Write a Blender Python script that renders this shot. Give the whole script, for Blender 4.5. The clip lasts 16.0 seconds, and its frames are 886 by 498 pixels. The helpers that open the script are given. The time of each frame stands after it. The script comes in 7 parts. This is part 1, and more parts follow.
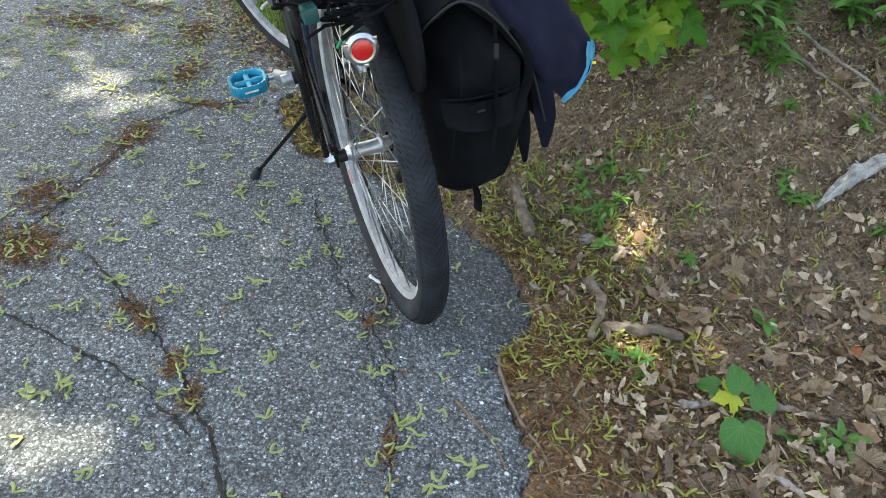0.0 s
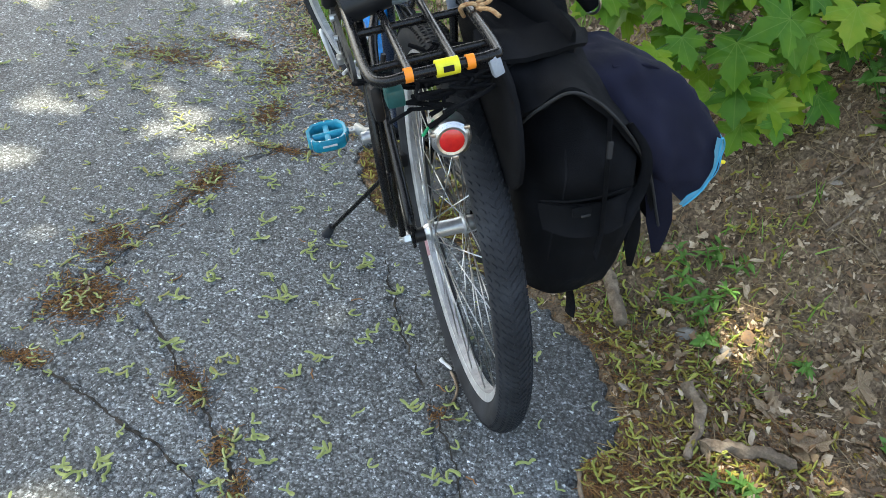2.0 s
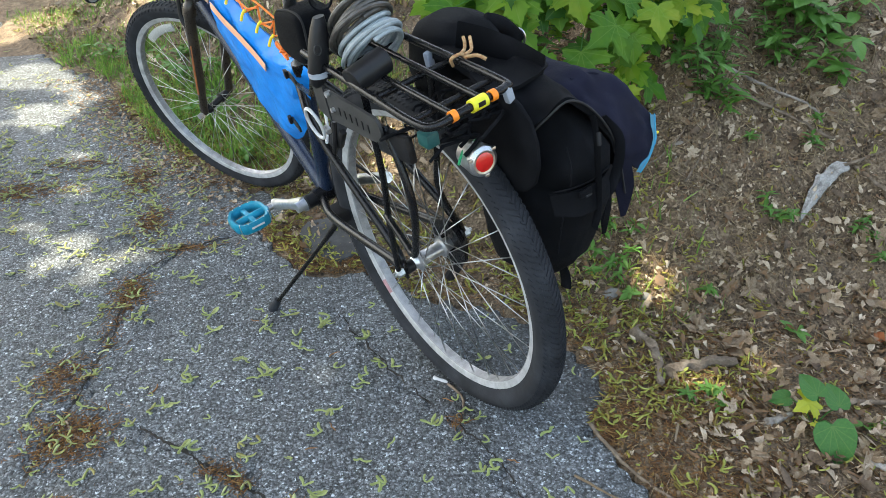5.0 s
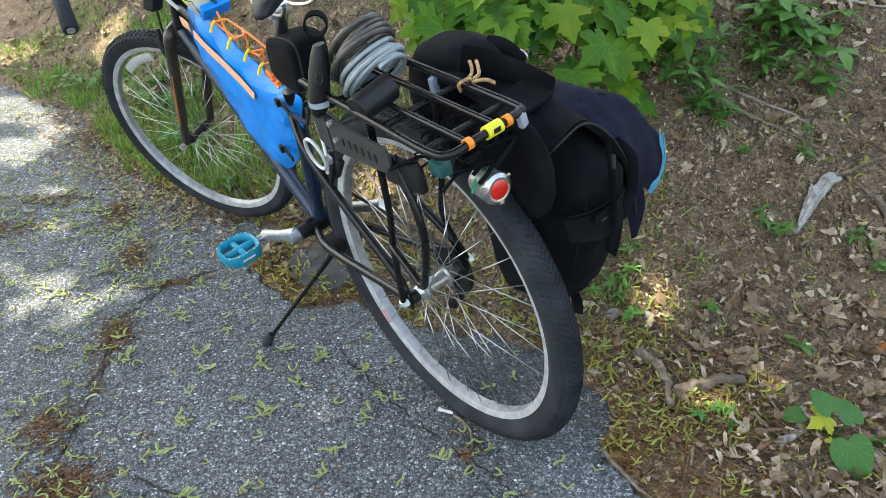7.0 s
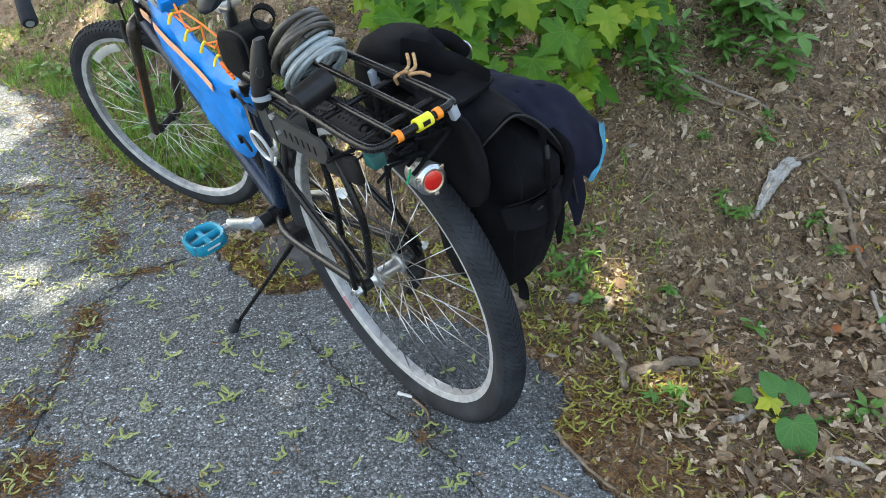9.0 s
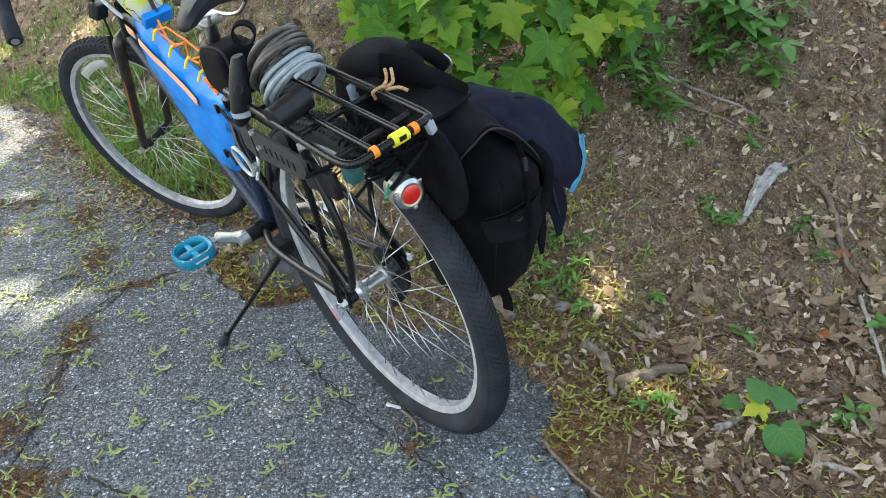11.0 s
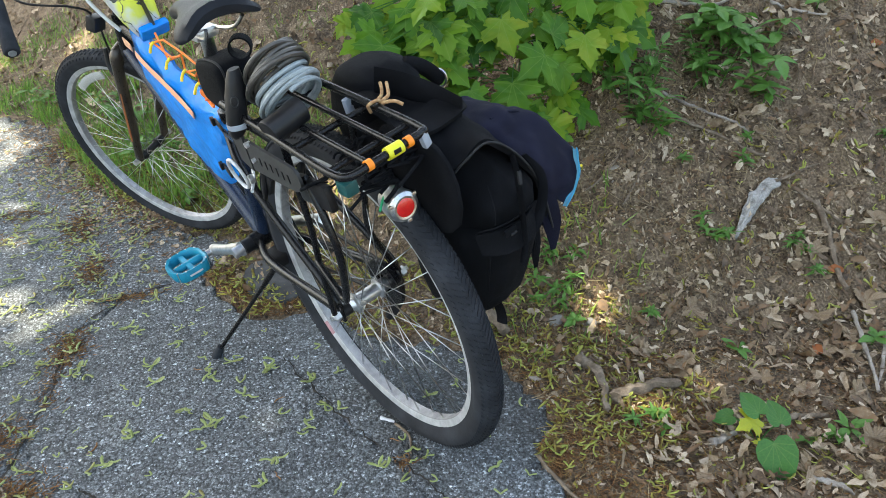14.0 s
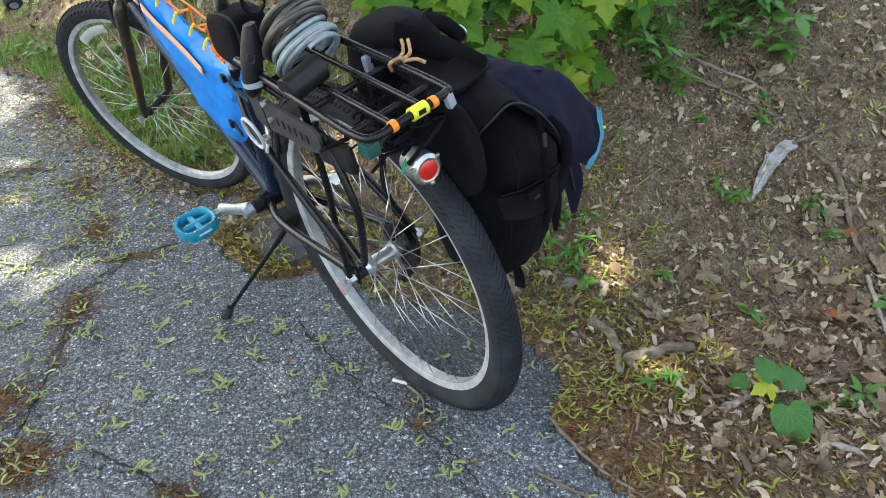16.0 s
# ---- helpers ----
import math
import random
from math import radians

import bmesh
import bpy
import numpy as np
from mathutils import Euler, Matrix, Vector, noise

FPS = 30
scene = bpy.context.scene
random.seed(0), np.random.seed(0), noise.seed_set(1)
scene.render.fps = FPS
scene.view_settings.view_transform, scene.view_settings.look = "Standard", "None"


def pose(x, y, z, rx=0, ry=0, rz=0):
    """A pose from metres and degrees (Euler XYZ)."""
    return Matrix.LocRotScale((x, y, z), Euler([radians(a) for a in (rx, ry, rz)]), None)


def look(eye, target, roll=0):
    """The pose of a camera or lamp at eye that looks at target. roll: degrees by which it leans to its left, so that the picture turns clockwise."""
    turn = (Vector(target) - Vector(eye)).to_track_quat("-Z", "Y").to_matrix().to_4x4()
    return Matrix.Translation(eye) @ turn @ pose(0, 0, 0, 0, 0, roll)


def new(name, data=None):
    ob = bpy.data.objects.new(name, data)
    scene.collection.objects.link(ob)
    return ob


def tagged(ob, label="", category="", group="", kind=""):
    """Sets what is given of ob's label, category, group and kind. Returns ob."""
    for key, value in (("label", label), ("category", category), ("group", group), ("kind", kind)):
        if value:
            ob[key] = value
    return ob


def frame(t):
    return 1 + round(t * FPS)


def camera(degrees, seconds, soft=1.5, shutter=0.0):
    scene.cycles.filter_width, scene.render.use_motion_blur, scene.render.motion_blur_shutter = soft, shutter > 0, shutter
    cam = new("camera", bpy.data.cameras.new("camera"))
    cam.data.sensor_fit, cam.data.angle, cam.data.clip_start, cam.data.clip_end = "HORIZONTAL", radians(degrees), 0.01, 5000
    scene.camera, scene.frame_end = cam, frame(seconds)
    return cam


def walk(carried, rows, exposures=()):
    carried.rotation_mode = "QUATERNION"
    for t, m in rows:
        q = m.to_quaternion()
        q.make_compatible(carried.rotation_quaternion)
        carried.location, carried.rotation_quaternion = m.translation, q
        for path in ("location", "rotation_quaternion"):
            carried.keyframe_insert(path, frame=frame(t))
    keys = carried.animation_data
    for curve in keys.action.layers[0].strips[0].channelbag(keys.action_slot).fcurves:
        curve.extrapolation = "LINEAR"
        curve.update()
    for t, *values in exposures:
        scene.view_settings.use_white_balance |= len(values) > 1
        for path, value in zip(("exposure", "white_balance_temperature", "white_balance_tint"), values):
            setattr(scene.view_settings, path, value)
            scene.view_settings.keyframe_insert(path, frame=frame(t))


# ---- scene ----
cam = camera(60.0, 16.0, soft=0.6)
EXPOSURE, SKY_STRENGTH, SUN_STRENGTH = 2.56, 0.15, 3.0
PATH = [
    (0, (0.036, 0.048, 1.114), (0.046, 1.606, -0.14), 5.8),
    (0.5, (0.087, 0.228, 1.093), (0.05, 1.792, -0.153), 8.1),
    (1, (0.114, 0.243, 1.12), (0.012, 1.768, -0.17), 7.4),
    (1.5, (0.146, 0.2, 1.122), (-0.11, 1.73, -0.14), 5.0),
    (2, (0.0, 0.24, 1.105), (-0.185, 1.815, -0.113), 5.6),
    (2.5, (-0.116, 0.147, 1.162), (0.065, 1.713, -0.069), 5.2),
    (3, (-0.184, -0.03, 1.142), (0.037, 1.576, -0.029), 4.8),
    (3.5, (-0.245, -0.023, 1.16), (0.09, 1.554, -0.023), 4.8),
    (4, (-0.33, 0.038, 1.152), (0.061, 1.627, 0.002), 2.8),
    (4.5, (-0.365, 0.052, 1.148), (-0.009, 1.68, 0.041), 0.3),
    (5, (-0.359, 0.064, 1.145), (0.001, 1.714, 0.072), -0.3),
    (7.5, (-0.413, 0.128, 1.14), (0.035, 1.78, 0.106), -1.2),
    (8, (-0.387, 0.114, 1.148), (0.06, 1.754, 0.094), -1.2),
    (8.5, (-0.349, 0.091, 1.153), (0.091, 1.728, 0.091), -1.4),
    (9, (-0.328, 0.08, 1.161), (0.107, 1.712, 0.09), -1.5),
    (11.5, (-0.293, 0.073, 1.177), (0.146, 1.717, 0.125), -2.4),
    (12, (-0.288, 0.075, 1.183), (0.156, 1.722, 0.139), -2.3),
    (12.5, (-0.291, 0.077, 1.183), (0.163, 1.729, 0.15), -2.2),
    (13, (-0.294, 0.072, 1.179), (0.164, 1.728, 0.155), -2.0),
    (13.5, (-0.297, 0.07, 1.177), (0.158, 1.729, 0.157), -1.9),
    (14, (-0.297, 0.07, 1.172), (0.157, 1.725, 0.144), -1.8),
    (14.5, (-0.307, 0.085, 1.166), (0.147, 1.72, 0.107), -1.8),
    (15, (-0.315, 0.097, 1.163), (0.134, 1.715, 0.077), -1.7),
    (15.5, (-0.327, 0.107, 1.163), (0.125, 1.715, 0.063), -1.4),
    (16, (-0.326, 0.104, 1.168), (0.118, 1.7, 0.047), -1.3),
]
walk(cam, [(t, look(eye, target, roll)) for t, eye, target, roll in PATH], [(0, EXPOSURE, 7550, 2), (16, EXPOSURE, 7550, 2)])

# ---- world and sun ----
SUN = Vector((-0.36, 0.30, 0.885)).normalized()
world = bpy.data.worlds.new("sky")
scene.world = world
world.use_nodes = True
wn = world.node_tree
sky = wn.nodes.new("ShaderNodeTexSky")
sky.sky_type, sky.sun_disc = "NISHITA", False
sky.dust_density, sky.ozone_density = 4.0, 0.6
sky.sun_elevation, sky.sun_rotation = math.asin(SUN.z), math.atan2(SUN.x, SUN.y)
wn.links.new(sky.outputs[0], wn.nodes["Background"].inputs[0])
wn.nodes["Background"].inputs[1].default_value = SKY_STRENGTH
sun = new("sun", bpy.data.lights.new("sun", "SUN"))
sun.data.energy, sun.data.angle, sun.data.color = SUN_STRENGTH, radians(0.53), (1.0, 0.94, 0.84)
sun.matrix_world = look(SUN * 30, (0, 0, 0))


# ---- materials ----
def material(name, colors, rough=0.6, metal=0.0, scale=40.0, fine=300.0, bump=0.0, spec=0.5, island=False, random_object=False, translucent=0.0, rough_var=0.1, coords="Object", grain=0.5):
    """Colours along a ramp driven by coarse and fine noise, and by a random number per island or object."""
    m = bpy.data.materials.new(name)
    m.use_nodes = True
    n, l = m.node_tree.nodes, m.node_tree.links
    p = n["Principled BSDF"]
    co = n.new("ShaderNodeTexCoord")
    a, b = n.new("ShaderNodeTexNoise"), n.new("ShaderNodeTexNoise")
    a.inputs["Scale"].default_value, b.inputs["Scale"].default_value = scale, fine
    a.inputs["Detail"].default_value, b.inputs["Detail"].default_value = 4.0, 3.0
    for x in (a, b):
        l.new(co.outputs[coords], x.inputs["Vector"])
    mix = n.new("ShaderNodeMath")
    mix.operation = "MULTIPLY_ADD"
    l.new(b.outputs["Fac"], mix.inputs[0])
    mix.inputs[1].default_value = grain
    l.new(a.outputs["Fac"], mix.inputs[2])
    value = mix.outputs[0]
    lo, hi = (0.45, 1.05) if grain == 0.5 else (0.5 + 0.5 * grain - 0.36, 0.5 + 0.5 * grain + 0.36)
    if island or random_object:
        g = n.new("ShaderNodeNewGeometry") if island else n.new("ShaderNodeObjectInfo")
        add = n.new("ShaderNodeMath")
        add.operation = "MULTIPLY_ADD"
        l.new(g.outputs["Random Per Island" if island else "Random"], add.inputs[0])
        add.inputs[1].default_value = 1.0
        l.new(value, add.inputs[2])
        value = add.outputs[0]
        lo, hi = (0.6, 1.9) if grain == 0.5 else (0.35 + 0.5 * grain, 1.65 + 0.5 * grain)
    fit = n.new("ShaderNodeMapRange")
    fit.inputs[1].default_value, fit.inputs[2].default_value = lo, hi
    l.new(value, fit.inputs[0])
    ramp = n.new("ShaderNodeValToRGB")
    while len(ramp.color_ramp.elements) < len(colors):
        ramp.color_ramp.elements.new(0.5)
    for i, c in enumerate(colors):
        ramp.color_ramp.elements[i].position = i / max(1, len(colors) - 1)
        ramp.color_ramp.elements[i].color = (*c, 1)
    l.new(fit.outputs[0], ramp.inputs[0])
    l.new(ramp.outputs[0], p.inputs["Base Color"])
    r = n.new("ShaderNodeMapRange")
    r.inputs[3].default_value, r.inputs[4].default_value = max(0.03, rough - rough_var), min(1, rough + rough_var)
    l.new(b.outputs["Fac"], r.inputs[0])
    l.new(r.outputs[0], p.inputs["Roughness"])
    p.inputs["Metallic"].default_value = metal
    p.inputs["Specular IOR Level"].default_value = spec
    if bump:
        bp = n.new("ShaderNodeBump")
        bp.inputs["Strength"].default_value, bp.inputs["Distance"].default_value = 0.6, bump
        l.new(mix.outputs[0], bp.inputs["Height"])
        l.new(bp.outputs[0], p.inputs["Normal"])
    if translucent:
        t = n.new("ShaderNodeBsdfTranslucent")
        l.new(ramp.outputs[0], t.inputs["Color"])
        s = n.new("ShaderNodeMixShader")
        s.inputs[0].default_value = translucent
        l.new(p.outputs[0], s.inputs[1])
        l.new(t.outputs[0], s.inputs[2])
        l.new(s.outputs[0], n["Material Output"].inputs["Surface"])
    return m


def print_material():
    """Yellow and pale grey cloth print with thin dark lines."""
    m = material("bag_print", [(0.34, 0.36, 0.36), (0.46, 0.48, 0.48), (0.56, 0.58, 0.06), (0.64, 0.66, 0.03), (0.60, 0.62, 0.06)], 0.5, scale=11, fine=30)
    n, l = m.node_tree.nodes, m.node_tree.links
    p = n["Principled BSDF"]
    v = n.new("ShaderNodeTexVoronoi")
    v.feature, v.inputs["Scale"].default_value = "DISTANCE_TO_EDGE", 17
    co = n.new("ShaderNodeTexCoord")
    wob = n.new("ShaderNodeTexNoise")
    wob.inputs["Scale"].default_value = 40
    add = n.new("ShaderNodeVectorMath")
    add.operation = "MULTIPLY_ADD"
    l.new(co.outputs["Object"], wob.inputs["Vector"])
    l.new(wob.outputs["Color"], add.inputs[0])
    add.inputs[1].default_value = (0.03, 0.03, 0.03)
    l.new(co.outputs["Object"], add.inputs[2])
    l.new(add.outputs[0], v.inputs["Vector"])
    cut = n.new("ShaderNodeMath")
    cut.operation, cut.inputs[1].default_value = "LESS_THAN", 0.016
    l.new(v.outputs["Distance"], cut.inputs[0])
    mx = n.new("ShaderNodeMixRGB")
    mx.inputs[2].default_value = (0.03, 0.035, 0.03, 1)
    l.new(cut.outputs[0], mx.inputs[0])
    l.new(p.inputs["Base Color"].links[0].from_socket, mx.inputs[1])
    l.new(mx.outputs[0], p.inputs["Base Color"])
    return m


def add_veins(m, ways, strength):
    """Pale veins from the leaf's base along the given directions, mirrored over the midrib."""
    n, l = m.node_tree.nodes, m.node_tree.links
    p = n["Principled BSDF"]

    def maths(kind, a, b=None):
        x = n.new("ShaderNodeMath")
        x.operation = kind
        for i, value in enumerate((a, b)):
            if isinstance(value, (int, float)):
                x.inputs[i].default_value = value
            elif value is not None:
                l.new(value, x.inputs[i])
        return x.outputs[0]

    co = n.new("ShaderNodeTexCoord")
    sep = n.new("ShaderNodeSeparateXYZ")
    l.new(co.outputs["Object"], sep.inputs[0])
    x, y = maths("ABSOLUTE", sep.outputs[0]), maths("SUBTRACT", sep.outputs[1], 0.03)
    total = None
    for dx, dy in ways:
        size = math.hypot(dx, dy)
        dx, dy = dx / size, dy / size
        across = maths("ABSOLUTE", maths("SUBTRACT", maths("MULTIPLY", x, dy), maths("MULTIPLY", y, dx)))
        along = maths("ADD", maths("MULTIPLY", x, dx), maths("MULTIPLY", y, dy))
        line = maths("MULTIPLY", maths("LESS_THAN", across, 0.011), maths("GREATER_THAN", along, 0.0))
        total = line if total is None else maths("MAXIMUM", total, line)
    mix = n.new("ShaderNodeMixRGB")
    mix.inputs[2].default_value = (0.30, 0.40, 0.10, 1)
    l.new(maths("MULTIPLY", total, strength), mix.inputs[0])
    l.new(p.inputs["Base Color"].links[0].from_socket, mix.inputs[1])
    l.new(mix.outputs[0], p.inputs["Base Color"])


def asphalt_material():
    """Dark tar with stones of two sizes, a few of them pale, and worn blotches."""
    m = bpy.data.materials.new("asphalt")
    m.use_nodes = True
    n, l = m.node_tree.nodes, m.node_tree.links
    p = n["Principled BSDF"]
    co = n.new("ShaderNodeTexCoord")

    def noise_at(scale, detail):
        x = n.new("ShaderNodeTexNoise")
        x.inputs["Scale"].default_value, x.inputs["Detail"].default_value = scale, detail
        l.new(co.outputs["Object"], x.inputs["Vector"])
        return x

    def fit(socket, lo, hi, a, b):
        x = n.new("ShaderNodeMapRange")
        for i, value in enumerate((lo, hi, a, b)):
            x.inputs[i + 1].default_value = value
        l.new(socket, x.inputs[0])
        return x.outputs[0]

    def joined(kind, a, b):
        x = n.new("ShaderNodeMath")
        x.operation = kind
        l.new(a, x.inputs[0])
        l.new(b, x.inputs[1])
        return x.outputs[0]

    # stones are not round: bend the pattern a little
    warp = noise_at(240, 2)
    bend = n.new("ShaderNodeVectorMath")
    bend.operation = "MULTIPLY_ADD"
    l.new(warp.outputs["Color"], bend.inputs[0])
    bend.inputs[1].default_value = (0.007, 0.007, 0.007)
    l.new(co.outputs["Object"], bend.inputs[2])

    def stones(scale, stops):
        v = n.new("ShaderNodeTexVoronoi")
        v.inputs["Scale"].default_value = scale
        l.new(bend.outputs[0], v.inputs["Vector"])
        sep = n.new("ShaderNodeSeparateColor")
        l.new(v.outputs["Color"], sep.inputs[0])
        ramp = n.new("ShaderNodeValToRGB")
        while len(ramp.color_ramp.elements) < len(stops):
            ramp.color_ramp.elements.new(0.5)
        for e, (pos, c) in zip(ramp.color_ramp.elements, stops):
            e.position, e.color = pos, (c * 0.89, c * 1.0, c * 1.10, 1)
        l.new(sep.outputs[0], ramp.inputs[0])
        return v, ramp.outputs[0]

    coarse, big_tone = stones(150, [(0.0, 0.040), (0.45, 0.070), (0.74, 0.105), (0.90, 0.165), (0.955, 0.26), (1.0, 0.46)])
    fine, small_tone = stones(330, [(0.0, 0.028), (0.40, 0.070), (0.75, 0.122), (0.92, 0.22), (1.0, 0.46)])
    mix = n.new("ShaderNodeMixRGB")
    l.new(fit(noise_at(110, 3).outputs["Fac"], 0.42, 0.58, 0.0, 1.0), mix.inputs[0])
    l.new(small_tone, mix.inputs[1])
    l.new(big_tone, mix.inputs[2])
    tone = joined("MULTIPLY", fit(noise_at(2.6, 6).outputs["Fac"], 0.3, 0.7, 0.96, 1.54), fit(noise_at(26, 5).outputs["Fac"], 0.3, 0.7, 0.82, 1.20))
    # darker round one point at the broken edge, with an uneven rim
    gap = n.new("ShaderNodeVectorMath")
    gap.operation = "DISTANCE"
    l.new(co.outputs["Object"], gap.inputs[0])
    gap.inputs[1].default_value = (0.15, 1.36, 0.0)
    edge_dark = fit(joined("ADD", gap.outputs["Value"], fit(noise_at(9, 4).outputs["Fac"], 0.3, 0.7, -0.12, 0.12)), 0.12, 0.34, 0.55, 1.0)
    tone = joined("MULTIPLY", tone, edge_dark)
    grit = fit(noise_at(190, 2).outputs["Fac"], 0.34, 0.66, 0.62, 1.36)
    tone = joined("MULTIPLY", tone, grit)
    tar = joined("MULTIPLY", fit(coarse.outputs["Distance"], 0.40, 0.80, 1.15, 0.36), fit(noise_at(75, 4).outputs["Fac"], 0.3, 0.7, 0.70, 1.26))
    mul = n.new("ShaderNodeMixRGB")
    mul.blend_type, mul.inputs[0].default_value = "MULTIPLY", 1
    l.new(mix.outputs[0], mul.inputs[1])
    l.new(joined("MULTIPLY", tone, tar), mul.inputs[2])
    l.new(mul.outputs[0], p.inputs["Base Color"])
    l.new(fit(noise_at(40, 3).outputs["Fac"], 0.3, 0.7, 0.62, 0.82), p.inputs["Roughness"])
    p.inputs["Specular IOR Level"].default_value = 0.45
    h = n.new("ShaderNodeMath")
    h.operation = "MULTIPLY_ADD"
    l.new(fine.outputs["Distance"], h.inputs[0])
    h.inputs[1].default_value = 0.6
    l.new(coarse.outputs["Distance"], h.inputs[2])
    bp = n.new("ShaderNodeBump")
    bp.invert = True
    bp.inputs["Strength"].default_value, bp.inputs["Distance"].default_value = 0.9, 0.004
    l.new(h.outputs[0], bp.inputs["Height"])
    l.new(bp.outputs[0], p.inputs["Normal"])
    return m


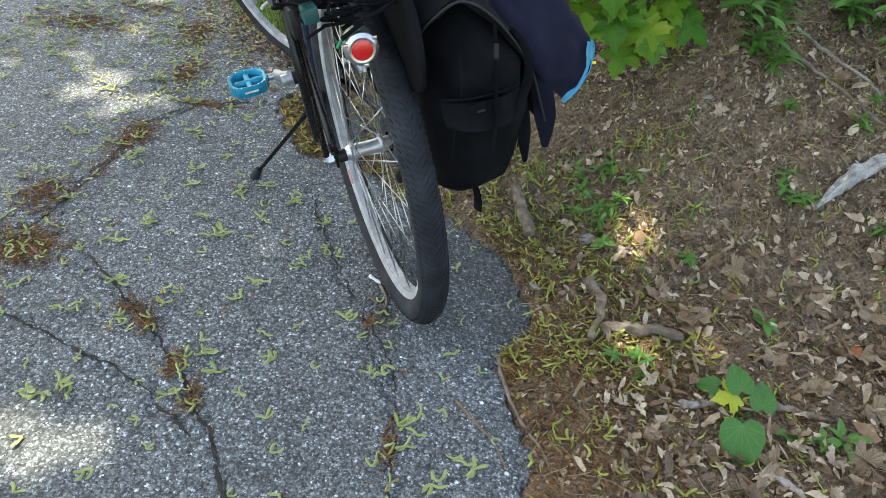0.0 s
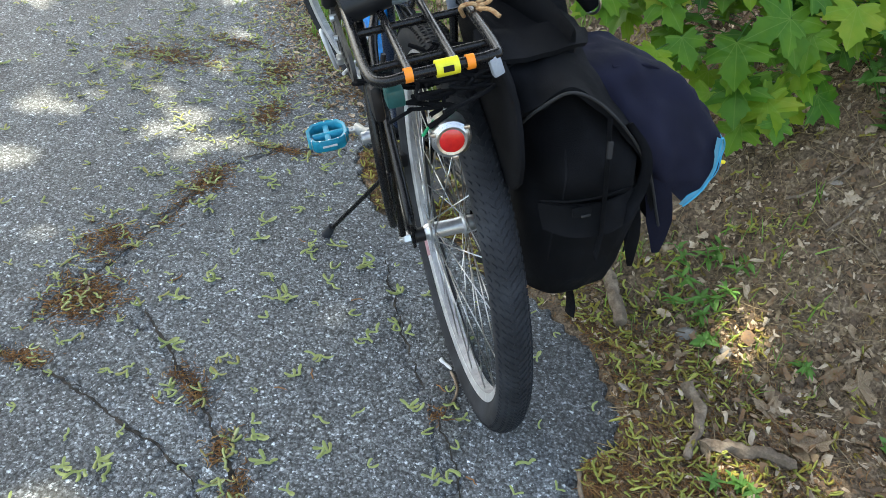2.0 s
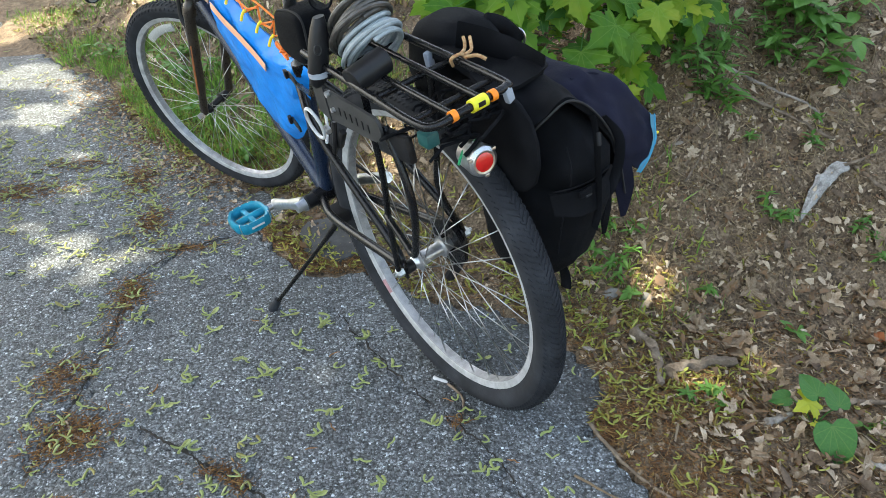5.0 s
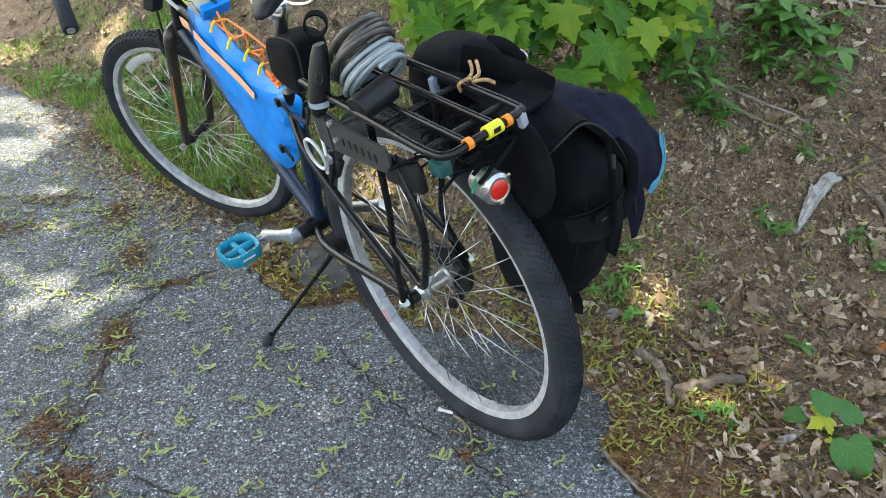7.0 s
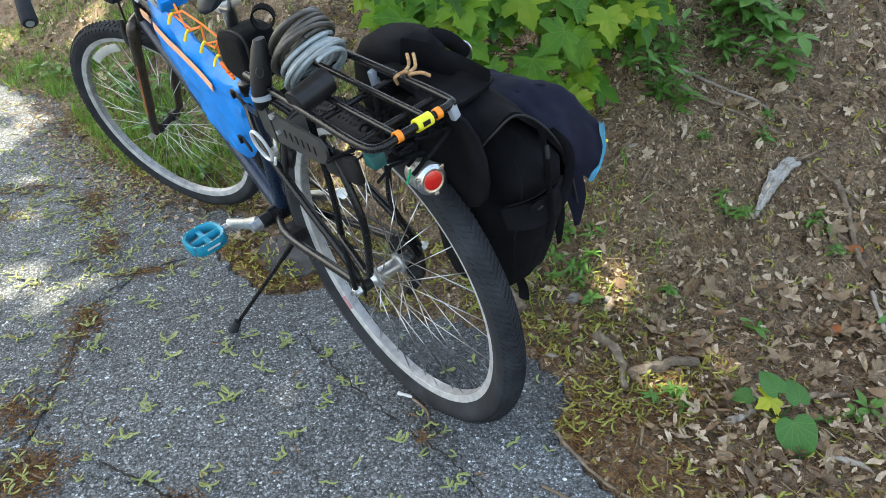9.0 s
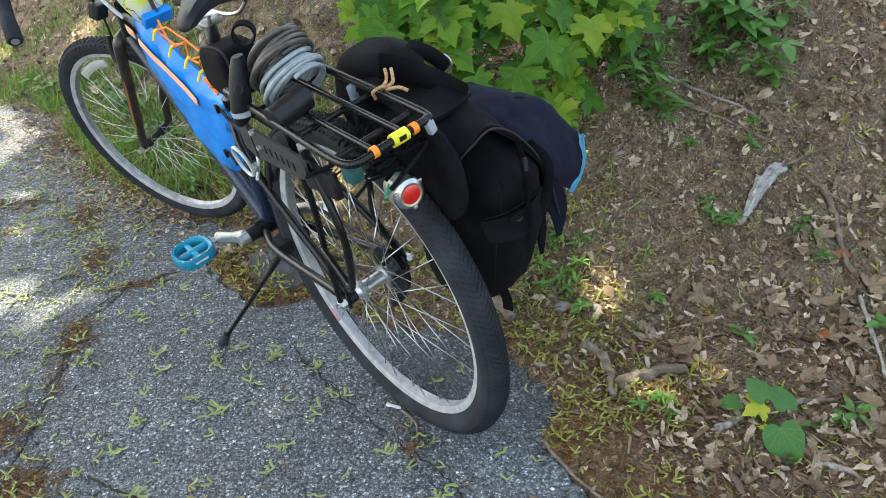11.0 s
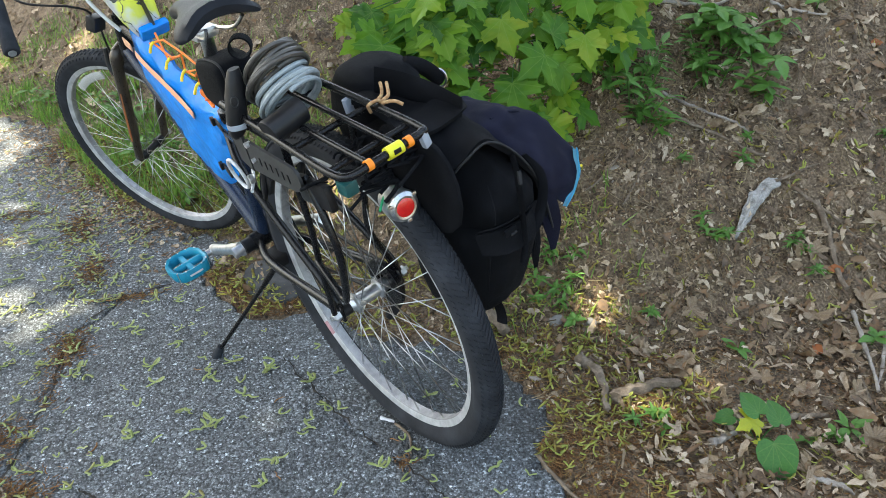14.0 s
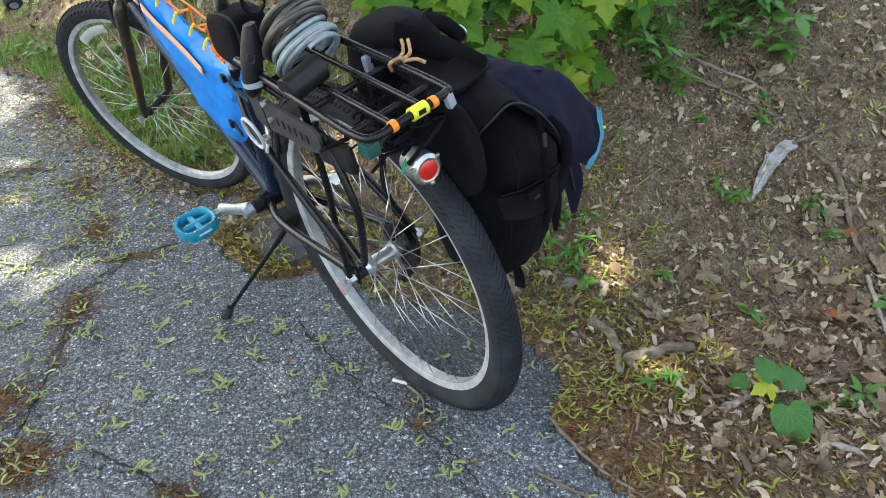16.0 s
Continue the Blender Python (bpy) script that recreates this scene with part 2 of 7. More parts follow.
M = {
    "asphalt": asphalt_material(),
    "soil": material("soil", [(0.034, 0.023, 0.014), (0.095, 0.065, 0.040), (0.170, 0.123, 0.080), (0.285, 0.218, 0.150)], 0.95, scale=26, fine=150, bump=0.020, grain=1.4),
    "crack_soil": material("crack_soil", [(0.008, 0.007, 0.006), (0.020, 0.017, 0.014), (0.045, 0.036, 0.027)], 0.95, scale=60, fine=400, bump=0.002),
    "rubber": material("rubber", [(0.009, 0.010, 0.013), (0.018, 0.020, 0.025), (0.032, 0.036, 0.044)], 0.8, scale=25, fine=400, bump=0.0006, spec=0.25),
    "paint_black": material("paint_black", [(0.004, 0.004, 0.005), (0.009, 0.009, 0.010)], 0.26, scale=30, fine=500, bump=0.0002, spec=0.28),
    "paint_blue": material("paint_blue", [(0.006, 0.012, 0.028), (0.012, 0.024, 0.055)], 0.28, scale=30, fine=500),
    "plastic_black": material("plastic_black", [(0.005, 0.005, 0.006), (0.013, 0.013, 0.015)], 0.42, scale=60, fine=600, bump=0.0003, spec=0.3),
    "plastic_grey": material("plastic_grey", [(0.020, 0.020, 0.021), (0.036, 0.036, 0.037)], 0.5, scale=40, fine=500),
    "alloy": material("alloy", [(0.42, 0.43, 0.45), (0.62, 0.63, 0.65), (0.72, 0.73, 0.75)], 0.36, 0.9, scale=60, fine=700, bump=0.0002),
    "rim_alloy": material("rim_alloy", [(0.34, 0.35, 0.37), (0.54, 0.55, 0.57), (0.70, 0.71, 0.73)], 0.34, 0.45, scale=50, fine=800),
    "rim_bed": material("rim_bed", [(0.20, 0.20, 0.21), (0.32, 0.32, 0.33), (0.44, 0.44, 0.45)], 0.5, 0.5, scale=50, fine=600),
    "hem_grey": material("hem_grey", [(0.008, 0.0083, 0.0095), (0.017, 0.0175, 0.020)], 0.85, scale=60, fine=900, bump=0.001),
    "slab_dark": material("slab_dark", [(0.022, 0.023, 0.025), (0.042, 0.044, 0.047), (0.085, 0.086, 0.088)], 0.9, scale=22, fine=420, bump=0.006),
    "steel": material("steel", [(0.45, 0.45, 0.45), (0.66, 0.66, 0.66)], 0.3, 1.0, scale=60, fine=700),
    "cloth_black": material("cloth_black", [(0.0012, 0.0014, 0.0021), (0.0034, 0.0039, 0.0055), (0.0092, 0.0100, 0.0132)], 0.85, scale=18, fine=900, bump=0.005, spec=0.14),
    "cloth_navy": material("cloth_navy", [(0.0025, 0.003, 0.0095), (0.0055, 0.0062, 0.0175), (0.0095, 0.0105, 0.027)], 0.85, scale=14, fine=900, bump=0.003, spec=0.2),
    "lining": material("lining", [(0.06, 0.22, 0.33), (0.10, 0.31, 0.44)], 0.8, scale=40, fine=600),
    "cloth_cyan": material("cloth_cyan", [(0.02, 0.22, 0.38), (0.04, 0.33, 0.52)], 0.8, scale=40, fine=600),
    "tarp_blue": material("tarp_blue", [(0.0, 0.165, 0.56), (0.0, 0.205, 0.68), (0.0, 0.25, 0.80)], 0.22, scale=16, fine=45, bump=0.010, spec=0.22, rough_var=0.05),
    "cord_orange": material("cord_orange", [(0.75, 0.16, 0.02), (0.9, 0.24, 0.04)], 0.6, scale=90, fine=900),
    "tape_orange": material("tape_orange", [(0.74, 0.37, 0.21), (0.84, 0.46, 0.29)], 0.5, scale=60, fine=500),
    "band_orange": material("band_orange", [(0.78, 0.20, 0.01), (0.88, 0.26, 0.02)], 0.5, scale=60, fine=500),
    "tag_yellow": material("tag_yellow", [(0.62, 0.58, 0.02), (0.76, 0.72, 0.05)], 0.45, scale=60, fine=500),
    "cord_yellow": material("cord_yellow", [(0.75, 0.58, 0.02), (0.85, 0.70, 0.05)], 0.6, scale=60, fine=500),
    "cord_tan": material("cord_tan", [(0.20, 0.07, 0.03), (0.38, 0.22, 0.10), (0.50, 0.38, 0.22)], 0.8, scale=160, fine=900),
    "clip_grey": material("clip_grey", [(0.24, 0.27, 0.32), (0.32, 0.36, 0.42)], 0.45, scale=40, fine=500),
    "cable_brown": material("cable_brown", [(0.035, 0.031, 0.028), (0.065, 0.059, 0.053), (0.10, 0.092, 0.083)], 0.42, scale=60, fine=500),
    "cable_grey": material("cable_grey", [(0.15, 0.18, 0.195), (0.25, 0.29, 0.31), (0.34, 0.38, 0.40)], 0.32, scale=60, fine=500),
    "cable_white": material("cable_white", [(0.42, 0.44, 0.46), (0.6, 0.62, 0.64)], 0.4, scale=60, fine=500),
    "pedal_blue": material("pedal_blue", [(0.0, 0.16, 0.26), (0.004, 0.26, 0.40)], 0.4, scale=60, fine=600, spec=0.3),
    "lens_red": material("lens_red", [(0.42, 0.006, 0.008), (0.6, 0.012, 0.012)], 0.18, scale=90, fine=500, spec=0.8),
    "zip_green": material("zip_green", [(0.0, 0.24, 0.09), (0.0, 0.34, 0.13)], 0.45, scale=60, fine=500),
    "tin_teal": material("tin_teal", [(0.005, 0.05, 0.05), (0.01, 0.09, 0.09)], 0.4, scale=60, fine=500),
    "fork_bronze": material("fork_bronze", [(0.022, 0.018, 0.015), (0.05, 0.038, 0.028)], 0.3, 0.2, scale=30, fine=300),
    "decal_copper": material("decal_copper", [(0.22, 0.07, 0.02), (0.34, 0.12, 0.04)], 0.4, scale=40, fine=400),
    "sticker_pink": material("sticker_pink", [(0.34, 0.15, 0.18), (0.46, 0.30, 0.31)], 0.5, scale=80, fine=600),
    "reflector": material("reflector", [(0.30, 0.31, 0.30), (0.46, 0.47, 0.45)], 0.25, scale=300, fine=900, spec=0.8),
    "saddle": material("saddle", [(0.005, 0.006, 0.009), (0.012, 0.014, 0.019)], 0.5, scale=30, fine=700, bump=0.0004, spec=0.2),
    "bag_print": print_material(),
    "samara": material("samara", [(0.20, 0.15, 0.05), (0.27, 0.27, 0.085), (0.22, 0.28, 0.09), (0.29, 0.35, 0.13), (0.42, 0.45, 0.24)], 0.6, scale=60, fine=300, island=True, translucent=0.2),
    "curl": material("curl", [(0.07, 0.042, 0.014), (0.15, 0.10, 0.022), (0.29, 0.25, 0.038), (0.22, 0.25, 0.050), (0.33, 0.35, 0.075), (0.44, 0.45, 0.12)], 0.6, scale=60, fine=300, island=True, translucent=0.2),
    "catkin": material("catkin", [(0.050, 0.023, 0.008), (0.130, 0.058, 0.018), (0.205, 0.098, 0.030), (0.28, 0.185, 0.060)], 0.8, scale=60, fine=300, island=True),
    "dead_leaf": material("dead_leaf", [(0.036, 0.023, 0.014), (0.085, 0.055, 0.033), (0.125, 0.084, 0.054), (0.185, 0.105, 0.052), (0.175, 0.122, 0.074), (0.26, 0.190, 0.122), (0.36, 0.280, 0.200), (0.46, 0.375, 0.275), (0.58, 0.49, 0.375)], 0.75, scale=40, fine=250, bump=0.001, island=True, translucent=0.1),
    "rust_leaf": material("rust_leaf", [(0.20, 0.06, 0.018), (0.30, 0.10, 0.03)], 0.75, scale=40, fine=250, translucent=0.1),
    "twig": material("twig", [(0.052, 0.036, 0.02184), (0.1248, 0.09, 0.0546), (0.2184, 0.17, 0.1092)], 0.85, scale=60, fine=400, bump=0.001, island=True),
    "bark_pale": material("bark_pale", [(0.10, 0.085, 0.07), (0.24, 0.21, 0.18), (0.40, 0.37, 0.33)], 0.9, scale=28, fine=260, bump=0.004),
    "wood_bleached": material("wood_bleached", [(0.07, 0.065, 0.06), (0.27, 0.26, 0.245), (0.47, 0.46, 0.44)], 0.9, scale=60, fine=300, bump=0.006),
    "stick_bark": material("stick_bark", [(0.06, 0.044, 0.030), (0.14, 0.105, 0.075), (0.25, 0.20, 0.150)], 0.9, scale=45, fine=260, bump=0.004),
    "leaf_maple": material("leaf_maple", [(0.020, 0.080, 0.014), (0.062, 0.175, 0.016), (0.115, 0.245, 0.018), (0.165, 0.29, 0.022), (0.29, 0.34, 0.034)], 0.5, spec=0.25, scale=1.3, fine=60, bump=0.001, random_object=True, translucent=0.4, grain=0.08),
    "leaf_green": material("leaf_green", [(0.042, 0.125, 0.022), (0.080, 0.205, 0.034), (0.14, 0.29, 0.045)], 0.5, scale=30, fine=200, bump=0.0008, island=True, translucent=0.35),
    "leaf_heart": material("leaf_heart", [(0.036, 0.135, 0.024), (0.060, 0.195, 0.034)], 0.5, scale=20, fine=120, bump=0.001, translucent=0.35),
    "leaf_yellow": material("leaf_yellow", [(0.34, 0.40, 0.02), (0.46, 0.46, 0.04)], 0.5, scale=20, fine=120, translucent=0.35),
    "grass": material("grass", [(0.06, 0.14, 0.02), (0.13, 0.26, 0.04), (0.24, 0.36, 0.08)], 0.5, scale=30, fine=200, island=True, translucent=0.35),
    "crown_leaf": material("crown_leaf", [(0.04, 0.10, 0.02), (0.08, 0.17, 0.03)], 0.5, scale=3, fine=20, island=True, translucent=0.3),
    "straw": material("straw", [(0.1248, 0.085, 0.042), (0.2496, 0.18, 0.0924), (0.3952, 0.31, 0.1764)], 0.8, scale=40, fine=300, island=True),
    "stone": material("stone", [(0.10, 0.10, 0.09), (0.20, 0.19, 0.18), (0.30, 0.29, 0.27)], 0.85, scale=40, fine=300, bump=0.001),
}


add_veins(M["leaf_maple"], ((0.0, 1.0), (0.82, 0.36), (0.50, -0.17), (0.36, 0.62)), 0.26)
add_veins(M["leaf_yellow"], ((0.0, 1.0), (0.82, 0.36), (0.50, -0.17)), 0.4)
add_veins(M["leaf_heart"], ((0.0, 1.0), (0.42, 0.45), (0.40, 0.12), (0.28, 0.75)), 0.16)


# ---- mesh helpers ----
def mesh_of(name, verts, faces, mat, smooth=False):
    me = bpy.data.meshes.new(name)
    me.from_pydata([tuple(v) for v in verts], [], faces)
    me.materials.append(mat)
    if smooth:
        me.shade_smooth()
    me.update()
    return me


def thing(name, label, category, m=None, group=""):
    ob = new(name)
    ob.empty_display_size = 0.05
    if m is not None:
        ob.matrix_world = m
    return tagged(ob, label, category, group)


def part(name, bm, mat, parent, label="", m=None, smooth=True):
    """Links a bmesh, or ready mesh data, as one mesh object under a thing or a part."""
    if isinstance(bm, bmesh.types.BMesh):
        me = bpy.data.meshes.new(name)
        bmesh.ops.recalc_face_normals(bm, faces=bm.faces)
        bm.to_mesh(me)
        bm.free()
        me.materials.append(mat)
        if smooth:
            me.shade_smooth()
            me.set_sharp_from_angle(angle=radians(40))
    else:
        me = bm
    ob = new(name, me)
    ob.parent = parent
    if m is not None:
        ob.matrix_local = m
    return tagged(ob, label)


def smooth_path(pts, steps=6, closed=False):
    """A Catmull-Rom curve through the points."""
    p = [Vector(q) for q in pts]
    n = len(p)
    out = []
    for i in range(n if closed else n - 1):
        a, b = p[i], p[(i + 1) % n]
        z = p[i - 1] if (i or closed) else a * 2 - b
        c = p[(i + 2) % n] if (i + 2 < n or closed) else b * 2 - a
        for k in range(steps):
            t = k / steps
            out.append(0.5 * (2 * a + (b - z) * t + (2 * z - 5 * a + 4 * b - c) * t * t + (3 * a - z - 3 * b + c) * t ** 3))
    if not closed:
        out.append(p[-1])
    return out


def sweep(pts, radius, n=10, bm=None, closed=False, flat=1.0, up=None):
    """A tube along the points. radius: a number or one for each point; flat: the section's second axis."""
    bm = bm or bmesh.new()
    p = [Vector(q) for q in pts]
    k = len(p)
    rad = radius if hasattr(radius, "__len__") else [radius] * k
    tan = []
    for i in range(k):
        a = p[i - 1] if (i or closed) else p[0]
        b = p[(i + 1) % k] if (i + 1 < k or closed) else p[-1]
        tan.append((b - a).normalized())
    u = Vector(up) if up else (Vector((0, 0, 1)) if abs(tan[0].z) < 0.9 else Vector((1, 0, 0)))
    rings = []
    for i in range(k):
        u = (u - tan[i] * u.dot(tan[i])).normalized()
        w = tan[i].cross(u)
        rings.append([bm.verts.new(p[i] + rad[i] * (math.cos(a) * u * flat + math.sin(a) * w)) for a in (2 * math.pi * j / n for j in range(n))])
    for i in range(k if closed else k - 1):
        r, s = rings[i], rings[(i + 1) % k]
        for j in range(n):
            bm.faces.new((r[j], r[(j + 1) % n], s[(j + 1) % n], s[j]))
    if not closed:
        bm.faces.new(rings[0][::-1])
        bm.faces.new(rings[-1])
    return bm


def lathe(profile, n=48, bm=None, closed=True, axis="x"):
    """A profile of (along the axis, radius), turned round the axis."""
    bm = bm or bmesh.new()
    rings = []
    for j in range(n):
        a = 2 * math.pi * j / n
        c, s = math.cos(a), math.sin(a)
        turn = {"x": lambda h, r: (h, r * c, r * s), "y": lambda h, r: (r * c, h, r * s), "z": lambda h, r: (r * c, r * s, h)}[axis]
        rings.append([bm.verts.new(turn(h, r)) for h, r in profile])
    k = len(profile)
    for j in range(n):
        r, s = rings[j], rings[(j + 1) % n]
        for i in range(k if closed else k - 1):
            bm.faces.new((r[i], s[i], s[(i + 1) % k], r[(i + 1) % k]))
    if not closed:
        for i in (0, k - 1):
            if profile[i][1] > 1e-5:
                bm.faces.new([r[i] for r in rings])
    bmesh.ops.remove_doubles(bm, verts=bm.verts, dist=1e-6)
    return bm


def box(size, at=(0, 0, 0), bevel=0.003, bm=None, rot=None, segs=2):
    b = bmesh.new()
    bmesh.ops.create_cube(b, size=1)
    for v in b.verts:
        v.co = Vector((v.co.x * size[0], v.co.y * size[1], v.co.z * size[2]))
    if bevel:
        bmesh.ops.bevel(b, geom=list(b.edges), offset=bevel, segments=segs, affect="EDGES", profile=0.6)
    m = Matrix.Translation(at) @ (rot or Matrix.Identity(4))
    b.transform(m)
    if bm is None:
        return b
    tmp = bpy.data.meshes.new("tmp")
    b.to_mesh(tmp)
    b.free()
    bm.from_mesh(tmp)
    bpy.data.meshes.remove(tmp)
    return bm


def loft(sections, bm=None, cap=True):
    """Joins closed sections of equal length into a skin."""
    bm = bm or bmesh.new()
    rings = [[bm.verts.new(v) for v in s] for s in sections]
    n = len(rings[0])
    for r, s in zip(rings, rings[1:]):
        for j in range(n):
            bm.faces.new((r[j], r[(j + 1) % n], s[(j + 1) % n], s[j]))
    if cap:
        bm.faces.new(rings[0][::-1])
        bm.faces.new(rings[-1])
    return bm


def rounded(w, h, power=3.0, n=20):
    """A superellipse section as (a, b) pairs."""
    out = []
    for j in range(n):
        a = 2 * math.pi * j / n
        c, s = math.cos(a), math.sin(a)
        out.append((w / 2 * math.copysign(abs(c) ** (2 / power), c), h / 2 * math.copysign(abs(s) ** (2 / power), s)))
    return out


def scattered(name, variants, places, mat, label, category, smooth=False, parent=None):
    """One mesh out of many small pieces: variants are (vertices, faces); places are (variant, matrix)."""
    verts, loops, totals = [], [], []
    base = 0
    arrays = [(np.c_[np.array(v, float), np.ones(len(v))], f) for v, f in variants]
    for k, m in places:
        v, f = arrays[k]
        verts.append((v @ np.array(m).T)[:, :3])
        for q in f:
            loops.extend(i + base for i in q)
            totals.append(len(q))
        base += len(v)
    co = np.concatenate(verts)
    me = bpy.data.meshes.new(name)
    me.vertices.add(len(co))
    me.vertices.foreach_set("co", co.ravel())
    me.loops.add(len(loops))
    me.loops.foreach_set("vertex_index", loops)
    me.polygons.add(len(totals))
    me.polygons.foreach_set("loop_start", np.r_[0, np.cumsum(totals)[:-1]])
    me.update(calc_edges=True)
    me.materials.append(mat)
    if smooth:
        me.shade_smooth()
    ob = new(name, me)
    if parent:
        ob.parent = parent
        return tagged(ob, label, kind="stuff")
    return tagged(ob, label, category, kind="stuff")


# ---- ground ----
FOOT = [(40.0, -9.0), (3.0, 1.0), (1.0, 1.30), (0.5, 1.42), (0.15, 1.75), (-0.25, 2.35), (-0.7, 3.2), (-1.5, 4.7), (-30.0, 50.0)]
EDGE = [(0.6, -60.0), (0.25, -1.0), (0.20, 0.5), (0.221, 0.789), (0.234, 0.889), (0.207, 0.982), (0.176, 1.07), (0.182, 1.125), (0.247, 1.182), (0.245, 1.268), (0.205, 1.376),
        (0.173, 1.454), (0.106, 1.51), (0.049, 1.559), (-0.088, 1.62), (-0.20, 1.775), (-0.356, 1.788), (-0.47, 2.03), (-0.36, 2.21), (-0.51, 2.33), (-0.75, 2.64), (-0.93, 3.0),
        (-1.10, 3.50), (-1.28, 3.64), (-1.8, 4.6), (-4.0, 9.0), (-30.0, 60.0)]
CRACKS = [
    [(-0.511, 2.04), (-0.676, 1.981), (-0.794, 1.863), (-0.82, 1.648), (-0.86, 1.444), (-0.93, 1.2)],
    [(-0.30, 1.62), (-0.262, 1.52), (-0.176, 1.32), (-0.11, 1.2), (-0.038, 1.066), (-0.013, 0.93), (-0.006, 0.767), (0.02, 0.5)],
    [(-0.725, 1.30), (-0.62, 1.20), (-0.521, 1.105), (-0.433, 1.002), (-0.346, 0.885), (-0.283, 0.77), (-0.2, 0.6)],
    [(-1.0, 1.14), (-0.874, 1.115), (-0.756, 1.079), (-0.637, 1.026), (-0.503, 0.969), (-0.42, 0.90), (-0.356, 0.85)],
]


def line_distance(x, y, line):
    """Distance to a line of points, positive on its right-hand side."""
    best, side = np.full(x.shape, 1e9), np.zeros(x.shape)
    for (ax, ay), (bx, by) in zip(line, line[1:]):
        dx, dy = bx - ax, by - ay
        s = np.clip(((x - ax) * dx + (y - ay) * dy) / (dx * dx + dy * dy), 0, 1)
        d = np.hypot(x - ax - s * dx, y - ay - s * dy)
        near = d < best - 1e-9
        best = np.where(near, d, best)
        side = np.where(near, np.sign((x - ax) * dy - (y - ay) * dx), side)
    return best * np.where(side == 0, 1, side)


WAVES = np.random.RandomState(3)
WAVE_SET = [(WAVES.normal(size=2) * f, WAVES.uniform(0, 6.28), a) for f, a in [(6, .010)] * 3 + [(14, .006)] * 4 + [(34, .003)] * 5 + [(80, .0015)] * 6]


def ripple(x, y, lo=0, hi=99):
    z = np.zeros(np.shape(x))
    for k, ph, a in WAVE_SET[lo:hi]:
        z = z + a * np.sin(k[0] * x + k[1] * y + ph)
    return z


def bank(x, y):
    """Height of the soil: level beside the asphalt, then rising as a bank."""
    d = line_distance(x, y, FOOT)
    d = np.minimum(d, 2.6 + 0.05 * (d - 2.6))
    z = 0.85 * (np.sqrt(d * d + 0.09 ** 2) + d) / 2
    return z + ripple(x, y) * np.clip(0.35 + z * 3, 0.35, 1.5) - 0.004


def soil_height(x, y):
    x, y = np.asarray(x, float), np.asarray(y, float)
    e = line_distance(x, y, EDGE)
    return bank(x, y) - 0.034 * np.clip((0.010 - e) / 0.045, 0, 1)


def asphalt_height(x, y):
    x, y = np.asarray(x, float), np.asarray(y, float)
    wx, wy = x + ripple(y, x, 7) * 2.2, y + ripple(x + 3, y, 7) * 2.2
    e = line_distance(wx, wy, EDGE)
    z = ripple(x, y, 3, 7) * 0.12
    z = z - 0.03 * np.clip((e + 0.012) / 0.02, 0, 1) ** 1.5 - 0.2 * np.clip((e - 0.008) / 0.03, 0, 1)
    for line in CRACKS:
        c = np.abs(line_distance(wx, wy, line))
        z = z - 0.005 * np.clip(1 - c / 0.009, 0, 1) - 0.002 * np.clip(1 - c / 0.03, 0, 1)
    return z


def sheet(name, xs, ys, height, mat, label, category):
    X, Y = np.meshgrid(xs, ys)
    Z = height(X, Y)
    nx, ny = len(xs), len(ys)
    me = bpy.data.meshes.new(name)
    me.vertices.add(nx * ny)
    me.vertices.foreach_set("co", np.stack([X, Y, Z], -1).ravel())
    i = (np.arange(ny - 1)[:, None] * nx + np.arange(nx - 1)[None]).ravel()
    quads = np.stack([i, i + 1, i + 1 + nx, i + nx], -1)
    if name == "pavement":
        quads = quads[Z.ravel()[quads].max(1) > -0.15]
    me.loops.add(quads.size)
    me.loops.foreach_set("vertex_index", quads.ravel())
    me.polygons.add(len(quads))
    me.polygons.foreach_set("loop_start", np.arange(len(quads)) * 4)
    me.update(calc_edges=True)
    me.materials.append(mat)
    me.shade_smooth()
    return tagged(new(name, me), label, category, kind="structure")


def spaced(*runs):
    out = []
    for a, b, step in runs:
        out.append(np.arange(a, b - 1e-6, step))
    return np.concatenate(out + [[runs[-1][1]]])


FAR_OUT = [-400, -200, -100, -50, -25, -14, -8, -5]
sheet("ground", np.r_[FAR_OUT, spaced((-3.4, -1.6, 0.06), (-1.6, 1.6, 0.02), (1.6, 4.2, 0.05)), [6, 10, 20, 45, 100, 200, 400]],
      np.r_[FAR_OUT, -3, -1.5, -0.5, spaced((0.2, 2.6, 0.02), (2.6, 6.5, 0.05)), [8, 12, 20, 45, 100, 200, 400]], soil_height, M["soil"],
      "bare brown soil bank with leaf litter rising beside asphalt", "ground")
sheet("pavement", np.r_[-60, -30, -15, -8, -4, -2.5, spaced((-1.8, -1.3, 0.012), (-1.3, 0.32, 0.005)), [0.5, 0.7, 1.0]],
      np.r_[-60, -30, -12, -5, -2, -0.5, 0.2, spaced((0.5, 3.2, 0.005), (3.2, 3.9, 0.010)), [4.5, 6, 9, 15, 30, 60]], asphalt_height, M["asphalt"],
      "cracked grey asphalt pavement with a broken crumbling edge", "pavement")


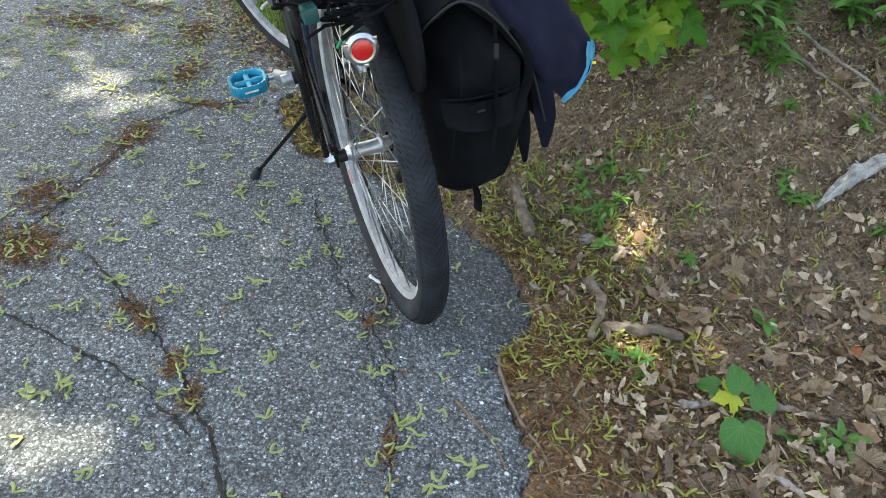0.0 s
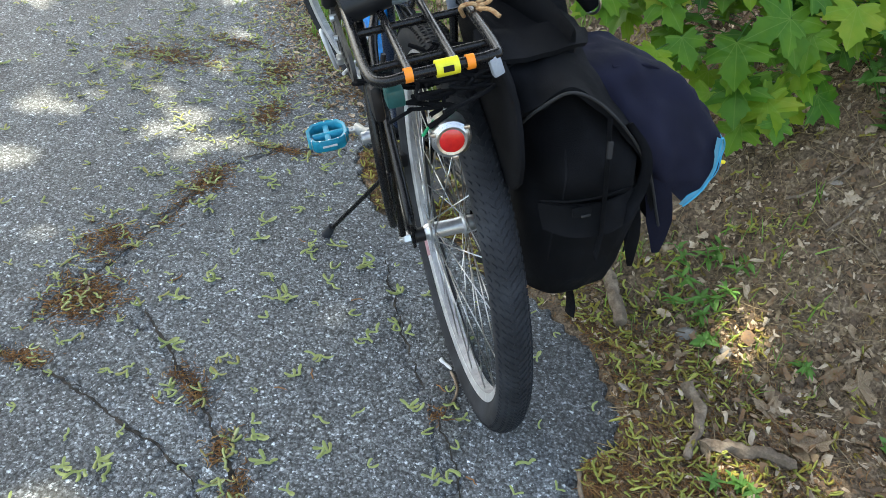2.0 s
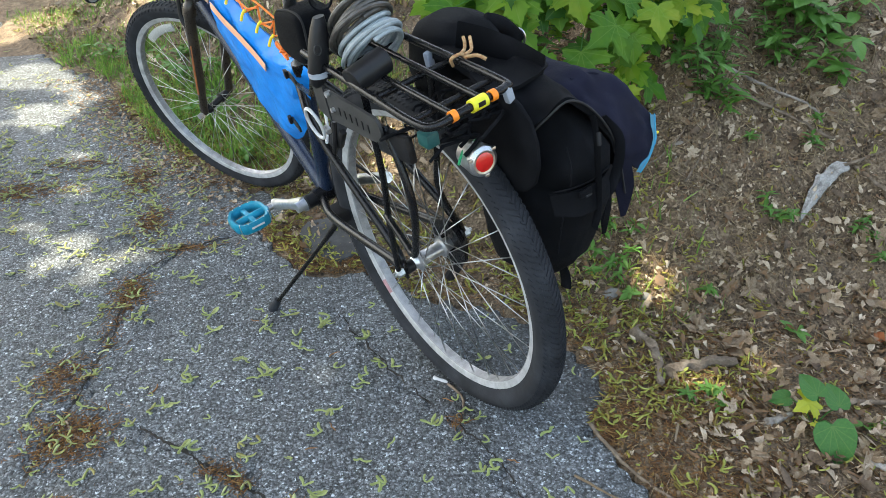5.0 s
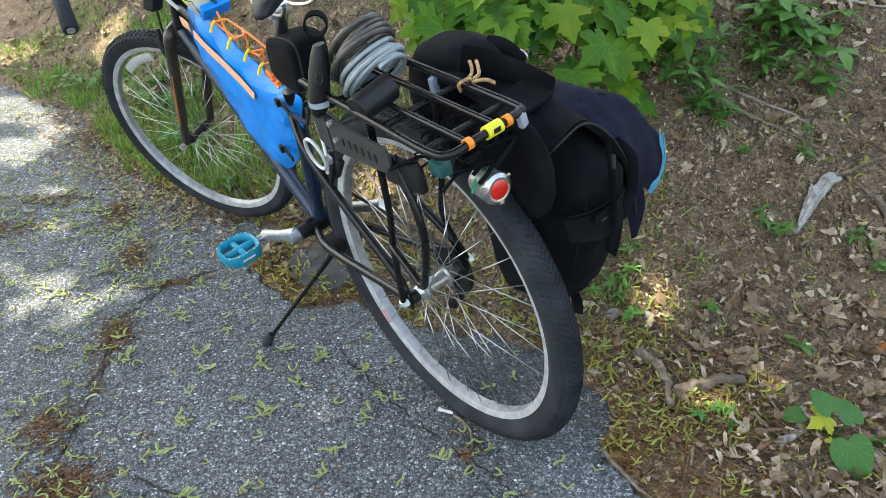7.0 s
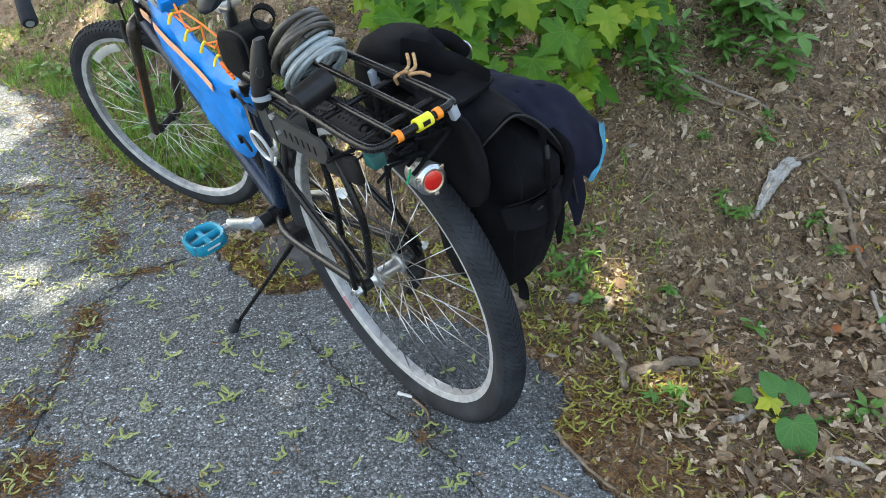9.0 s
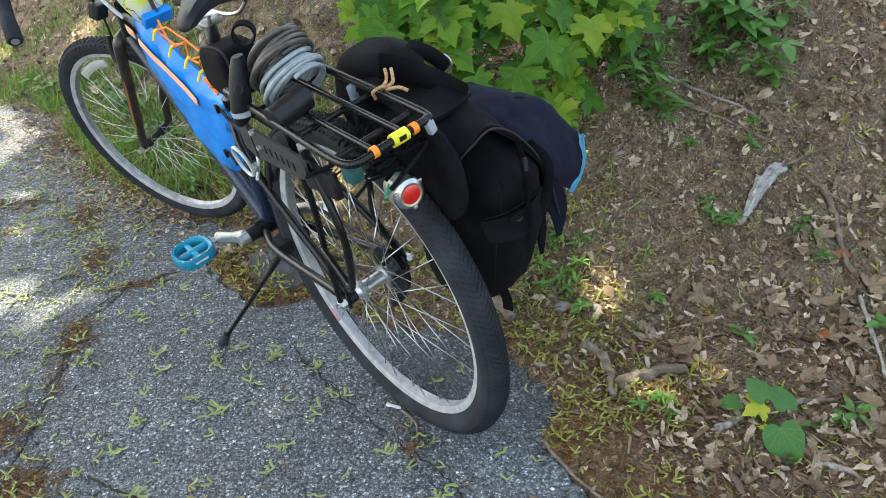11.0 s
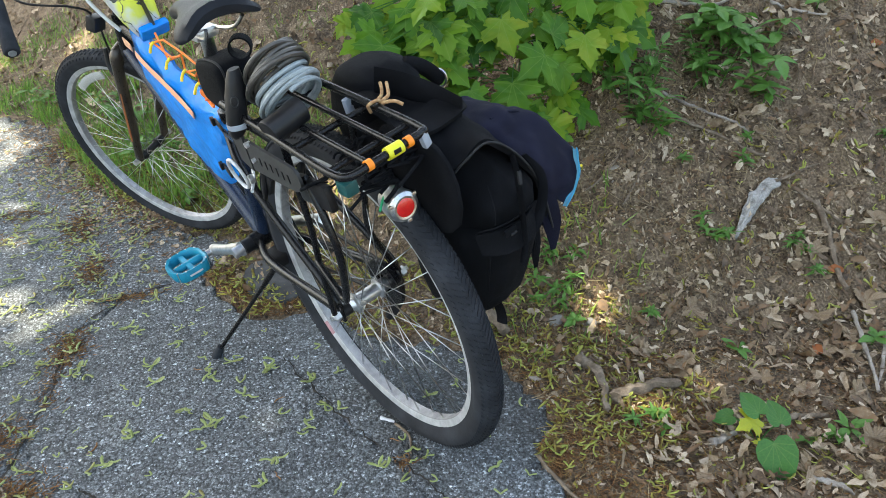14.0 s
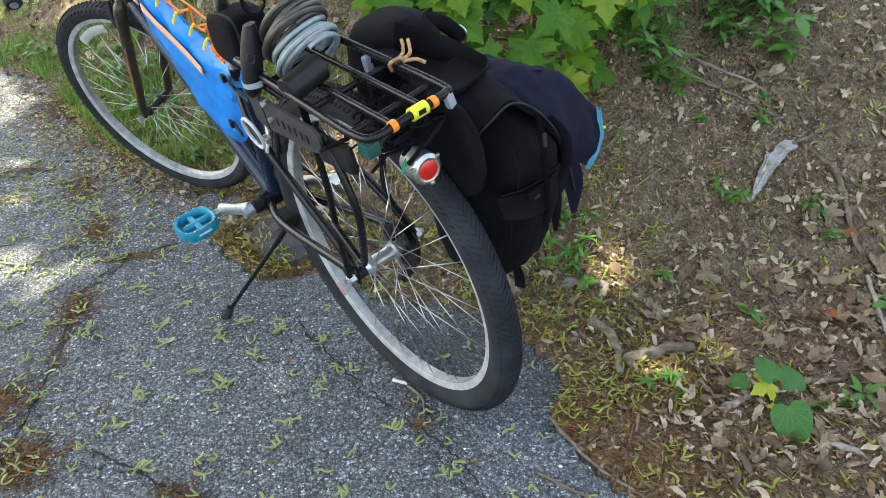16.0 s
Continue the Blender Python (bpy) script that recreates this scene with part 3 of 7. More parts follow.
# dark soil that has filled the cracks: jagged, broken ribbons
verts, faces = [], []
for number, line in enumerate(CRACKS):
    track = smooth_path([(x, y, 0) for x, y in line], 24)
    cut = []
    for a, b in zip(track, track[1:]):
        steps = max(1, int((b - a).length / 0.005))
        cut += [a.lerp(b, k / steps) for k in range(steps)]
    before = None
    for k, c in enumerate(cut[:-1]):
        ahead = (cut[k + 1] - c).normalized()
        side = Vector((-ahead.y, ahead.x, 0))
        c = c + side * (0.009 * noise.noise(c * 26) + 0.005 * noise.noise(c * 90 + Vector((3, 0, 0))))
        half = 0.0026 + 0.0040 * noise.noise(c * 34 + Vector((0, 8, 0))) + 0.0016 * noise.noise(c * 160)
        half *= (1.0, 0.60, 1.15, 0.85)[number]
        if half < 0.0006:
            before = None
            continue
        z = float(asphalt_height(c.x, c.y))
        both = [c - side * half, c + side * half]
        verts += [(q.x, q.y, max(z, float(asphalt_height(q.x, q.y))) + 0.0012) for q in both]
        here = len(verts) - 2
        if before is not None:
            faces.append((before, before + 1, here + 1, here))
        before = here
tagged(new("crack_soil", mesh_of("crack_soil", verts, faces, M["crack_soil"])), "dark soil filling the cracks of the asphalt", "soil", kind="stuff")


# ---- the bicycle ----
# Its own axes: x to its right, y ahead, z up in its leaning plane; the rear tyre touches the ground at the origin.
BIKE = pose(-0.054, 1.304, 0.001, 0, 0, 24.6) @ pose(0, 0, 0, 0, -11.0, 0)
bicycle = thing("bicycle", "black bicycle leaning on its kickstand on cracked asphalt", "bicycle", BIKE)


def spoke_mesh():
    bm = sweep([(0, 0, 0), (0, 0, 1)], 0.0010, 6)
    me = bpy.data.meshes.new("spoke")
    bm.to_mesh(me)
    bm.free()
    me.materials.append(M["steel"])
    me.shade_smooth()
    return me


SPOKE = spoke_mesh()


def tyre_part(parent, knobs, seed, tread, bead):
    """A tyre with rows of tread blocks, its axle along x."""
    R = 0.0242 if tread == "blocks" else 0.0205
    C = 0.335 - R
    prof = [(-0.0144, bead), (-0.0170, bead + 0.0055)] + [(R * math.sin(a), C + R * math.cos(a)) for a in (math.radians(d) for d in range(-120, 121, 15))] + [(0.0170, bead + 0.0055), (0.0144, bead)]
    bm = lathe(prof, 96)
    rows = {"blocks": [(-0.0215, 0.80), (-0.0150, 0.30), (-0.0080, 0.8), (-0.0022, 0.15), (0.0022, 0.65), (0.0080, 0.1), (0.0150, 0.6), (0.0215, 0.3)], "ridges": [(-0.0195, 0.0), (-0.012, 0.5), (-0.004, 0.0), (0.004, 0.5), (0.012, 0.0), (0.0195, 0.5)]}[tread]
    for k in range(knobs):
        for x, shift in rows:
            a0 = 2 * math.pi * (k + shift) / knobs
            ang = math.asin(max(-1, min(1, x / R)))
            w, h, top = (0.0027, 0.30 / knobs * 2.9, 0.0019) if tread == "blocks" else (0.0034, 0.30 / knobs * 2.6, 0.0024)
            sk = 0.008 if x < 0 else -0.008
            vs = []
            for r, g in ((R - 0.0007, 1.0), (R + top, 0.85)):
                for dx, da in ((-1, -1), (1, -1), (1, 1), (-1, 1)):
                    b = ang + dx * w * g / R
                    a = a0 + da * h * g + dx * sk
                    rr = C + r * math.cos(b)
                    vs.append(bm.verts.new((r * math.sin(b), rr * math.cos(a), rr * math.sin(a))))
            for q in ((4, 5, 6, 7), (0, 1, 5, 4), (1, 2, 6, 5), (2, 3, 7, 6), (3, 0, 4, 7)):
                bm.faces.new([vs[i] for i in q])
    return part("tyre", bm, M["rubber"], parent, "black knobbly tyre")


def wheel(name, parent, m, knobs, tread, hub_r, seed, hub_look, bead, wire):
    w = new(name)
    w.empty_display_size = 0.05
    w.parent, w.matrix_local = parent, m
    tyre_part(w, knobs, seed, tread, bead)
    inner = bead - 0.0147
    rim = [(x, bead + r) for x, r in ((-0.0138, 0.001), (-0.0136, -0.0025), (-0.0100, -0.0127), (0.0100, -0.0127), (0.0136, -0.0025), (0.0138, 0.001), (0.0105, 0.001), (0.010, -0.0085), (-0.010, -0.0085), (-0.0105, 0.001))]
    hoop = part("rim", lathe(rim, 96), M["rim_alloy"], w, "silver alloy rim")
    part("rim_bed", lathe([(-0.0096, bead - 0.0123), (-0.0080, inner), (0.0080, inner), (0.0096, bead - 0.0123)], 96), M["rim_bed"], hoop, "silver inner face of the rim")
    hub = [(-0.050, 0.008), (-0.046, 0.012), (-0.040, 0.014), (-0.037, hub_r), (-0.033, hub_r), (-0.031, hub_r * 0.70), (-0.012, hub_r * 0.66), (0.004, hub_r * 0.66), (0.015, hub_r * 0.70), (0.017, hub_r), (0.021, hub_r), (0.024, 0.014), (0.045, 0.012), (0.045, 0.008)]
    part("hub", lathe(hub, 32), M[hub_look], w, "silver hub" if hub_look == "alloy" else "black hub")
    for i in range(36):
        side = -1 if i % 2 else 1
        a = 2 * math.pi * i / 36 + 0.05 * seed
        lead = (1 if (i // 2) % 2 else -1) * radians(62)
        p = Vector((-0.035 if side < 0 else 0.019, (hub_r - 0.003) * math.cos(a + lead), (hub_r - 0.003) * math.sin(a + lead)))
        q = Vector((side * 0.003, (inner + 0.0006) * math.cos(a), (inner + 0.0006) * math.sin(a)))
        d = q - p
        sp = new("spoke", SPOKE)
        sp.parent = w
        sp.matrix_local = Matrix.Translation(p) @ d.to_track_quat("Z", "Y").to_matrix().to_4x4() @ Matrix.Diagonal((wire, wire, d.length, 1))
    return w


AX_R, AX_F, BB = Vector((0.0095, 0.0105, 0.3480)), Vector((0.011, 1.074, 0.3206)), Vector((0, 0.425, 0.305))
HEAD_T, HEAD_B, SEAT = Vector((0.012, 0.838, 0.752)), Vector((0.008, 0.880, 0.648)), Vector((0.006, 0.372, 0.635))
STEER = Matrix.Rotation(radians(23.8), 4, (HEAD_T - HEAD_B).normalized()) @ Matrix.Rotation(0.047, 4, "Y")

rear_wheel = wheel("rear_wheel", bicycle, Matrix.Translation(AX_R) @ pose(0, 0, 0, 0, 2.2, 0) @ Matrix.Scale(1.04, 4), 184, "blocks", 0.020, 1, "alloy", 0.286, 1.0)
front_wheel = wheel("front_wheel", bicycle, Matrix.Translation(AX_F) @ STEER @ Matrix.Scale(0.94, 4), 112, "ridges", 0.015, 2, "plastic_black", 0.2925, 0.8)
part("sticker", box((0.0014, 0.032, 0.0115), (-0.0122, 0, -0.2785), 0.0004, rot=pose(0, 0, 0, 0, 19, 0)), M["sticker_pink"], rear_wheel, "faded pink rim sticker", m=pose(0, 0, 0, 45))
part("reflector", sweep([(-0.004, 0.256 * math.sin(radians(d)), 0.256 * math.cos(radians(d))) for d in range(5, 38, 4)], 0.0125, 8, flat=0.22, up=(1, 0, 0)), M["reflector"], front_wheel, "clear spoke reflector")

# frame
fr = new("frame")
fr.parent = bicycle
part("down_tube", sweep([BB + Vector((0, 0.01, 0.01)), HEAD_B + Vector((0, -0.01, 0.02))], 0.017, 14), M["paint_blue"], fr)
part("top_tube", sweep([SEAT + Vector((0, 0, -0.03)), HEAD_T + Vector((0, 0.01, -0.02))], 0.0145, 14), M["paint_black"], fr)
part("seat_tube", sweep([BB, SEAT], 0.0155, 14), M["paint_blue"], fr, "dark blue seat tube")
part("head_tube", sweep([HEAD_B, HEAD_T], 0.019, 16), M["paint_black"], fr)
part("bottom_bracket", sweep([BB + Vector((-0.036, 0, 0)), BB + Vector((0.036, 0, 0))], 0.021, 16), M["paint_black"], fr)
for s in (-1, 1):
    part("chainstay", sweep(smooth_path([BB + Vector((s * 0.02, -0.01, 0)), BB + Vector((s * 0.05, -0.12, 0.01)), AX_R + Vector((s * 0.068, 0.04, 0.0)), AX_R + Vector((s * 0.070, 0, 0))]), 0.0095, 10), M["paint_black"], fr)
    part("seatstay", sweep(smooth_path([SEAT + Vector((s * 0.022, -0.01, -0.03)), SEAT + Vector((s * 0.050, -0.10, -0.09)), AX_R + Vector((s * 0.068, 0.03, 0.05)), AX_R + Vector((s * 0.070, 0, 0.0))]), 0.0085, 10), M["paint_black"], fr)
    part("dropout", box((0.006, 0.030, 0.045), AX_R + Vector((s * 0.070, 0.006, 0.004)), 0.002), M["paint_black"], fr)
    part("axle_nut", lathe([(0, 0.0), (0, 0.0105), (0.011, 0.0105), (0.014, 0.007), (0.014, 0)], 6, closed=False), M["alloy"], fr, m=Matrix.Translation(AX_R + Vector((s * 0.0745, 0, 0))) @ pose(0, 0, 0, 0, 0, 0 if s > 0 else 180))
part("axle", sweep([AX_R + Vector((-0.094, 0, 0)), AX_R + Vector((0.094, 0, 0))], 0.0048, 10), M["steel"], fr)
part("spacer", sweep([AX_R + Vector((-0.067, 0, 0)), AX_R + Vector((-0.050, 0, 0))], 0.0125, 14), M["plastic_black"], fr)
# brake on the seatstays
for s in (-1, 1):
    part("brake_arm", sweep(smooth_path([(s * 0.044, 0.215, 0.52), (s * 0.044, 0.200, 0.55), (s * 0.035, 0.200, 0.59)]), 0.005, 8), M["plastic_black"], fr)
    part("brake_pad", box((0.012, 0.055, 0.012), (s * 0.034, 0.19, 0.555), 0.003, rot=pose(0, 0, 0, -55)), M["plastic_black"], fr)

# fork
fork = new("fork")
fork.parent = bicycle
fork.matrix_local = Matrix.Translation(AX_F) @ STEER
crown = Vector((0, -0.150, 0.335))
part("crown", sweep(smooth_path([(-0.056, -0.142, 0.315), (-0.045, -0.150, 0.338), (0, -0.152, 0.345), (0.045, -0.150, 0.338), (0.056, -0.142, 0.315)]), 0.0165, 12), M["fork_bronze"], fork)
for s in (-1, 1):
    part("fork_leg", sweep(smooth_path([(s * 0.056, -0.142, 0.318), (s * 0.058, -0.10, 0.22), (s * 0.056, -0.05, 0.11), (s * 0.055, 0.0, 0.0)]), [0.0145] * 8 + [0.0135] * 6 + [0.0115] * 5, 12), M["fork_bronze"], fork, "dark bronze fork leg with copper stripe")
    part("stripe", sweep(smooth_path([(s * 0.0712, -0.108, 0.235), (s * 0.0700, -0.06, 0.130), (s * 0.0690, -0.035, 0.075)]), 0.0035, 6, flat=0.4), M["decal_copper"], fork)
    part("axle_nut", sweep([(s * 0.055, 0, 0), (s * 0.078, 0, 0)], 0.0085, 6), M["alloy"], fork)
part("steerer", sweep([(-0.006, -0.152, 0.335), (-0.030, -0.184, 0.352), (-0.038, -0.226, 0.435)], 0.017, 12), M["paint_black"], fork)
part("brake_arm", sweep(smooth_path([(-0.060, -0.125, 0.265), (-0.052, -0.10, 0.30), (-0.036, -0.10, 0.345)]), 0.006, 8), M["plastic_black"], fork)
part("brake_pad", box((0.012, 0.055, 0.013), (-0.026, -0.085, 0.262), 0.003, rot=pose(0, 0, 0, -60)), M["plastic_black"], fork)

# handlebar, turned to the left with the fork
bar = new("handlebar")
bar.parent = bicycle
part("stem", sweep(smooth_path([HEAD_T, (0.014, 0.815, 0.83), (0.004, 0.86, 0.90), (-0.01, 0.90, 0.915)]), 0.014, 12), M["paint_black"], bar)
part("tube", sweep(smooth_path([(-0.205, 0.905, 0.855), (-0.175, 0.945, 0.905), (-0.10, 0.925, 0.93), (-0.01, 0.905, 0.92), (0.09, 0.965, 0.93), (0.19, 1.09, 0.905), (0.235, 1.08, 0.855)], 6), 0.0112, 12), M["paint_black"], bar)
for a, b in (((-0.2395, 0.795, 0.777), (-0.203, 0.910, 0.859)), ((0.265, 0.985, 0.780), (0.236, 1.085, 0.860))):
    a, b = Vector(a), Vector(b)
    turn = (b - a).to_track_quat("X", "Z").to_matrix().to_4x4()
    g = part("grip", lathe([(0, 0.0), (0.0, 0.0145), (0.004, 0.0175), (0.060, 0.0155), (0.130, 0.0175), (0.142, 0.0165), (0.142, 0.0)], 20, closed=False), M["rubber"], bar, "black rubber grip", m=Matrix.Translation(a) @ turn)
    part("end_plug", lathe([(-0.002, 0.0), (-0.002, 0.0085), (0.003, 0.009)], 16, closed=False), M["alloy"], g)
part("brake_lever", sweep(smooth_path([(-0.15, 0.95, 0.91), (-0.16, 1.00, 0.88), (-0.19, 0.97, 0.83)]), 0.005, 8), M["plastic_black"], bar)
part("brake_cable", sweep(smooth_path([(-0.19, 0.95, 0.885), (-0.16, 0.86, 0.845), (-0.085, 0.80, 0.818), (-0.045, 0.83, 0.775), (-0.02, 0.93, 0.66)]), 0.0026, 6), M["plastic_black"], bar)
part("cable_housing", sweep(smooth_path([(-0.03, 0.89, 0.90), (-0.052, 0.80, 0.835), (-0.040, 0.765, 0.785), (-0.026, 0.74, 0.752)]), 0.0042, 8), M["cable_white"], bar, "pale grey cable housing")
part("lamp_bracket", box((0.036, 0.026, 0.034), (-0.050, 0.815, 0.765), 0.004, rot=pose(0, 0, 0, 20, 10, 30)), M["plastic_black"], bar)

# saddle
sad = new("saddle")
sad.parent = bicycle
secs = []
# nose forward, the broad rear with two drooping wings; the rear edge is notched
for x, y, z, w, h, droop in ((-0.021, 0.356, 0.856, 0.020, 0.012, 0.0), (-0.021, 0.350, 0.864, 0.036, 0.026, 0.1), (-0.021, 0.325, 0.873, 0.044, 0.030, 0.2), (-0.021, 0.292, 0.878, 0.050, 0.030, 0.3), (-0.022, 0.265, 0.881, 0.068, 0.030, 0.5),
                             (-0.022, 0.240, 0.885, 0.104, 0.030, 0.55), (-0.022, 0.216, 0.889, 0.138, 0.030, 0.55), (-0.022, 0.196, 0.892, 0.156, 0.030, 0.55), (-0.022, 0.178, 0.893, 0.154, 0.028, 0.55), (-0.021, 0.168, 0.890, 0.138, 0.014, 0.55)):
    row = []
    for a, b in rounded(w, h, 2.6, 28):
        notch = 0.016 * max(0.0, 1 - (a / 0.055) ** 2) if y < 0.2 else 0.0
        row.append((x + a, y + notch, z + b - droop * (abs(a) / 0.08) ** 2 * 0.045))
    secs.append(row)
part("cover", loft(secs), M["saddle"], sad, "black padded saddle cover")
part("rail", sweep(smooth_path([(-0.030, 0.350, 0.852), (-0.034, 0.318, 0.840), (-0.036, 0.262, 0.838), (-0.040, 0.222, 0.845), (-0.044, 0.196, 0.866)]), 0.0035, 8), M["steel"], sad)
part("rail", sweep(smooth_path([(-0.008, 0.350, 0.852), (0.002, 0.318, 0.840), (0.008, 0.262, 0.838), (0.018, 0.222, 0.845), (0.026, 0.196, 0.866)]), 0.0035, 8), M["steel"], sad)
part("clamp", box((0.046, 0.034, 0.018), (-0.014, 0.290, 0.832), 0.005), M["alloy"], sad)
part("seat_post", sweep([SEAT + Vector((0, 0.01, -0.02)), (-0.012, 0.290, 0.832)], 0.0125, 14), M["steel"], bicycle, "bare steel seat post")
part("seat_clamp", lathe([(-0.012, 0.014), (-0.012, 0.021), (0.012, 0.021), (0.012, 0.014)], 20, axis="z"), M["paint_black"], bicycle, m=Matrix.Translation(SEAT))

# cranks, chain and pedals
crank = part("crank", sweep([BB + Vector((-0.062, 0, 0)), BB + Vector((-0.072, 0.08, -0.034)), BB + Vector((-0.078, 0.163, -0.070))], [0.0140, 0.0100, 0.0115], 12, flat=1.3), M["alloy"], bicycle, "silver crank arm")
part("crank_bolt", sweep([BB + Vector((-0.06, 0, 0)), BB + Vector((-0.085, 0, 0))], 0.013, 14), M["alloy"], crank)
part("dust_cap", sweep([BB + Vector((-0.036, 0, 0)), BB + Vector((-0.058, 0, 0))], 0.017, 14), M["plastic_black"], bicycle)
part("crank", sweep([BB + Vector((0.062, 0, 0)), BB + Vector((0.078, -0.163, 0.070))], 0.013, 12), M["alloy"], bicycle)
ring = [(-0.003, 0.060), (-0.003, 0.088), (0.003, 0.088), (0.003, 0.060)]
part("chainring", lathe(ring, 44), M["paint_black"], bicycle, m=Matrix.Translation(BB + Vector((0.045, 0, 0))))
part("cassette", lathe([(0.0, 0.02), (0.0, 0.052), (0.008, 0.052), (0.008, 0.044), (0.016, 0.044), (0.016, 0.036), (0.026, 0.030), (0.026, 0.02)], 36), M["paint_black"], bicycle, m=Matrix.Translation(AX_R + Vector((0.036, 0, 0))))
for dz in (1, -1):
    part("chain", sweep([AX_R + Vector((0.046, 0, dz * 0.045)), BB + Vector((0.046, 0, dz * 0.086))], 0.0035, 6), M["plastic_black"], bicycle)
part("derailleur", sweep(smooth_path([AX_R + Vector((0.06, 0, -0.03)), AX_R + Vector((0.065, 0.02, -0.08)), AX_R + Vector((0.055, 0.05, -0.13))]), 0.012, 8), M["plastic_black"], bicycle)


def pedal(at, turn):
    """A platform pedal: an oval cage with ribs and pins round its axle."""
    p = new("pedal")
    p.parent = bicycle
    p.matrix_local = Matrix.Translation(at) @ pose(0, 0, 0, turn)
    # a deep eight-sided cage, its edges chamfered
    ring8 = [(-0.004, 0.022), (-0.004, -0.022), (-0.018, -0.046), (-0.040, -0.051), (-0.062, -0.051), (-0.084, -0.046), (-0.098, -0.022), (-0.098, 0.022), (-0.084, 0.046), (-0.062, 0.051), (-0.040, 0.051), (-0.018, 0.046)]
    mid = Vector((-0.051, 0))
    secs = []
    for s, z in ((0.84, -0.012), (0.96, -0.0140), (1.0, -0.011), (1.0, 0.011), (0.96, 0.0140), (0.84, 0.012), (0.78, 0.007), (0.78, -0.007), (0.84, -0.012)):
        secs.append([(mid.x + (x - mid.x) * s, y * s, z) for x, y in ring8])
    cage = part("cage", loft(secs, cap=False), M["pedal_blue"], p, "teal blue pedal cage")
    for x in (-0.051,):
        part("rib", box((0.013, 0.086, 0.014), (x, 0, 0), 0.003), M["pedal_blue"], cage)
    part("mark", box((0.034, 0.0012, 0.005), (-0.051, -0.0513, 0.0), 0.0004), M["cable_white"], cage, "small pale printed mark")
    part("axle_body", sweep([(0.004, 0, 0), (-0.03, 0, 0), (-0.085, 0, 0)], [0.008, 0.010, 0.0085], 14), M["pedal_blue"], p)
    part("spindle", sweep([(0.028, 0, 0), (-0.002, 0, 0)], 0.0065, 12), M["steel"], p, "bare steel spindle")
    pin = bpy.data.meshes.new("pin")
    b = sweep([(0, 0, -0.0145), (0, 0, 0.0145)], 0.0018, 6)
    b.to_mesh(pin)
    b.free()
    pin.materials.append(M["steel"])
    for x, y in ((-0.012, 0.034), (-0.030, 0.046), (-0.051, 0.047), (-0.072, 0.046), (-0.090, 0.034), (-0.012, -0.034), (-0.030, -0.046), (-0.051, -0.047), (-0.072, -0.046), (-0.090, -0.034)):
        part("pin", pin, None, p, m=Matrix.Translation((x, y, 0)))
    return p


pedal(BB + Vector((-0.100, 0.163, -0.070)), -2)
part("spindle_nut", sweep([BB + Vector((-0.070, 0.163, -0.070)), BB + Vector((-0.100, 0.163, -0.070))], 0.0085, 10), M["steel"], crank)

# kickstand
FOOT_AT = Vector((-0.205, 0.470, 0.050))
ks = new("kickstand")
ks.parent = bicycle
part("bracket", box((0.05, 0.05, 0.03), (-0.022, 0.335, 0.300), 0.005), M["plastic_black"], ks)
part("leg", sweep(smooth_path([(-0.030, 0.335, 0.290), (-0.055, 0.352, 0.250), FOOT_AT]), [0.0072] * 7 + [0.0050] * 6, 10), M["paint_black"], ks)
part("rubber_foot", sweep([FOOT_AT + Vector((0.012, -0.008, 0.018)), FOOT_AT + Vector((-0.006, 0.004, -0.010))], [0.0085, 0.0125], 12), M["rubber"], ks)

# rear rack
rack = new("rack")
rack.parent = bicycle
Z = 0.776
part("outer_rail", sweep(smooth_path([(-0.098, 0.10, Z + 0.008), (-0.105, -0.10, Z + 0.002), (-0.106, -0.215, Z - 0.004), (-0.094, -0.246, Z - 0.004), (-0.06, -0.252, Z), (0.0, -0.250, Z), (0.028, -0.247, Z), (0.038, -0.232, Z), (0.038, -0.10, Z + 0.004), (0.034, 0.10, Z + 0.012)], 5), 0.0062, 10), M["paint_black"], rack)
for x in (-0.064, -0.012):
    part("rail", sweep([(x, 0.08, Z + 0.010), (x, -0.10, Z + 0.004), (x, -0.246, Z)], 0.0050, 10), M["paint_black"], rack)
for y in (-0.205, -0.105, 0.02):
    part("crossbar", sweep([(-0.104, y, Z - 0.008), (0.037, y, Z - 0.006)], 0.0052, 10), M["paint_black"], rack)
for x in (-0.090, 0.034):
    part("strut", sweep(smooth_path([(x, -0.06, Z - 0.01), (x * 0.9 - 0.004, -0.045, 0.60), (x * 0.9, -0.02, 0.50), (math.copysign(0.078, x), 0.0, 0.365)]), 0.0058, 8), M["paint_black"], rack)
    part("strut", sweep([(x, 0.09, Z - 0.005), (x * 0.7, 0.20, 0.66), (x * 0.3, 0.345, 0.62)], 0.0048, 8), M["paint_black"], rack)
part("side_loop", sweep(smooth_path([(-0.098, -0.115, Z - 0.05), (-0.104, -0.150, 0.665), (-0.106, -0.162, 0.60), (-0.102, -0.130, 0.500), (-0.098, -0.108, 0.478), (-0.094, -0.085, 0.485), (-0.086, -0.030, 0.505), (-0.080, -0.012, 0.500)], 6), 0.0062, 10), M["paint_black"], rack, "black bent side loop")
for x in (-0.066, 0.003):
    part("band", lathe([(-0.0045, 0.0060), (-0.0045, 0.0082), (0.0045, 0.0082), (0.0045, 0.0060)], 18), M["band_orange"], rack, "orange rubber band", m=Matrix.Translation((x, -0.251, Z)))
tag = part("tag", sweep([(-0.036, -0.251, Z), (-0.010, -0.251, Z)], 0.0096, 14), M["tag_yellow"], rack, "yellow tape tag with faded dark marks")
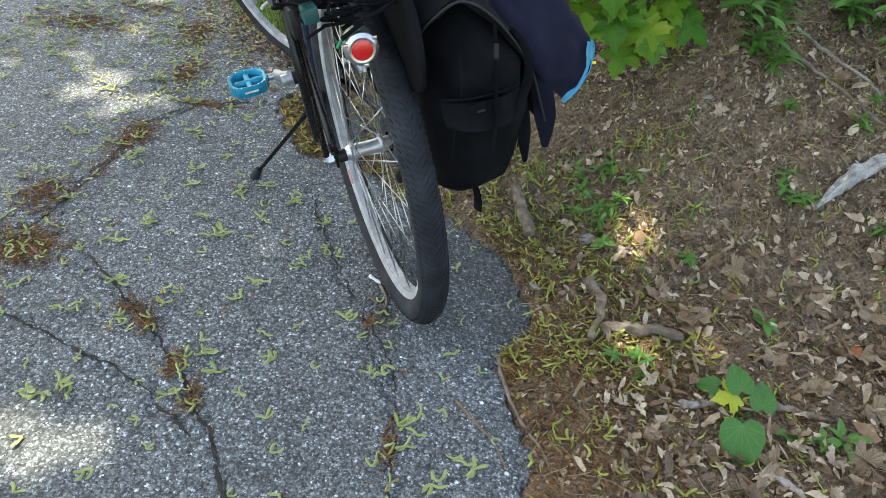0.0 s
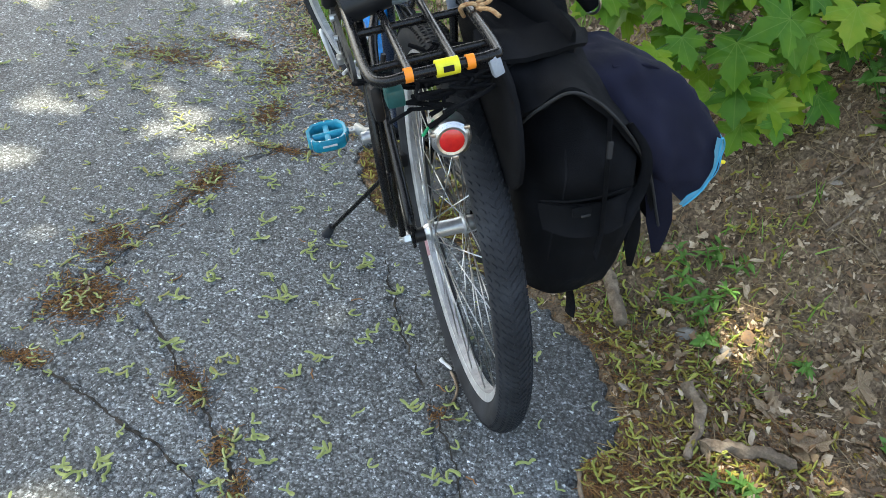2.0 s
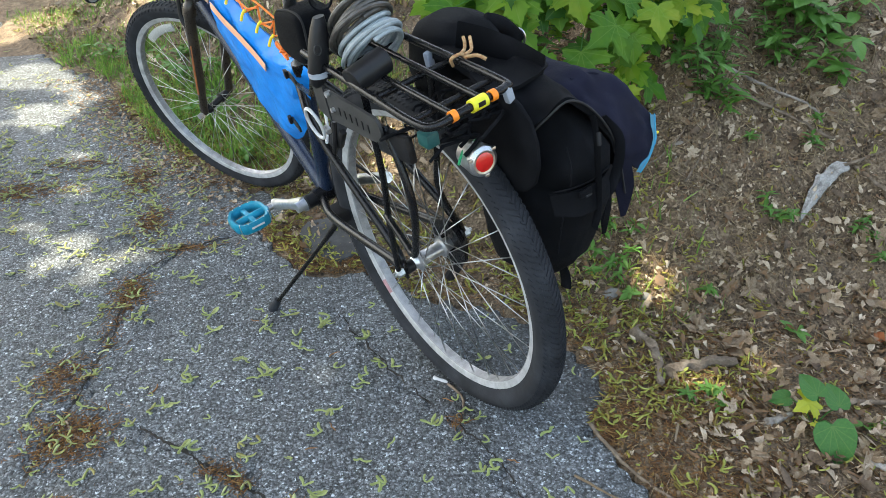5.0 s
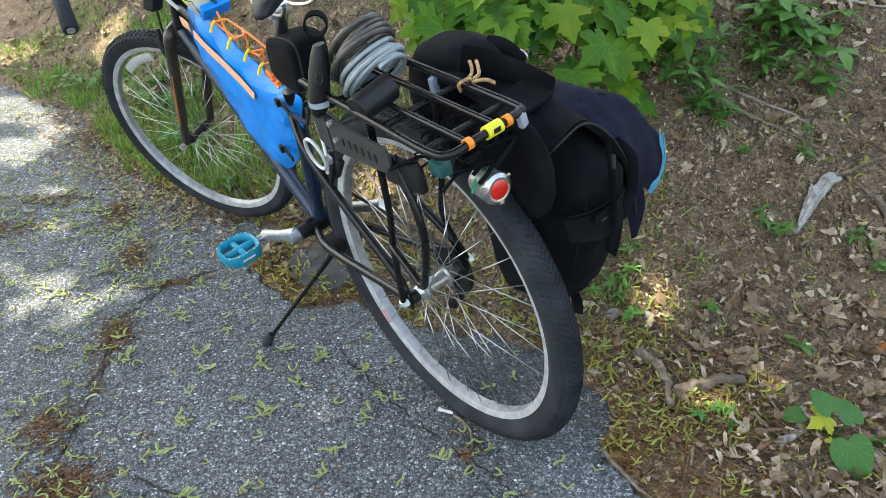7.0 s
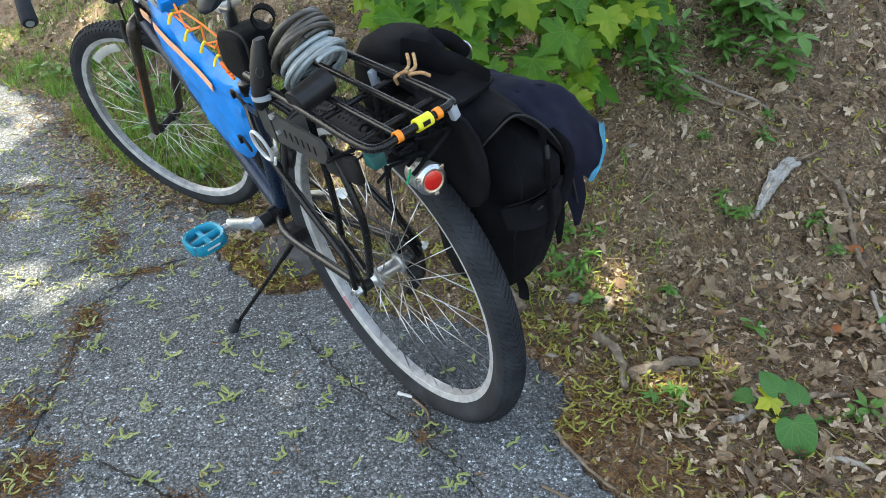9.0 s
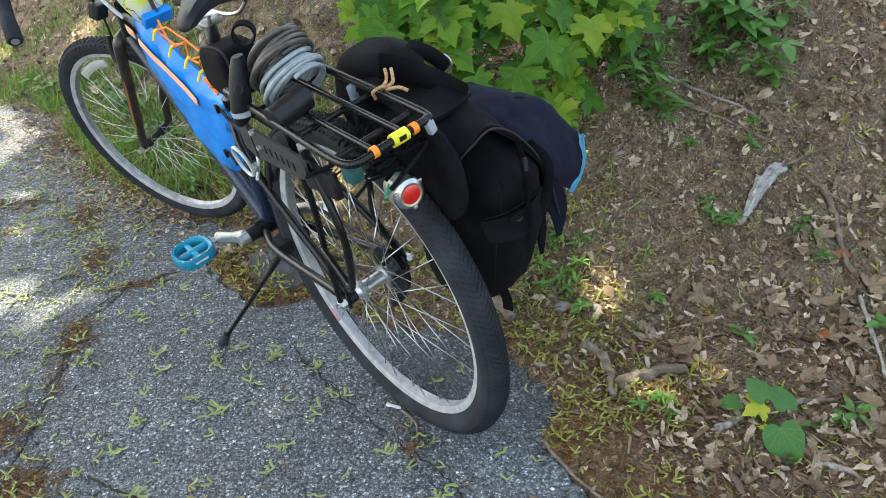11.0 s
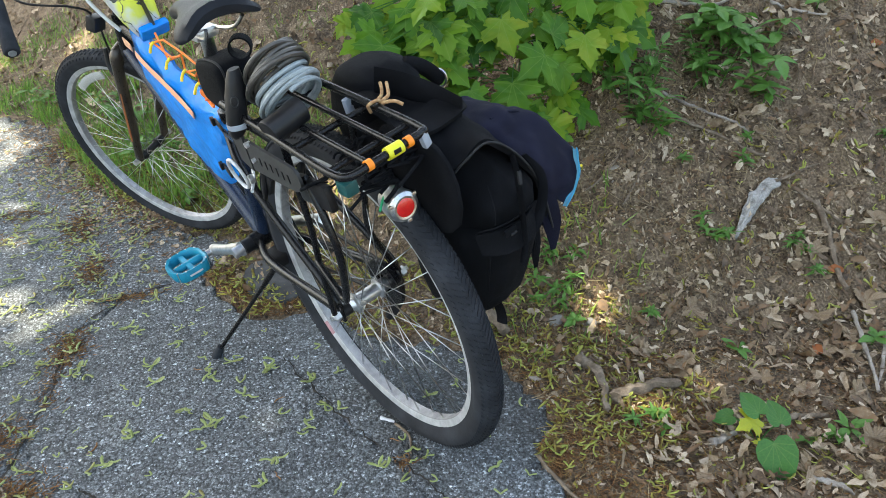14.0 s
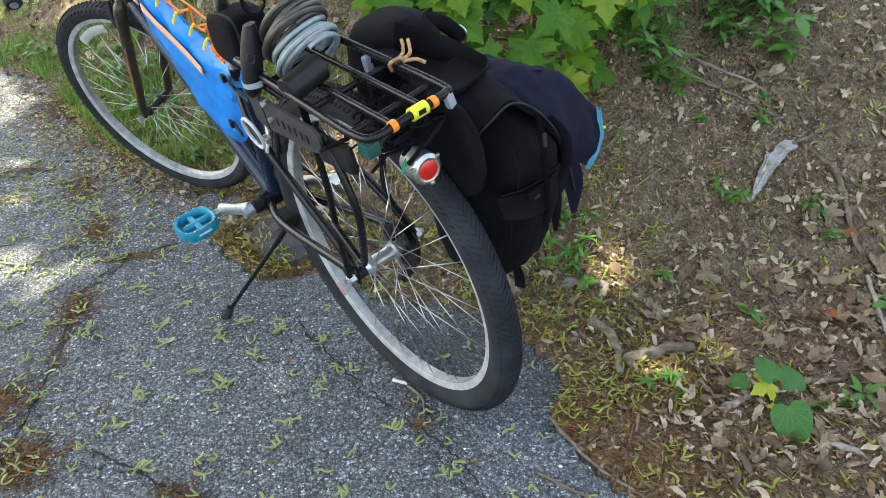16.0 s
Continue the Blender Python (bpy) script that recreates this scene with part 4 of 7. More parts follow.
part("mark", box((0.012, 0.0012, 0.007), (-0.023, -0.2606, Z + 0.002), 0.0005), M["plastic_black"], tag)
for x, y, r in ((0.030, -0.240, -14), (0.030, -0.055, -5)):
    part("clip", box((0.014, 0.010, 0.026), (x + 0.002, y - 0.008, Z - 0.012), 0.003, rot=pose(0, 0, 0, 0, r, 10)), M["clip_grey"], rack, "grey plastic hook clip")

# black plastic mount with slots and a box under the rack
shape = [(0.020, 0.752), (0.020, 0.697), (-0.085, 0.703), (-0.112, 0.706), (-0.126, 0.713), (-0.133, 0.728), (-0.130, 0.742), (-0.120, 0.750), (-0.085, 0.750)]
plate = part("slotted_plate", loft([[(x, y, z) for y, z in shape] for x in (-0.1155, -0.1105)]), M["plastic_grey"], rack, "dark grey slotted mounting plate")
for i in range(6):
    part("slot", box((0.002, 0.0045, 0.014), (-0.1158, -0.098 + i * 0.0165, 0.724), 0.0006), M["plastic_black"], plate)
part("corner_plate", loft([[(x, y, z) for y, z in ((0.060, 0.756), (0.024, 0.754), (0.022, 0.694), (0.056, 0.704))] for x in (-0.1165, -0.1110)]), M["plastic_grey"], rack)
part("bolt", sweep([(-0.112, 0.008, 0.748), (-0.121, 0.008, 0.748)], 0.005, 8), M["alloy"], plate)
part("bolt", sweep([(-0.112, 0.002, 0.722), (-0.121, 0.002, 0.722)], 0.004, 8), M["alloy"], plate)
part("mount_box", box((0.014, 0.088, 0.044), (-0.096, -0.132, 0.702), 0.005, rot=pose(0, 0, 0, -6)), M["plastic_black"], rack)
part("teal_tin", box((0.022, 0.026, 0.022), (-0.078, -0.198, 0.728), 0.004), M["tin_teal"], rack)

# tail light under the rack's end
TAIL = pose(-0.026, -0.239, 0.683, 0, 0, -6) @ pose(0, 0, 0, -4) @ Matrix.Scale(0.76, 4)
tl = new("tail_light")
tl.parent = bicycle
tl.matrix_local = TAIL
part("body", lathe([(0.045, 0.0), (0.045, 0.024), (0.030, 0.029), (0.0, 0.031), (-0.006, 0.0325), (-0.012, 0.031), (-0.012, 0.024)], 40, axis="y", closed=False), M["alloy"], tl, "polished metal light body")
part("bezel", lathe([(-0.008, 0.019), (-0.006, 0.0325), (-0.014, 0.0305), (-0.019, 0.0235), (-0.018, 0.019)], 40, axis="y"), M["steel"], tl)
part("lens", lathe([(-0.010, 0.0215), (-0.0175, 0.0205), (-0.0205, 0.014), (-0.0215, 0.0)], 40, axis="y", closed=False), M["lens_red"], tl, "red ribbed lens")
for a in (35, 155, 275):
    part("lug", box((0.010, 0.006, 0.007), (0.0305 * math.cos(radians(a)), -0.0145, 0.0305 * math.sin(radians(a))), 0.002), M["steel"], tl)
part("cable_tie", sweep(smooth_path([(-0.020, 0.02, 0.02), (-0.034, 0.012, 0.010), (-0.042, 0.006, 0.004)]), 0.0026, 6), M["zip_green"], tl, "green cable tie")
part("cable_tie", sweep(smooth_path([(0.005, 0.02, 0.026), (0.010, 0.010, 0.036), (0.012, 0.004, 0.041)]), 0.0026, 6), M["zip_green"], tl, "green cable tie")
rs = random.Random(5)
for k in range(34):
    pts = [Vector((rs.uniform(-0.060, 0.03), rs.uniform(-0.225, -0.14), rs.uniform(0.718, 0.744)))]
    for j in range(4):
        pts.append(pts[-1] + Vector((rs.uniform(-0.035, 0.035), rs.uniform(-0.016, 0.02), rs.uniform(-0.010, 0.009))))
    part("wire", sweep(smooth_path(pts, 4), rs.uniform(0.0014, 0.0034), 6), M["cloth_black"], bicycle)


# ---- bags and things carried by the bicycle ----
def outline_loop(pts, steps=6):
    return smooth_path([(p[0], p[1], 0) for p in pts], steps, closed=True)


def pillow(pts, half, seed=0, wrinkle=0.0, steps=6, rings=6, axis="x", at=0.0, power=2.6):
    """A stuffed shape whose outline lies in a plane across the axis, thickest in the middle."""
    ring = outline_loop(pts, steps)
    c = sum(ring, Vector()) / len(ring)
    n = len(ring)
    bm = bmesh.new()
    levels = []
    for side in (-1, 1):
        for k in range(rings + 1):
            s = k / rings
            s = s if side < 0 else 1 - s
            if side > 0 and k == 0:
                continue
            row = []
            h = half * (1 - s ** power) ** (1 / power)
            for p in ring:
                q = c + (p - c) * s
                d = side * h
                if wrinkle:
                    d += side * wrinkle * (noise.noise(Vector((q.x * 14, q.y * 14, seed + side))) + 0.5 * noise.noise(Vector((q.x * 40, q.y * 30, seed + 9))))
                row.append((at + d, q.x, q.y) if axis == "x" else (q.x, at + d, q.y))
            levels.append((s, row))
    mid = [bm.verts.new(levels[0][1][0])]
    rows = []
    for s, row in levels[1:-1]:
        rows.append([bm.verts.new(v) for v in row])
    end = bm.verts.new(levels[-1][1][0])
    for a, b in zip(rows, rows[1:]):
        for j in range(n):
            bm.faces.new((a[j], a[(j + 1) % n], b[(j + 1) % n], b[j]))
    for j in range(n):
        bm.faces.new((mid[0], rows[0][(j + 1) % n], rows[0][j]))
        bm.faces.new((end, rows[-1][j], rows[-1][(j + 1) % n]))
    return bm


def cloth(rows, thick, bm=None, fold=1.0):
    """A thick sheet through a grid of points."""
    grid = [smooth_path(r, 9) for r in rows]
    cols = list(zip(*grid))
    grid = [list(x) for x in zip(*[smooth_path(c, 9) for c in cols])]
    bm = bm or bmesh.new()
    a, b = [], []
    nr, nc = len(grid), len(grid[0])
    for i in range(nr):
        ra, rb = [], []
        for j in range(nc):
            du = grid[min(i + 1, nr - 1)][j] - grid[max(i - 1, 0)][j]
            dv = grid[i][min(j + 1, nc - 1)] - grid[i][max(j - 1, 0)]
            nrm = du.cross(dv).normalized()
            q = grid[i][j]
            p = q + nrm * fold * (0.005 * noise.noise(q * 17) + 0.003 * noise.noise(q * 45) - 0.0045 * max(0.0, 0.35 - abs(noise.noise(Vector((q.x * 22 + q.z * 14, q.y * 9, 4))))))
            ra.append(bm.verts.new(p + nrm * thick / 2))
            rb.append(bm.verts.new(p - nrm * thick / 2))
        a.append(ra)
        b.append(rb)
    for i in range(nr - 1):
        for j in range(nc - 1):
            bm.faces.new((a[i][j], a[i + 1][j], a[i + 1][j + 1], a[i][j + 1]))
            bm.faces.new((b[i][j], b[i][j + 1], b[i + 1][j + 1], b[i + 1][j]))
    rim = [(i, 0) for i in range(nr)] + [(nr - 1, j) for j in range(1, nc)] + [(i, nc - 1) for i in range(nr - 2, -1, -1)] + [(0, j) for j in range(nc - 2, 0, -1)]
    for (i, j), (k, l) in zip(rim, rim[1:] + rim[:1]):
        bm.faces.new((a[i][j], a[k][l], b[k][l], b[i][j]))
    return bm


def band(pts, width, thick, up=(1, 0, 0)):
    return sweep(smooth_path(pts, 5), width / 2, 8, flat=thick / width, up=up)


# black pannier hanging on the rack's far side
pannier = thing("pannier", "black cloth pannier bag hanging from the bicycle rack", "bag", BIKE)
secs = []
# height, width, rear face, front face and middle of each level
for z, w, rear, ahead, x in ((0.382, 0.06, -0.215, -0.130, 0.116), (0.386, 0.10, -0.240, -0.112, 0.118), (0.400, 0.130, -0.252, -0.100, 0.120), (0.435, 0.152, -0.270, -0.088, 0.126), (0.48, 0.160, -0.284, -0.078, 0.133),
                             (0.53, 0.156, -0.292, -0.068, 0.136), (0.560, 0.150, -0.293, -0.058, 0.136), (0.572, 0.146, -0.288, -0.050, 0.135), (0.584, 0.148, -0.297, -0.044, 0.134), (0.62, 0.140, -0.302, -0.020, 0.130), (0.66, 0.122, -0.284, 0.034, 0.122),
                             (0.69, 0.100, -0.258, 0.030, 0.112), (0.705, 0.080, -0.238, 0.025, 0.106), (0.715, 0.04, -0.215, 0.008, 0.10)):
    secs.append([(x + a - 0.10 * b - (0.30 * max(0.0, -b - 0.06) if a < 0 else 0.0) * a / w * 1.6 + 0.012 * noise.noise(Vector((a * 20, b * 16, z * 12))), (rear + ahead) / 2 + b + 0.008 * noise.noise(Vector((a * 24, b * 13, z * 14 + 5))) + 0.004 * noise.noise(Vector((a * 60, b * 20, z * 50))), z) for a, b in rounded(w, ahead - rear, 2.7, 56)])
part("body", loft(secs), M["cloth_black"], pannier)
part("back_board", loft([[(0.046 + b, -0.190 + a, z) for a, b in rounded(l, 0.012, 4, 32)] for z, l in ((0.582, 0.07), (0.592, 0.12), (0.615, 0.165), (0.65, 0.190), (0.69, 0.190), (0.722, 0.170), (0.742, 0.13), (0.750, 0.08))]), M["cloth_black"], pannier, "stiff rounded black back board")
for pts in ([(0.066, -0.286, 0.594), (0.095, -0.303, 0.596), (0.132, -0.306, 0.594), (0.178, -0.296, 0.590)], [(0.070, -0.280, 0.470), (0.075, -0.287, 0.52), (0.080, -0.294, 0.565)], [(0.088, -0.300, 0.60), (0.092, -0.300, 0.63), (0.096, -0.288, 0.66)], [(0.186, -0.268, 0.46), (0.190, -0.276, 0.51), (0.188, -0.282, 0.562)]):
    part("seam", sweep(smooth_path(pts, 6), 0.0014, 6), M["cloth_black"], pannier)
part("pocket_flap", cloth([[(0.066, -0.276, 0.585), (0.100, -0.300, 0.586), (0.150, -0.303, 0.584), (0.192, -0.284, 0.580)], [(0.066, -0.280, 0.568), (0.100, -0.304, 0.566), (0.150, -0.307, 0.562), (0.194, -0.288, 0.562)], [(0.068, -0.283, 0.548), (0.100, -0.307, 0.542), (0.150, -0.309, 0.538), (0.194, -0.290, 0.545)]], 0.004, fold=0.6), M["cloth_black"], pannier, "black pocket flap")
part("flap", cloth([
    [(0.035, -0.040, 0.772), (0.095, -0.040, 0.756), (0.160, -0.040, 0.735), (0.212, -0.040, 0.680), (0.242, -0.040, 0.600), (0.248, -0.045, 0.500)],
    [(0.042, -0.150, 0.758), (0.085, -0.155, 0.746), (0.135, -0.155, 0.735), (0.185, -0.155, 0.690), (0.225, -0.155, 0.600), (0.240, -0.160, 0.490)],
    [(0.052, -0.249, 0.690), (0.073, -0.272, 0.713), (0.108, -0.284, 0.730), (0.152, -0.288, 0.693), (0.199, -0.284, 0.612), (0.228, -0.274, 0.500)]], 0.009), M["cloth_black"], pannier, "heavy black cloth flap with curled edge")
part("hem", sweep(smooth_path([(0.050, -0.251, 0.680), (0.073, -0.276, 0.715), (0.108, -0.289, 0.732), (0.152, -0.293, 0.695), (0.200, -0.289, 0.612), (0.229, -0.279, 0.500)], 6), 0.0018, 8), M["hem_grey"], pannier, "worn grey piped hem")
part("fold", cloth([[(0.030, -0.165, 0.766), (0.085, -0.160, 0.757), (0.135, -0.155, 0.750), (0.175, -0.152, 0.736)], [(0.028, -0.192, 0.760), (0.082, -0.190, 0.755), (0.130, -0.184, 0.750), (0.172, -0.168, 0.735)],
    [(0.030, -0.215, 0.752), (0.080, -0.220, 0.748), (0.125, -0.212, 0.745), (0.165, -0.185, 0.732)]], 0.007, fold=0.7), M["cloth_black"], pannier, "folded black cloth band with a pointed corner")
part("front_pouch", loft([[(x + a, y + b, z) for a, b in rounded(w, l, 2.5, 32)] for z, w, l, x, y in ((0.610, 0.06, 0.10, 0.134, -0.002), (0.622, 0.11, 0.14, 0.134, 0.0), (0.65, 0.14, 0.17, 0.134, 0.006), (0.70, 0.150, 0.165, 0.132, 0.010), (0.745, 0.138, 0.150, 0.130, 0.005), (0.772, 0.110, 0.12, 0.128, 0.0), (0.786, 0.055, 0.07, 0.126, -0.002))]), M["cloth_black"], pannier, "rounded black front pouch")
part("top_strap", band([(0.085, -0.070, 0.784), (0.110, -0.105, 0.772), (0.130, -0.150, 0.756), (0.140, -0.200, 0.740)], 0.055, 0.008, (0.9, 0.3, 0.1)), M["cloth_black"], pannier)
part("strap", band([(0.165, -0.040, 0.772), (0.190, -0.040, 0.758), (0.215, -0.038, 0.735), (0.238, -0.034, 0.705)], 0.026, 0.012, (0.3, 0.9, 0.1)), M["cloth_black"], pannier)
part("d_ring", sweep([(0.235 + 0.016 * math.cos(a) * 0.5, -0.033 - 0.016 * math.cos(a) * 0.7, 0.712 + 0.017 * math.sin(a)) for a in (2 * math.pi * i / 20 for i in range(20))], 0.0022, 6, closed=True), M["steel"], pannier, "bare steel ring")
part("side_strap", band([(0.150, -0.290, 0.690), (0.143, -0.303, 0.662), (0.138, -0.309, 0.60), (0.132, -0.313, 0.545), (0.128, -0.306, 0.50)], 0.015, 0.003, (1, 0, 0)), M["cloth_black"], pannier, "black webbing strap")
part("zip_slider", box((0.007, 0.005, 0.022), (0.142, -0.309, 0.660), 0.0024, rot=pose(0, 0, 0, -8, 8, 0)), M["hem_grey"], pannier, "dull grey zip slider")
part("buckle", box((0.024, 0.005, 0.012), (0.108, -0.310, 0.582), 0.002), M["cloth_black"], pannier, "black plastic buckle")
part("buckle_bar", box((0.012, 0.003, 0.003), (0.112, -0.3135, 0.577), 0.001), M["hem_grey"], pannier, "worn grey buckle bar")
part("loop_strap", band([(0.176, -0.284, 0.672), (0.192, -0.300, 0.640), (0.190, -0.304, 0.600), (0.172, -0.303, 0.556), (0.160, -0.296, 0.540)], 0.016, 0.004, (0.8, 0.5, 0.2)), M["cloth_black"], pannier, "stiff dark loop strap")
part("hanging_strap", band([(0.120, -0.205, 0.400), (0.124, -0.228, 0.372), (0.124, -0.234, 0.350), (0.121, -0.236, 0.332)], 0.022, 0.005, (0.9, 0.3, 0)), M["cloth_black"], pannier)
for pts, wide, tip, mat_name in (([(0.196, -0.250, 0.570), (0.200, -0.262, 0.510), (0.202, -0.258, 0.455), (0.206, -0.250, 0.412)], 0.011, 0.35, "cloth_black"), ([(0.222, -0.262, 0.600), (0.228, -0.276, 0.540), (0.231, -0.276, 0.490), (0.232, -0.271, 0.446)], 0.0175, 0.30, "cloth_navy")):
    line = smooth_path(pts, 6)
    part("tail", sweep(line, [wide * (1 - (1 - tip) * max(0.0, i / (len(line) - 1) - 0.55) / 0.45) for i in range(len(line))], 10, flat=0.18, up=(0.35, 1, 0)), M[mat_name], pannier, "hanging cloth tail with blunt tip")
part("back_strap", band([(0.205, -0.05, 0.62), (0.225, -0.04, 0.50), (0.215, -0.04, 0.38), (0.19, -0.05, 0.24)], 0.025, 0.006, (0.5, 0.8, 0)), M["cloth_black"], pannier)

# cord knotted round the rail
cord = thing("cord", "tan and brown braided cord knotted round the rack rail", "cord", BIKE)
part("wrap", sweep(smooth_path([(0.030, -0.128, 0.772), (0.026, -0.132, 0.786), (0.040, -0.138, 0.790), (0.050, -0.134, 0.778)], 6), 0.0027, 8), M["cord_tan"], cord)
part("strand", sweep(smooth_path([(0.046, -0.130, 0.786), (0.056, -0.126, 0.788), (0.064, -0.118, 0.793), (0.070, -0.108, 0.797)], 6), 0.0027, 8), M["cord_tan"], cord)
part("strand", sweep(smooth_path([(0.046, -0.138, 0.786), (0.060, -0.137, 0.788), (0.068, -0.128, 0.793), (0.076, -0.116, 0.797)], 6), 0.0027, 8), M["cord_tan"], cord)
part("tail", sweep(smooth_path([(0.044, -0.140, 0.784), (0.056, -0.155, 0.786), (0.064, -0.166, 0.780)], 6), 0.0028, 8), M["cord_tan"], cord)

# navy jacket draped over the pannier
jacket = thing("jacket", "navy blue cloth with bright cyan edge draped over the pannier", "jacket", BIKE)
part("cloth", cloth([
    [(0.140, -0.120, 0.716), (0.205, -0.115, 0.700), (0.255, -0.115, 0.678), (0.295, -0.120, 0.625)],
    [(0.132, -0.160, 0.712), (0.200, -0.160, 0.704), (0.264, -0.165, 0.675), (0.315, -0.175, 0.612)],
    [(0.136, -0.205, 0.704), (0.200, -0.215, 0.690), (0.270, -0.225, 0.665), (0.322, -0.245, 0.598)],
    [(0.175, -0.238, 0.640), (0.210, -0.258, 0.622), (0.256, -0.272, 0.598), (0.300, -0.276, 0.562)],
    [(0.222, -0.245, 0.600), (0.228, -0.265, 0.580), (0.240, -0.275, 0.556), (0.256, -0.276, 0.535)]], 0.012, fold=1.9), M["cloth_navy"], jacket)
part("edge_trim", band([(0.321, -0.240, 0.600), (0.319, -0.258, 0.592), (0.301, -0.279, 0.562), (0.257, -0.280, 0.535)], 0.0030, 0.004, (0.5, -0.5, 0.5)), M["cloth_cyan"], jacket, "bright cyan edge trim")
hem = [(0.312, -0.268, 0.606), (0.321, -0.262, 0.588), (0.309, -0.268, 0.562), (0.286, -0.280, 0.542), (0.257, -0.287, 0.530), (0.280, -0.286, 0.547), (0.301, -0.280, 0.572)]
part("lining", loft([hem, [(x - 0.003, y + 0.006, z) for x, y, z in hem]]), M["lining"], jacket, "pale cyan lining of the open hem")
part("lining_edge", sweep(smooth_path(hem, 4, closed=True), 0.0013, 6, closed=True), M["cloth_cyan"], jacket, "bright cyan piping")
part("tab", box((0.010, 0.004, 0.004), (0.315, -0.270, 0.572), 0.001, rot=pose(0, 0, 0, 0, 20, 0)), M["cord_yellow"], jacket, "small yellow tab")
part("seam", sweep(smooth_path([(0.190, -0.205, 0.704), (0.240, -0.205, 0.694), (0.290, -0.200, 0.652)], 6), 0.0025, 6), M["cloth_navy"], jacket)

# coiled cable lock on the rack
lock = thing("cable_lock", "coiled brown and grey cable lock lying on the rack", "bicycle lock", BIKE)
rs = random.Random(8)
COIL = Vector((0.020, 0.046, 0.070)).normalized().to_track_quat("Z", "X").to_matrix()
COIL_TURN = Vector((-0.44, -0.66, 0.61))


def coil_point(k, lift):
    a = 2 * math.pi * k
    r = 0.047 + 0.005 * math.sin(k * 2.3 + lift) + 0.004 * math.sin(k * 5.9) + lift * 0.004
    q = COIL @ Vector((r * 1.12 * math.cos(a), r * 0.92 * math.sin(a), 0.0054 * k + 0.010 * math.sin(a + 0.6 + 0.35 * math.sin(k * 1.7)) + 0.002 * math.sin(k * 9.1)))
    mid = COIL @ Vector((0, 0, 0.036))
    return Vector((-0.036, -0.010, 0.785)) + mid + Matrix.Rotation(radians(10), 3, COIL_TURN) @ (q - mid)


for lo, hi, mat_name, name, lift in ((0.0, 6.2, "cable_grey", "grey_cable", 0.0), (1.1, 4.4, "cable_grey", "grey_cable", 1.6), (6.2, 13.3, "cable_brown", "brown_cable", 0.0), (7.0, 10.4, "cable_brown", "brown_cable", 1.8)):
    pts = [coil_point(lo + (hi - lo) * i / int((hi - lo) * 28), lift) for i in range(int((hi - lo) * 28) + 1)]
    part(name, sweep(pts, 0.0039, 8), M[mat_name], lock, "brown rubber cable" if "brown" in name else "grey coated cable")
part("lock_barrel", sweep(smooth_path([(-0.108, -0.068, 0.788), (-0.104, -0.068, 0.789), (-0.080, -0.070, 0.794), (-0.055, -0.072, 0.800), (-0.048, -0.072, 0.801)], 4), [0.013, 0.0185, 0.020, 0.0205, 0.0205, 0.0200, 0.0205, 0.0205, 0.0200, 0.0205, 0.0205, 0.0205, 0.0205, 0.0205, 0.0205, 0.019, 0.013], 20), M["plastic_black"], lock, "black lock barrel")
head = part("lock_head", loft([[(-0.096 + a + (z - 0.80) * 0.3, 0.037 + b, z + 0.016) for a, b in rounded(w, w * 0.8, 2.6, 20)] for z, w in ((0.735, 0.014), (0.742, 0.026), (0.765, 0.034), (0.80, 0.033), (0.825, 0.026), (0.838, 0.018))]), M["plastic_black"], lock, "black plastic lock head with faint round mark")
part("mark", sweep([(-0.106 + 0.006 * math.cos(a), 0.0235, 0.812 + 0.008 * math.sin(a)) for a in (2 * math.pi * i / 16 for i in range(16))], 0.0012, 6, closed=True), M["plastic_grey"], head)
part("tie", lathe([(-0.004, 0.0165), (-0.004, 0.0195), (0.004, 0.0195), (0.004, 0.0165)], 20, axis="z"), M["clip_grey"], lock, "grey cable tie", m=Matrix.Translation((-0.106, 0.037, 0.772)))
# thin white cable looped under the mount
loop = thing("white_cable", "thin white cable looped beside the frame", "cable", BIKE)
part("loop", sweep(smooth_path([(-0.128 - 0.006 * math.cos(a), 0.064 + 0.025 * math.sin(a) - 0.006 * math.cos(a), 0.680 + 0.031 * math.cos(a)) for a in (2 * math.pi * k / 9 for k in range(9))], 5, closed=True), 0.0030, 8, closed=True), M["cable_white"], loop)
part("clamp", box((0.010, 0.014, 0.012), (-0.116, 0.050, 0.668), 0.003, rot=pose(0, 0, 0, 20)), M["alloy"], loop, "small bare metal clamp")
part("strand", sweep(smooth_path([(-0.075, 0.105, 0.735), (-0.070, 0.150, 0.690), (-0.060, 0.170, 0.640), (-0.085, 0.120, 0.630), (-0.115, 0.070, 0.635)], 6), 0.0028, 8), M["cable_white"], loop)

# blue tarp bag under the top tube
frame_bag = thing("frame_bag", "bright blue tarpaulin bag strapped inside the bicycle frame", "bag", BIKE)
part("body", pillow([(0.72, 0.755), (0.58, 0.703), (0.443, 0.650), (0.345, 0.645), (0.350, 0.600), (0.395, 0.520), (0.45, 0.455), (0.510, 0.415), (0.565, 0.418), (0.622, 0.444), (0.688, 0.512), (0.744, 0.598), (0.782, 0.665), (0.785, 0.72)], 0.024, 3, 0.010, at=0.002), M["tarp_blue"], frame_bag)
part("tape", band([(-0.0250, 0.709, 0.7015), (-0.0252, 0.660, 0.6785), (-0.0245, 0.615, 0.662), (-0.0242, 0.543, 0.634), (-0.0260, 0.491, 0.612)], 0.024, 0.003, (1, 0, 0)), M["tape_orange"], frame_bag, "faded peach orange tape")
